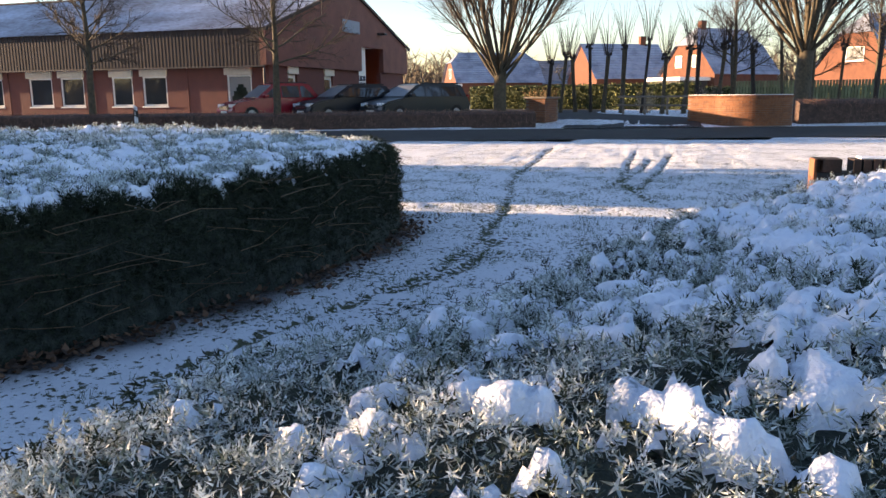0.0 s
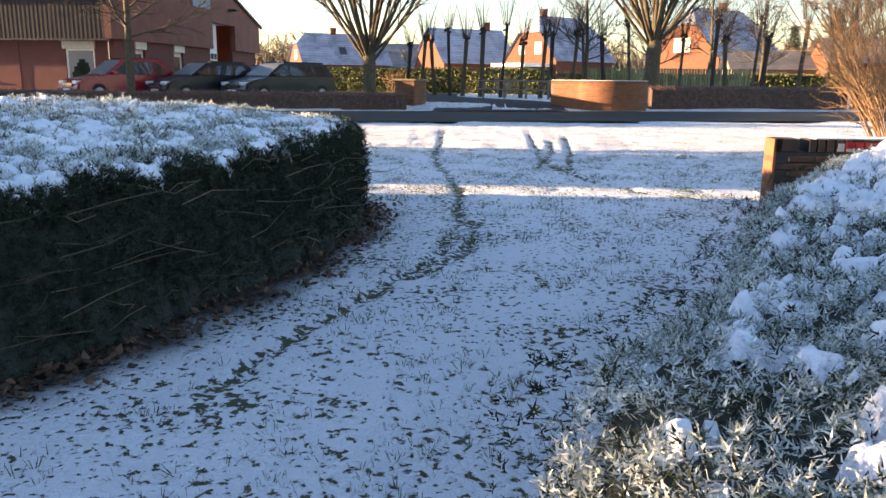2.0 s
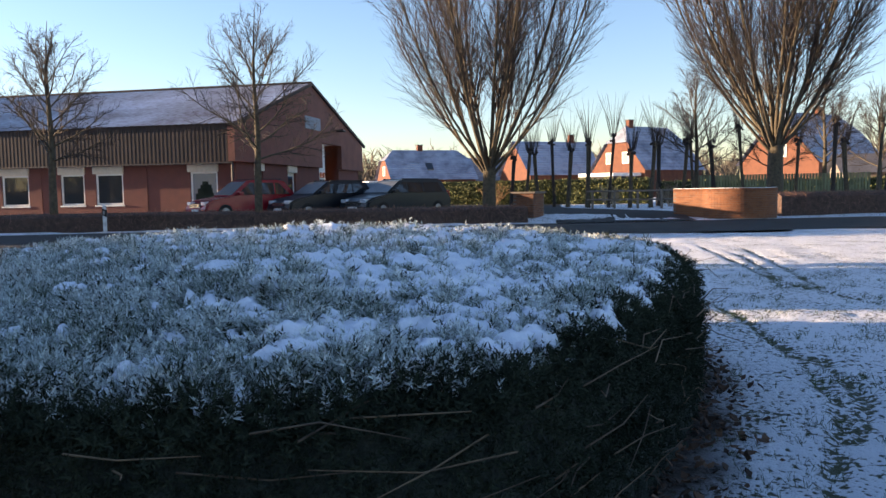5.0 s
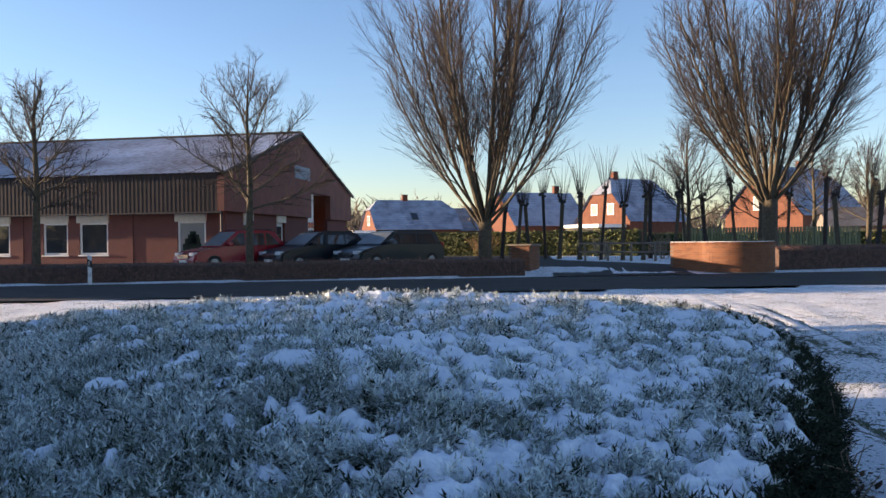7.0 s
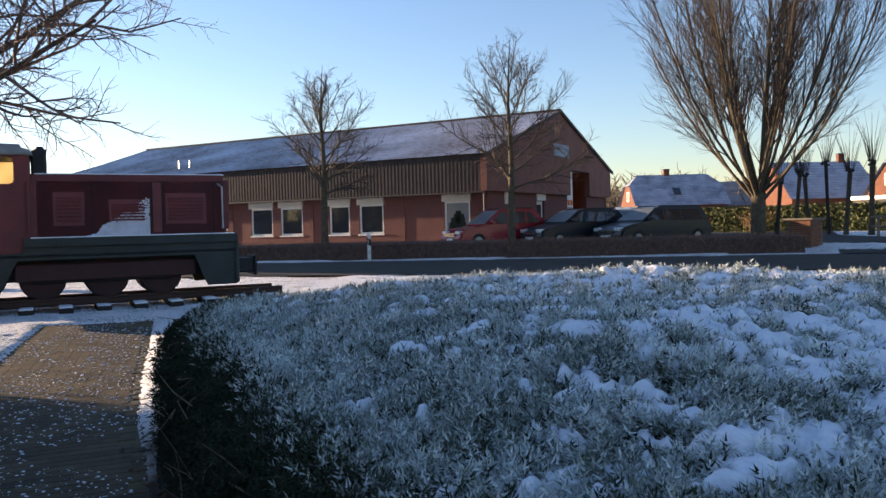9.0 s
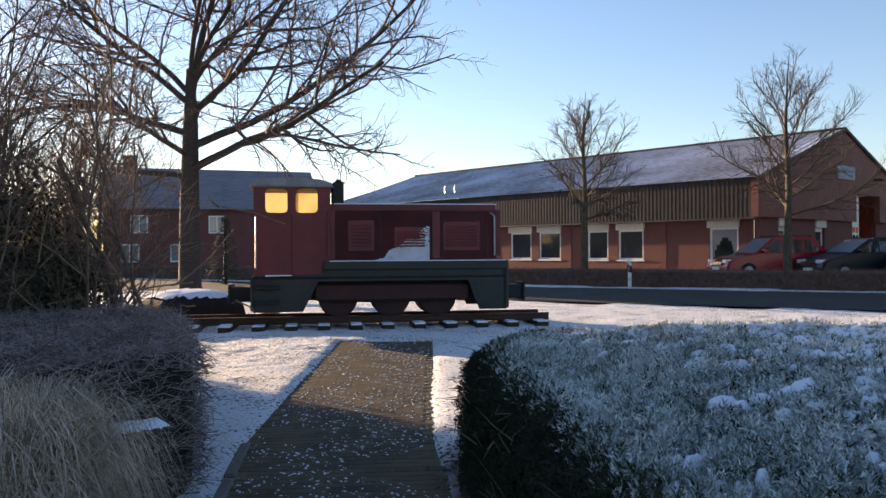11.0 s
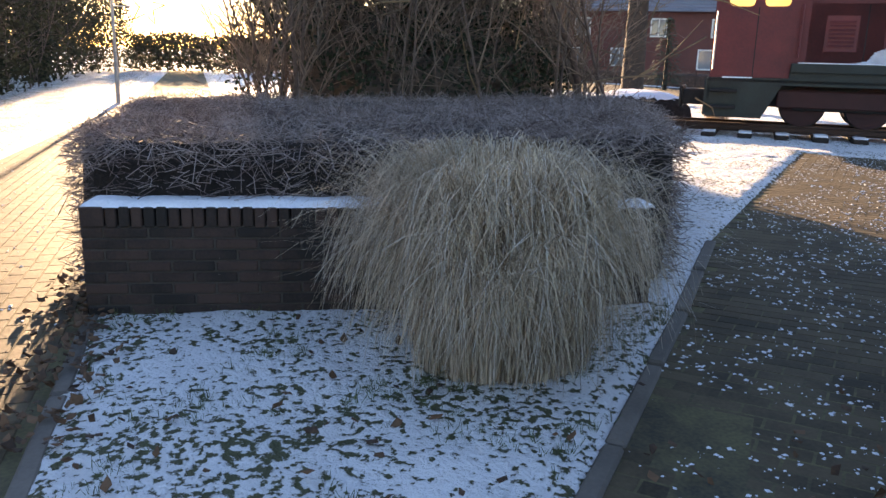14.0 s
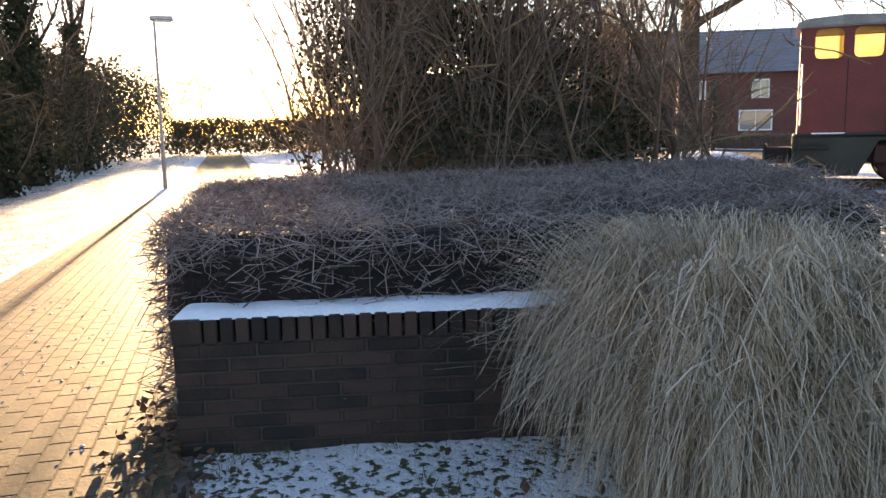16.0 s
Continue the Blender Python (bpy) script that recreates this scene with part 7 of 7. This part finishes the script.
M_GREENHEDGE = material("green_hedge_core", (0.05, 0.06, 0.02), 0.95, second=(0.02, 0.028, 0.012), scale=5, bump=1.0, depth=0.06)
M_GREENLEAF = material("yellow_green_leaf", (0.17, 0.17, 0.05), 0.8, second=(0.07, 0.085, 0.03), bump=0, island=0.6)
leafy_hedge(-13.0, 62.5, 3.5, 56.0, 1.75, 1.0, 401, "clipped yellow-green garden hedge across the car park")
leafy_hedge(4.0, 57.0, 30, 52.5, 1.5, 1.0, 402, "clipped garden hedge behind the board fence")
bare_shrub(-7.3, 58.0, 1.5, 1.1, 403, M_ORANGETWIG, "small rusty-brown garden shrub", 16)
bare_shrub(0.2, 47.0, 1.3, 0.9, 404, M_GRASSDRY, "pale dry garden shrub by the fence", 18)
bare_shrub(3.4, 46.4, 1.3, 0.8, 405, M_GRASSDRY, "pale dry garden shrub by the fence", 18)


def far_woods():
    """Bare woods along the horizon, all round."""
    rng = np.random.default_rng(501)
    t = thing("distant_woods", Matrix.Identity(4), "hazy band of bare woods along the horizon", "woods", kind="stuff")
    polys = []
    for k in range(440):
        a = radians(rng.uniform(-150, 150) if k < 330 else rng.uniform(62, 112))
        r = rng.uniform(150, 230) if k < 330 else rng.uniform(118, 150)
        x, y = math.cos(a) * r, math.sin(a) * r + 20
        h = rng.uniform(5, 10)
        for j in range(8):
            b = np.array([x, y, 0.4])
            d = np.array([rng.normal(0, 0.28), rng.normal(0, 0.28), 1])
            e = b + d * h * rng.uniform(0.7, 1.0)
            m = (b + e) / 2 + rng.normal(0, 0.4, 3)
            polys.append(([b, m, e], [0.22, 0.16, 0.05]))
            for q in range(4):
                f = rng.uniform(0.4, 0.95)
                s = b + (e - b) * f
                g = s + np.array([rng.normal(0, 1.2), rng.normal(0, 1.2), rng.uniform(0.6, 2.2)])
                polys.append(([s, (s + g) / 2 + rng.normal(0, 0.15, 3), g], [0.09, 0.06, 0.03]))
    part("bare_trees", tubes("bare_trees", polys, 3, M_WOODFAR), None, t)


far_woods()


# ---- small planting and litter ----
def snow_shrub(x, y, wide, tall, seed):
    rng = np.random.default_rng(seed)
    t = thing("low_shrub", pose(x, y, high(x, y)), "low clipped shrub capped with snow beside the track", "shrub")
    gx = np.linspace(-1, 1, 26)
    xx, yy = np.meshgrid(gx, gx)
    r = np.hypot(xx, yy)
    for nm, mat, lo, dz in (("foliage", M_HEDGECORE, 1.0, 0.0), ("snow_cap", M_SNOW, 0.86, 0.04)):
        z = tall * np.sqrt(np.clip(1 - (r / 1.0) ** 3, 0, 1)) + 0.06 * (fractal(xx * 3, yy * 3, 3, seed) - 0.5) + dz
        i = np.arange(xx.size).reshape(xx.shape)
        q = np.stack([i[:-1, :-1], i[:-1, 1:], i[1:, 1:], i[1:, :-1]], -1).reshape(-1, 4)
        if nm == "snow_cap":
            q = q[(r.ravel()[q] < lo - 0.1 * fractal(xx * 4, yy * 4, 2, seed).ravel()[q]).all(axis=1)]
        else:
            z = np.where(r > 0.92, -0.25, z)
        part(nm, mesh_np(nm, np.stack([xx * wide, yy * wide * 0.7, z], -1).reshape(-1, 3), q, mat, smooth=True), None, t)


snow_shrub(-19.6, 10.3, 1.5, 0.55, 601)
grass_tussock(-18.6, 11.6, 0.42, 0.5, 72, 900)


def leaf_litter():
    """Fallen leaves along the beds and paths."""
    rng = np.random.default_rng(611)
    pts = []
    p = np.array(BED_A)
    for k in range(2600):
        i = rng.integers(0, len(p))
        f = rng.uniform()
        c = p[i] * (1 - f) + p[(i + 1) % len(p)] * f
        d = c - p.mean(axis=0)
        d /= np.linalg.norm(d)
        c = c + d * abs(rng.normal(0.02, 0.16))
        if c[0] > -4.2 or rng.uniform() < 0.2:
            pts.append(c)
    for k in range(420):
        pts.append(np.array([rng.uniform(-9.6, -7.2), 0.78 + abs(rng.normal(0, 0.12)) * rng.choice([-1, 1])]))
    for k in range(160):
        pts.append(np.array([-6.0, 4.0]) + rng.normal(0, 0.35, 2))
    for k in range(120):
        pts.append(np.array([rng.uniform(-8.5, -5.5), rng.uniform(0.9, 3.4)]))
    pts = np.array(pts)
    at = np.concatenate([pts, (level(pts[:, 0], pts[:, 1]) + 0.03 + rng.uniform(0, 0.02, len(pts)))[:, None]], axis=1)
    v = np.array([(0, 0, 0), (0.022, 0.02, 0.01), (0.012, 0.05, 0.004), (0, 0.068, 0.012), (-0.014, 0.048, 0.0), (-0.022, 0.02, 0.008)])
    t = thing("fallen_leaves", Matrix.Identity(4), "brown curled leaves lying along the bed edge", "leaves", kind="stuff")
    tagged(part("leaves", scatter("leaves", v, [[0, 1, 2, 3, 4, 5]], at, turns_of(rng, len(at), 0.9), rng.uniform(0.4, 1.0, len(at)), M_LITTER), None, t), kind="stuff")


leaf_litter()


def lawn_tufts():
    """Grass blades that stick out of the snow."""
    rng = np.random.default_rng(621)
    n = 16000
    x, y = rng.uniform(-4.0, 3.0, n), rng.uniform(2.0, 14.0, n)
    x2, y2 = rng.uniform(-8.7, -4.6, 5000), rng.uniform(0.9, 4.0, 5000)
    x, y = np.concatenate([x, x2]), np.concatenate([y, y2])
    ok = (fractal(x, y, 3.5, 77) > 0.54) & (inside(BED_A, x, y) < 0) & (inside(BED_B, x, y) < 0) & (inside(SIDE_PATH, x, y) < -0.03) & (inside(MAIN_PATH, x, y) < -0.03)
    x, y = x[ok], y[ok]
    at = np.stack([x, y, level(x, y) + 0.005], -1)
    v, f = [], []
    for k in range(4):
        a = k * 1.9
        d = np.array([math.cos(a), math.sin(a), 0])
        s = np.array([-d[1], d[0], 0]) * 0.0022
        b = d * 0.006
        i = len(v)
        v += [b - s, b + s, b + d * 0.018 + np.array([0, 0, 0.035]), b + d * 0.016 + np.array([0, 0, 0.035])]
        f.append([i, i + 1, i + 2, i + 3])
    t = thing("grass_tufts", Matrix.Identity(4), "short grass blades poking through the snow", "grass", kind="stuff")
    tagged(part("blades", scatter("blades", v, f, at, turns_of(rng, len(at), 0.7), rng.uniform(0.7, 1.5, len(at)), M_GRASS), None, t), kind="stuff")


lawn_tufts()


# ---- paving ----
def paving(name, poly, dx, label, near, count, axis, crumbs):
    """A path of paving bricks laid in rows on a bed; the nearest are pieces of their own."""
    rng = np.random.default_rng(len(poly))
    t = thing(name, Matrix.Identity(4), label, "path", kind="structure")
    p = np.array(poly)
    c, s = math.cos(axis), math.sin(axis)
    u, w = p[:, 0] * c + p[:, 1] * s, -p[:, 0] * s + p[:, 1] * c
    lx, ly = 0.2, 0.1
    uu, ww = np.arange(max(u.min(), dx[0]), min(u.max(), dx[1]), lx), np.arange(w.min(), w.max(), ly)
    a, b = np.meshgrid(uu, ww)
    a = a + np.where(np.arange(len(ww)) % 2, lx / 2, 0)[:, None]
    x, y = (a * c - b * s).ravel(), (a * s + b * c).ravel()
    ok = inside(poly, x, y) > 0.03
    x, y = x[ok], y[ok]
    z = level(x, y) - 0.035 + 0 * x
    gx, gy = (level(x + 0.15, y) - level(x - 0.15, y)) / 0.3, (level(x, y + 0.15) - level(x, y - 0.15)) / 0.3
    order = np.argsort(np.hypot(x - near[0], y - near[1]))
    me = one_mesh(lx - 0.008, ly - 0.008, 0.06, M_PAVER, 0.003)
    for k in order[:count]:
        br = part("paving_brick", me, None, t)
        br.location, br.rotation_euler = (x[k], y[k], z[k]), (gy[k] * c - gx[k] * s, -gx[k] * c - gy[k] * s, axis)
    rest = order[count:]
    q = np.array(BRICK_BOX) * np.array([lx - 0.008, ly - 0.008, 0.06])
    turn = np.repeat(np.array([[c, -s, 0], [s, c, 0], [0, 0, 1]])[None], len(x), 0)
    turn[:, 2, 0], turn[:, 2, 1] = gx * c + gy * s, -gx * s + gy * c
    tagged(part("far_paving", scatter("far_paving", q, BOX_FACES, np.stack([x, y, z], -1)[rest], turn[rest], np.ones(len(rest)), M_PAVER), None, t), kind="stuff")
    bm = bmesh.new()
    vs = [bm.verts.new((q0, q1, high(q0, q1) - 0.009)) for q0, q1 in poly]
    for k in range(len(vs) // 2 - 1):
        bm.faces.new((vs[k], vs[k + 1], vs[-2 - k], vs[-1 - k]))
    part("joint_sand", bm, M_JOINT, t)
    # snow lying in joints and crumbs of snow on the bricks
    n = crumbs
    k = rng.integers(0, len(x), n)
    cx, cy = x[k] + rng.uniform(-0.1, 0.1, n), y[k] + rng.uniform(-0.05, 0.05, n)
    kk = fractal(cx, cy, 1.6, 13) > 0.42
    cx, cy = cx[kk], cy[kk]
    at = np.stack([cx, cy, level(cx, cy) - 0.004 + 0 * cx], -1)
    v = np.array([(-0.5, -0.3, 0), (0.1, -0.5, 0), (0.55, 0.1, 0), (-0.1, 0.45, 0), (0, 0, 0.25)]) * 0.016
    f = [[0, 1, 4], [1, 2, 4], [2, 3, 4], [3, 0, 4]]
    tagged(part("snow_crumbs", scatter("snow_crumbs", v, f, at, turns_of(rng, len(at), 0.2), rng.uniform(0.3, 1.0, len(at)) ** 2 * 1.8, M_SNOW), None, t, "scattered crumbs of snow"), kind="stuff")


M_JOINT = material("joint_sand", (0.17, 0.15, 0.07), 0.95, second=(0.05, 0.045, 0.035), scale=4, fine=60)
paving("side_path", SIDE_PATH, (-99, 99), "brown paving-brick path leading to the locomotive", (-6.2, 2.9), 300, radians(44), 6000)
paving("main_path", MAIN_PATH, (-30, 4), "brown paving-brick footpath with frost and leaves", (-8.5, -0.2), 300, 0.0, 2200)


def kerb(line, label):
    t = thing("path_kerb", Matrix.Identity(4), label, "kerb", kind="structure")
    me = one_mesh(0.98, 0.08, 0.2, M_KERB, 0.012)
    for (x0, y0), (x1, y1) in zip(line, line[1:]):
        d = math.hypot(x1 - x0, y1 - y0)
        n = max(1, round(d))
        for k in range(n):
            f = (k + 0.5) / n
            x, y = x0 + (x1 - x0) * f, y0 + (y1 - y0) * f
            b = part("kerbstone", me, None, t)
            b.scale.x = d / n
            b.location, b.rotation_euler = (x, y, high(x, y) - 0.085), (0, 0, math.atan2(y1 - y0, x1 - x0))


kerb([(-4.55, 0.9), (-6.78, 2.84), (-8.06, 3.95), (-9.44, 5.1)], "grey concrete edging along the side path")
kerb([(-4.6, 0.83), (-8.75, 0.83)], "grey concrete edging along the footpath")
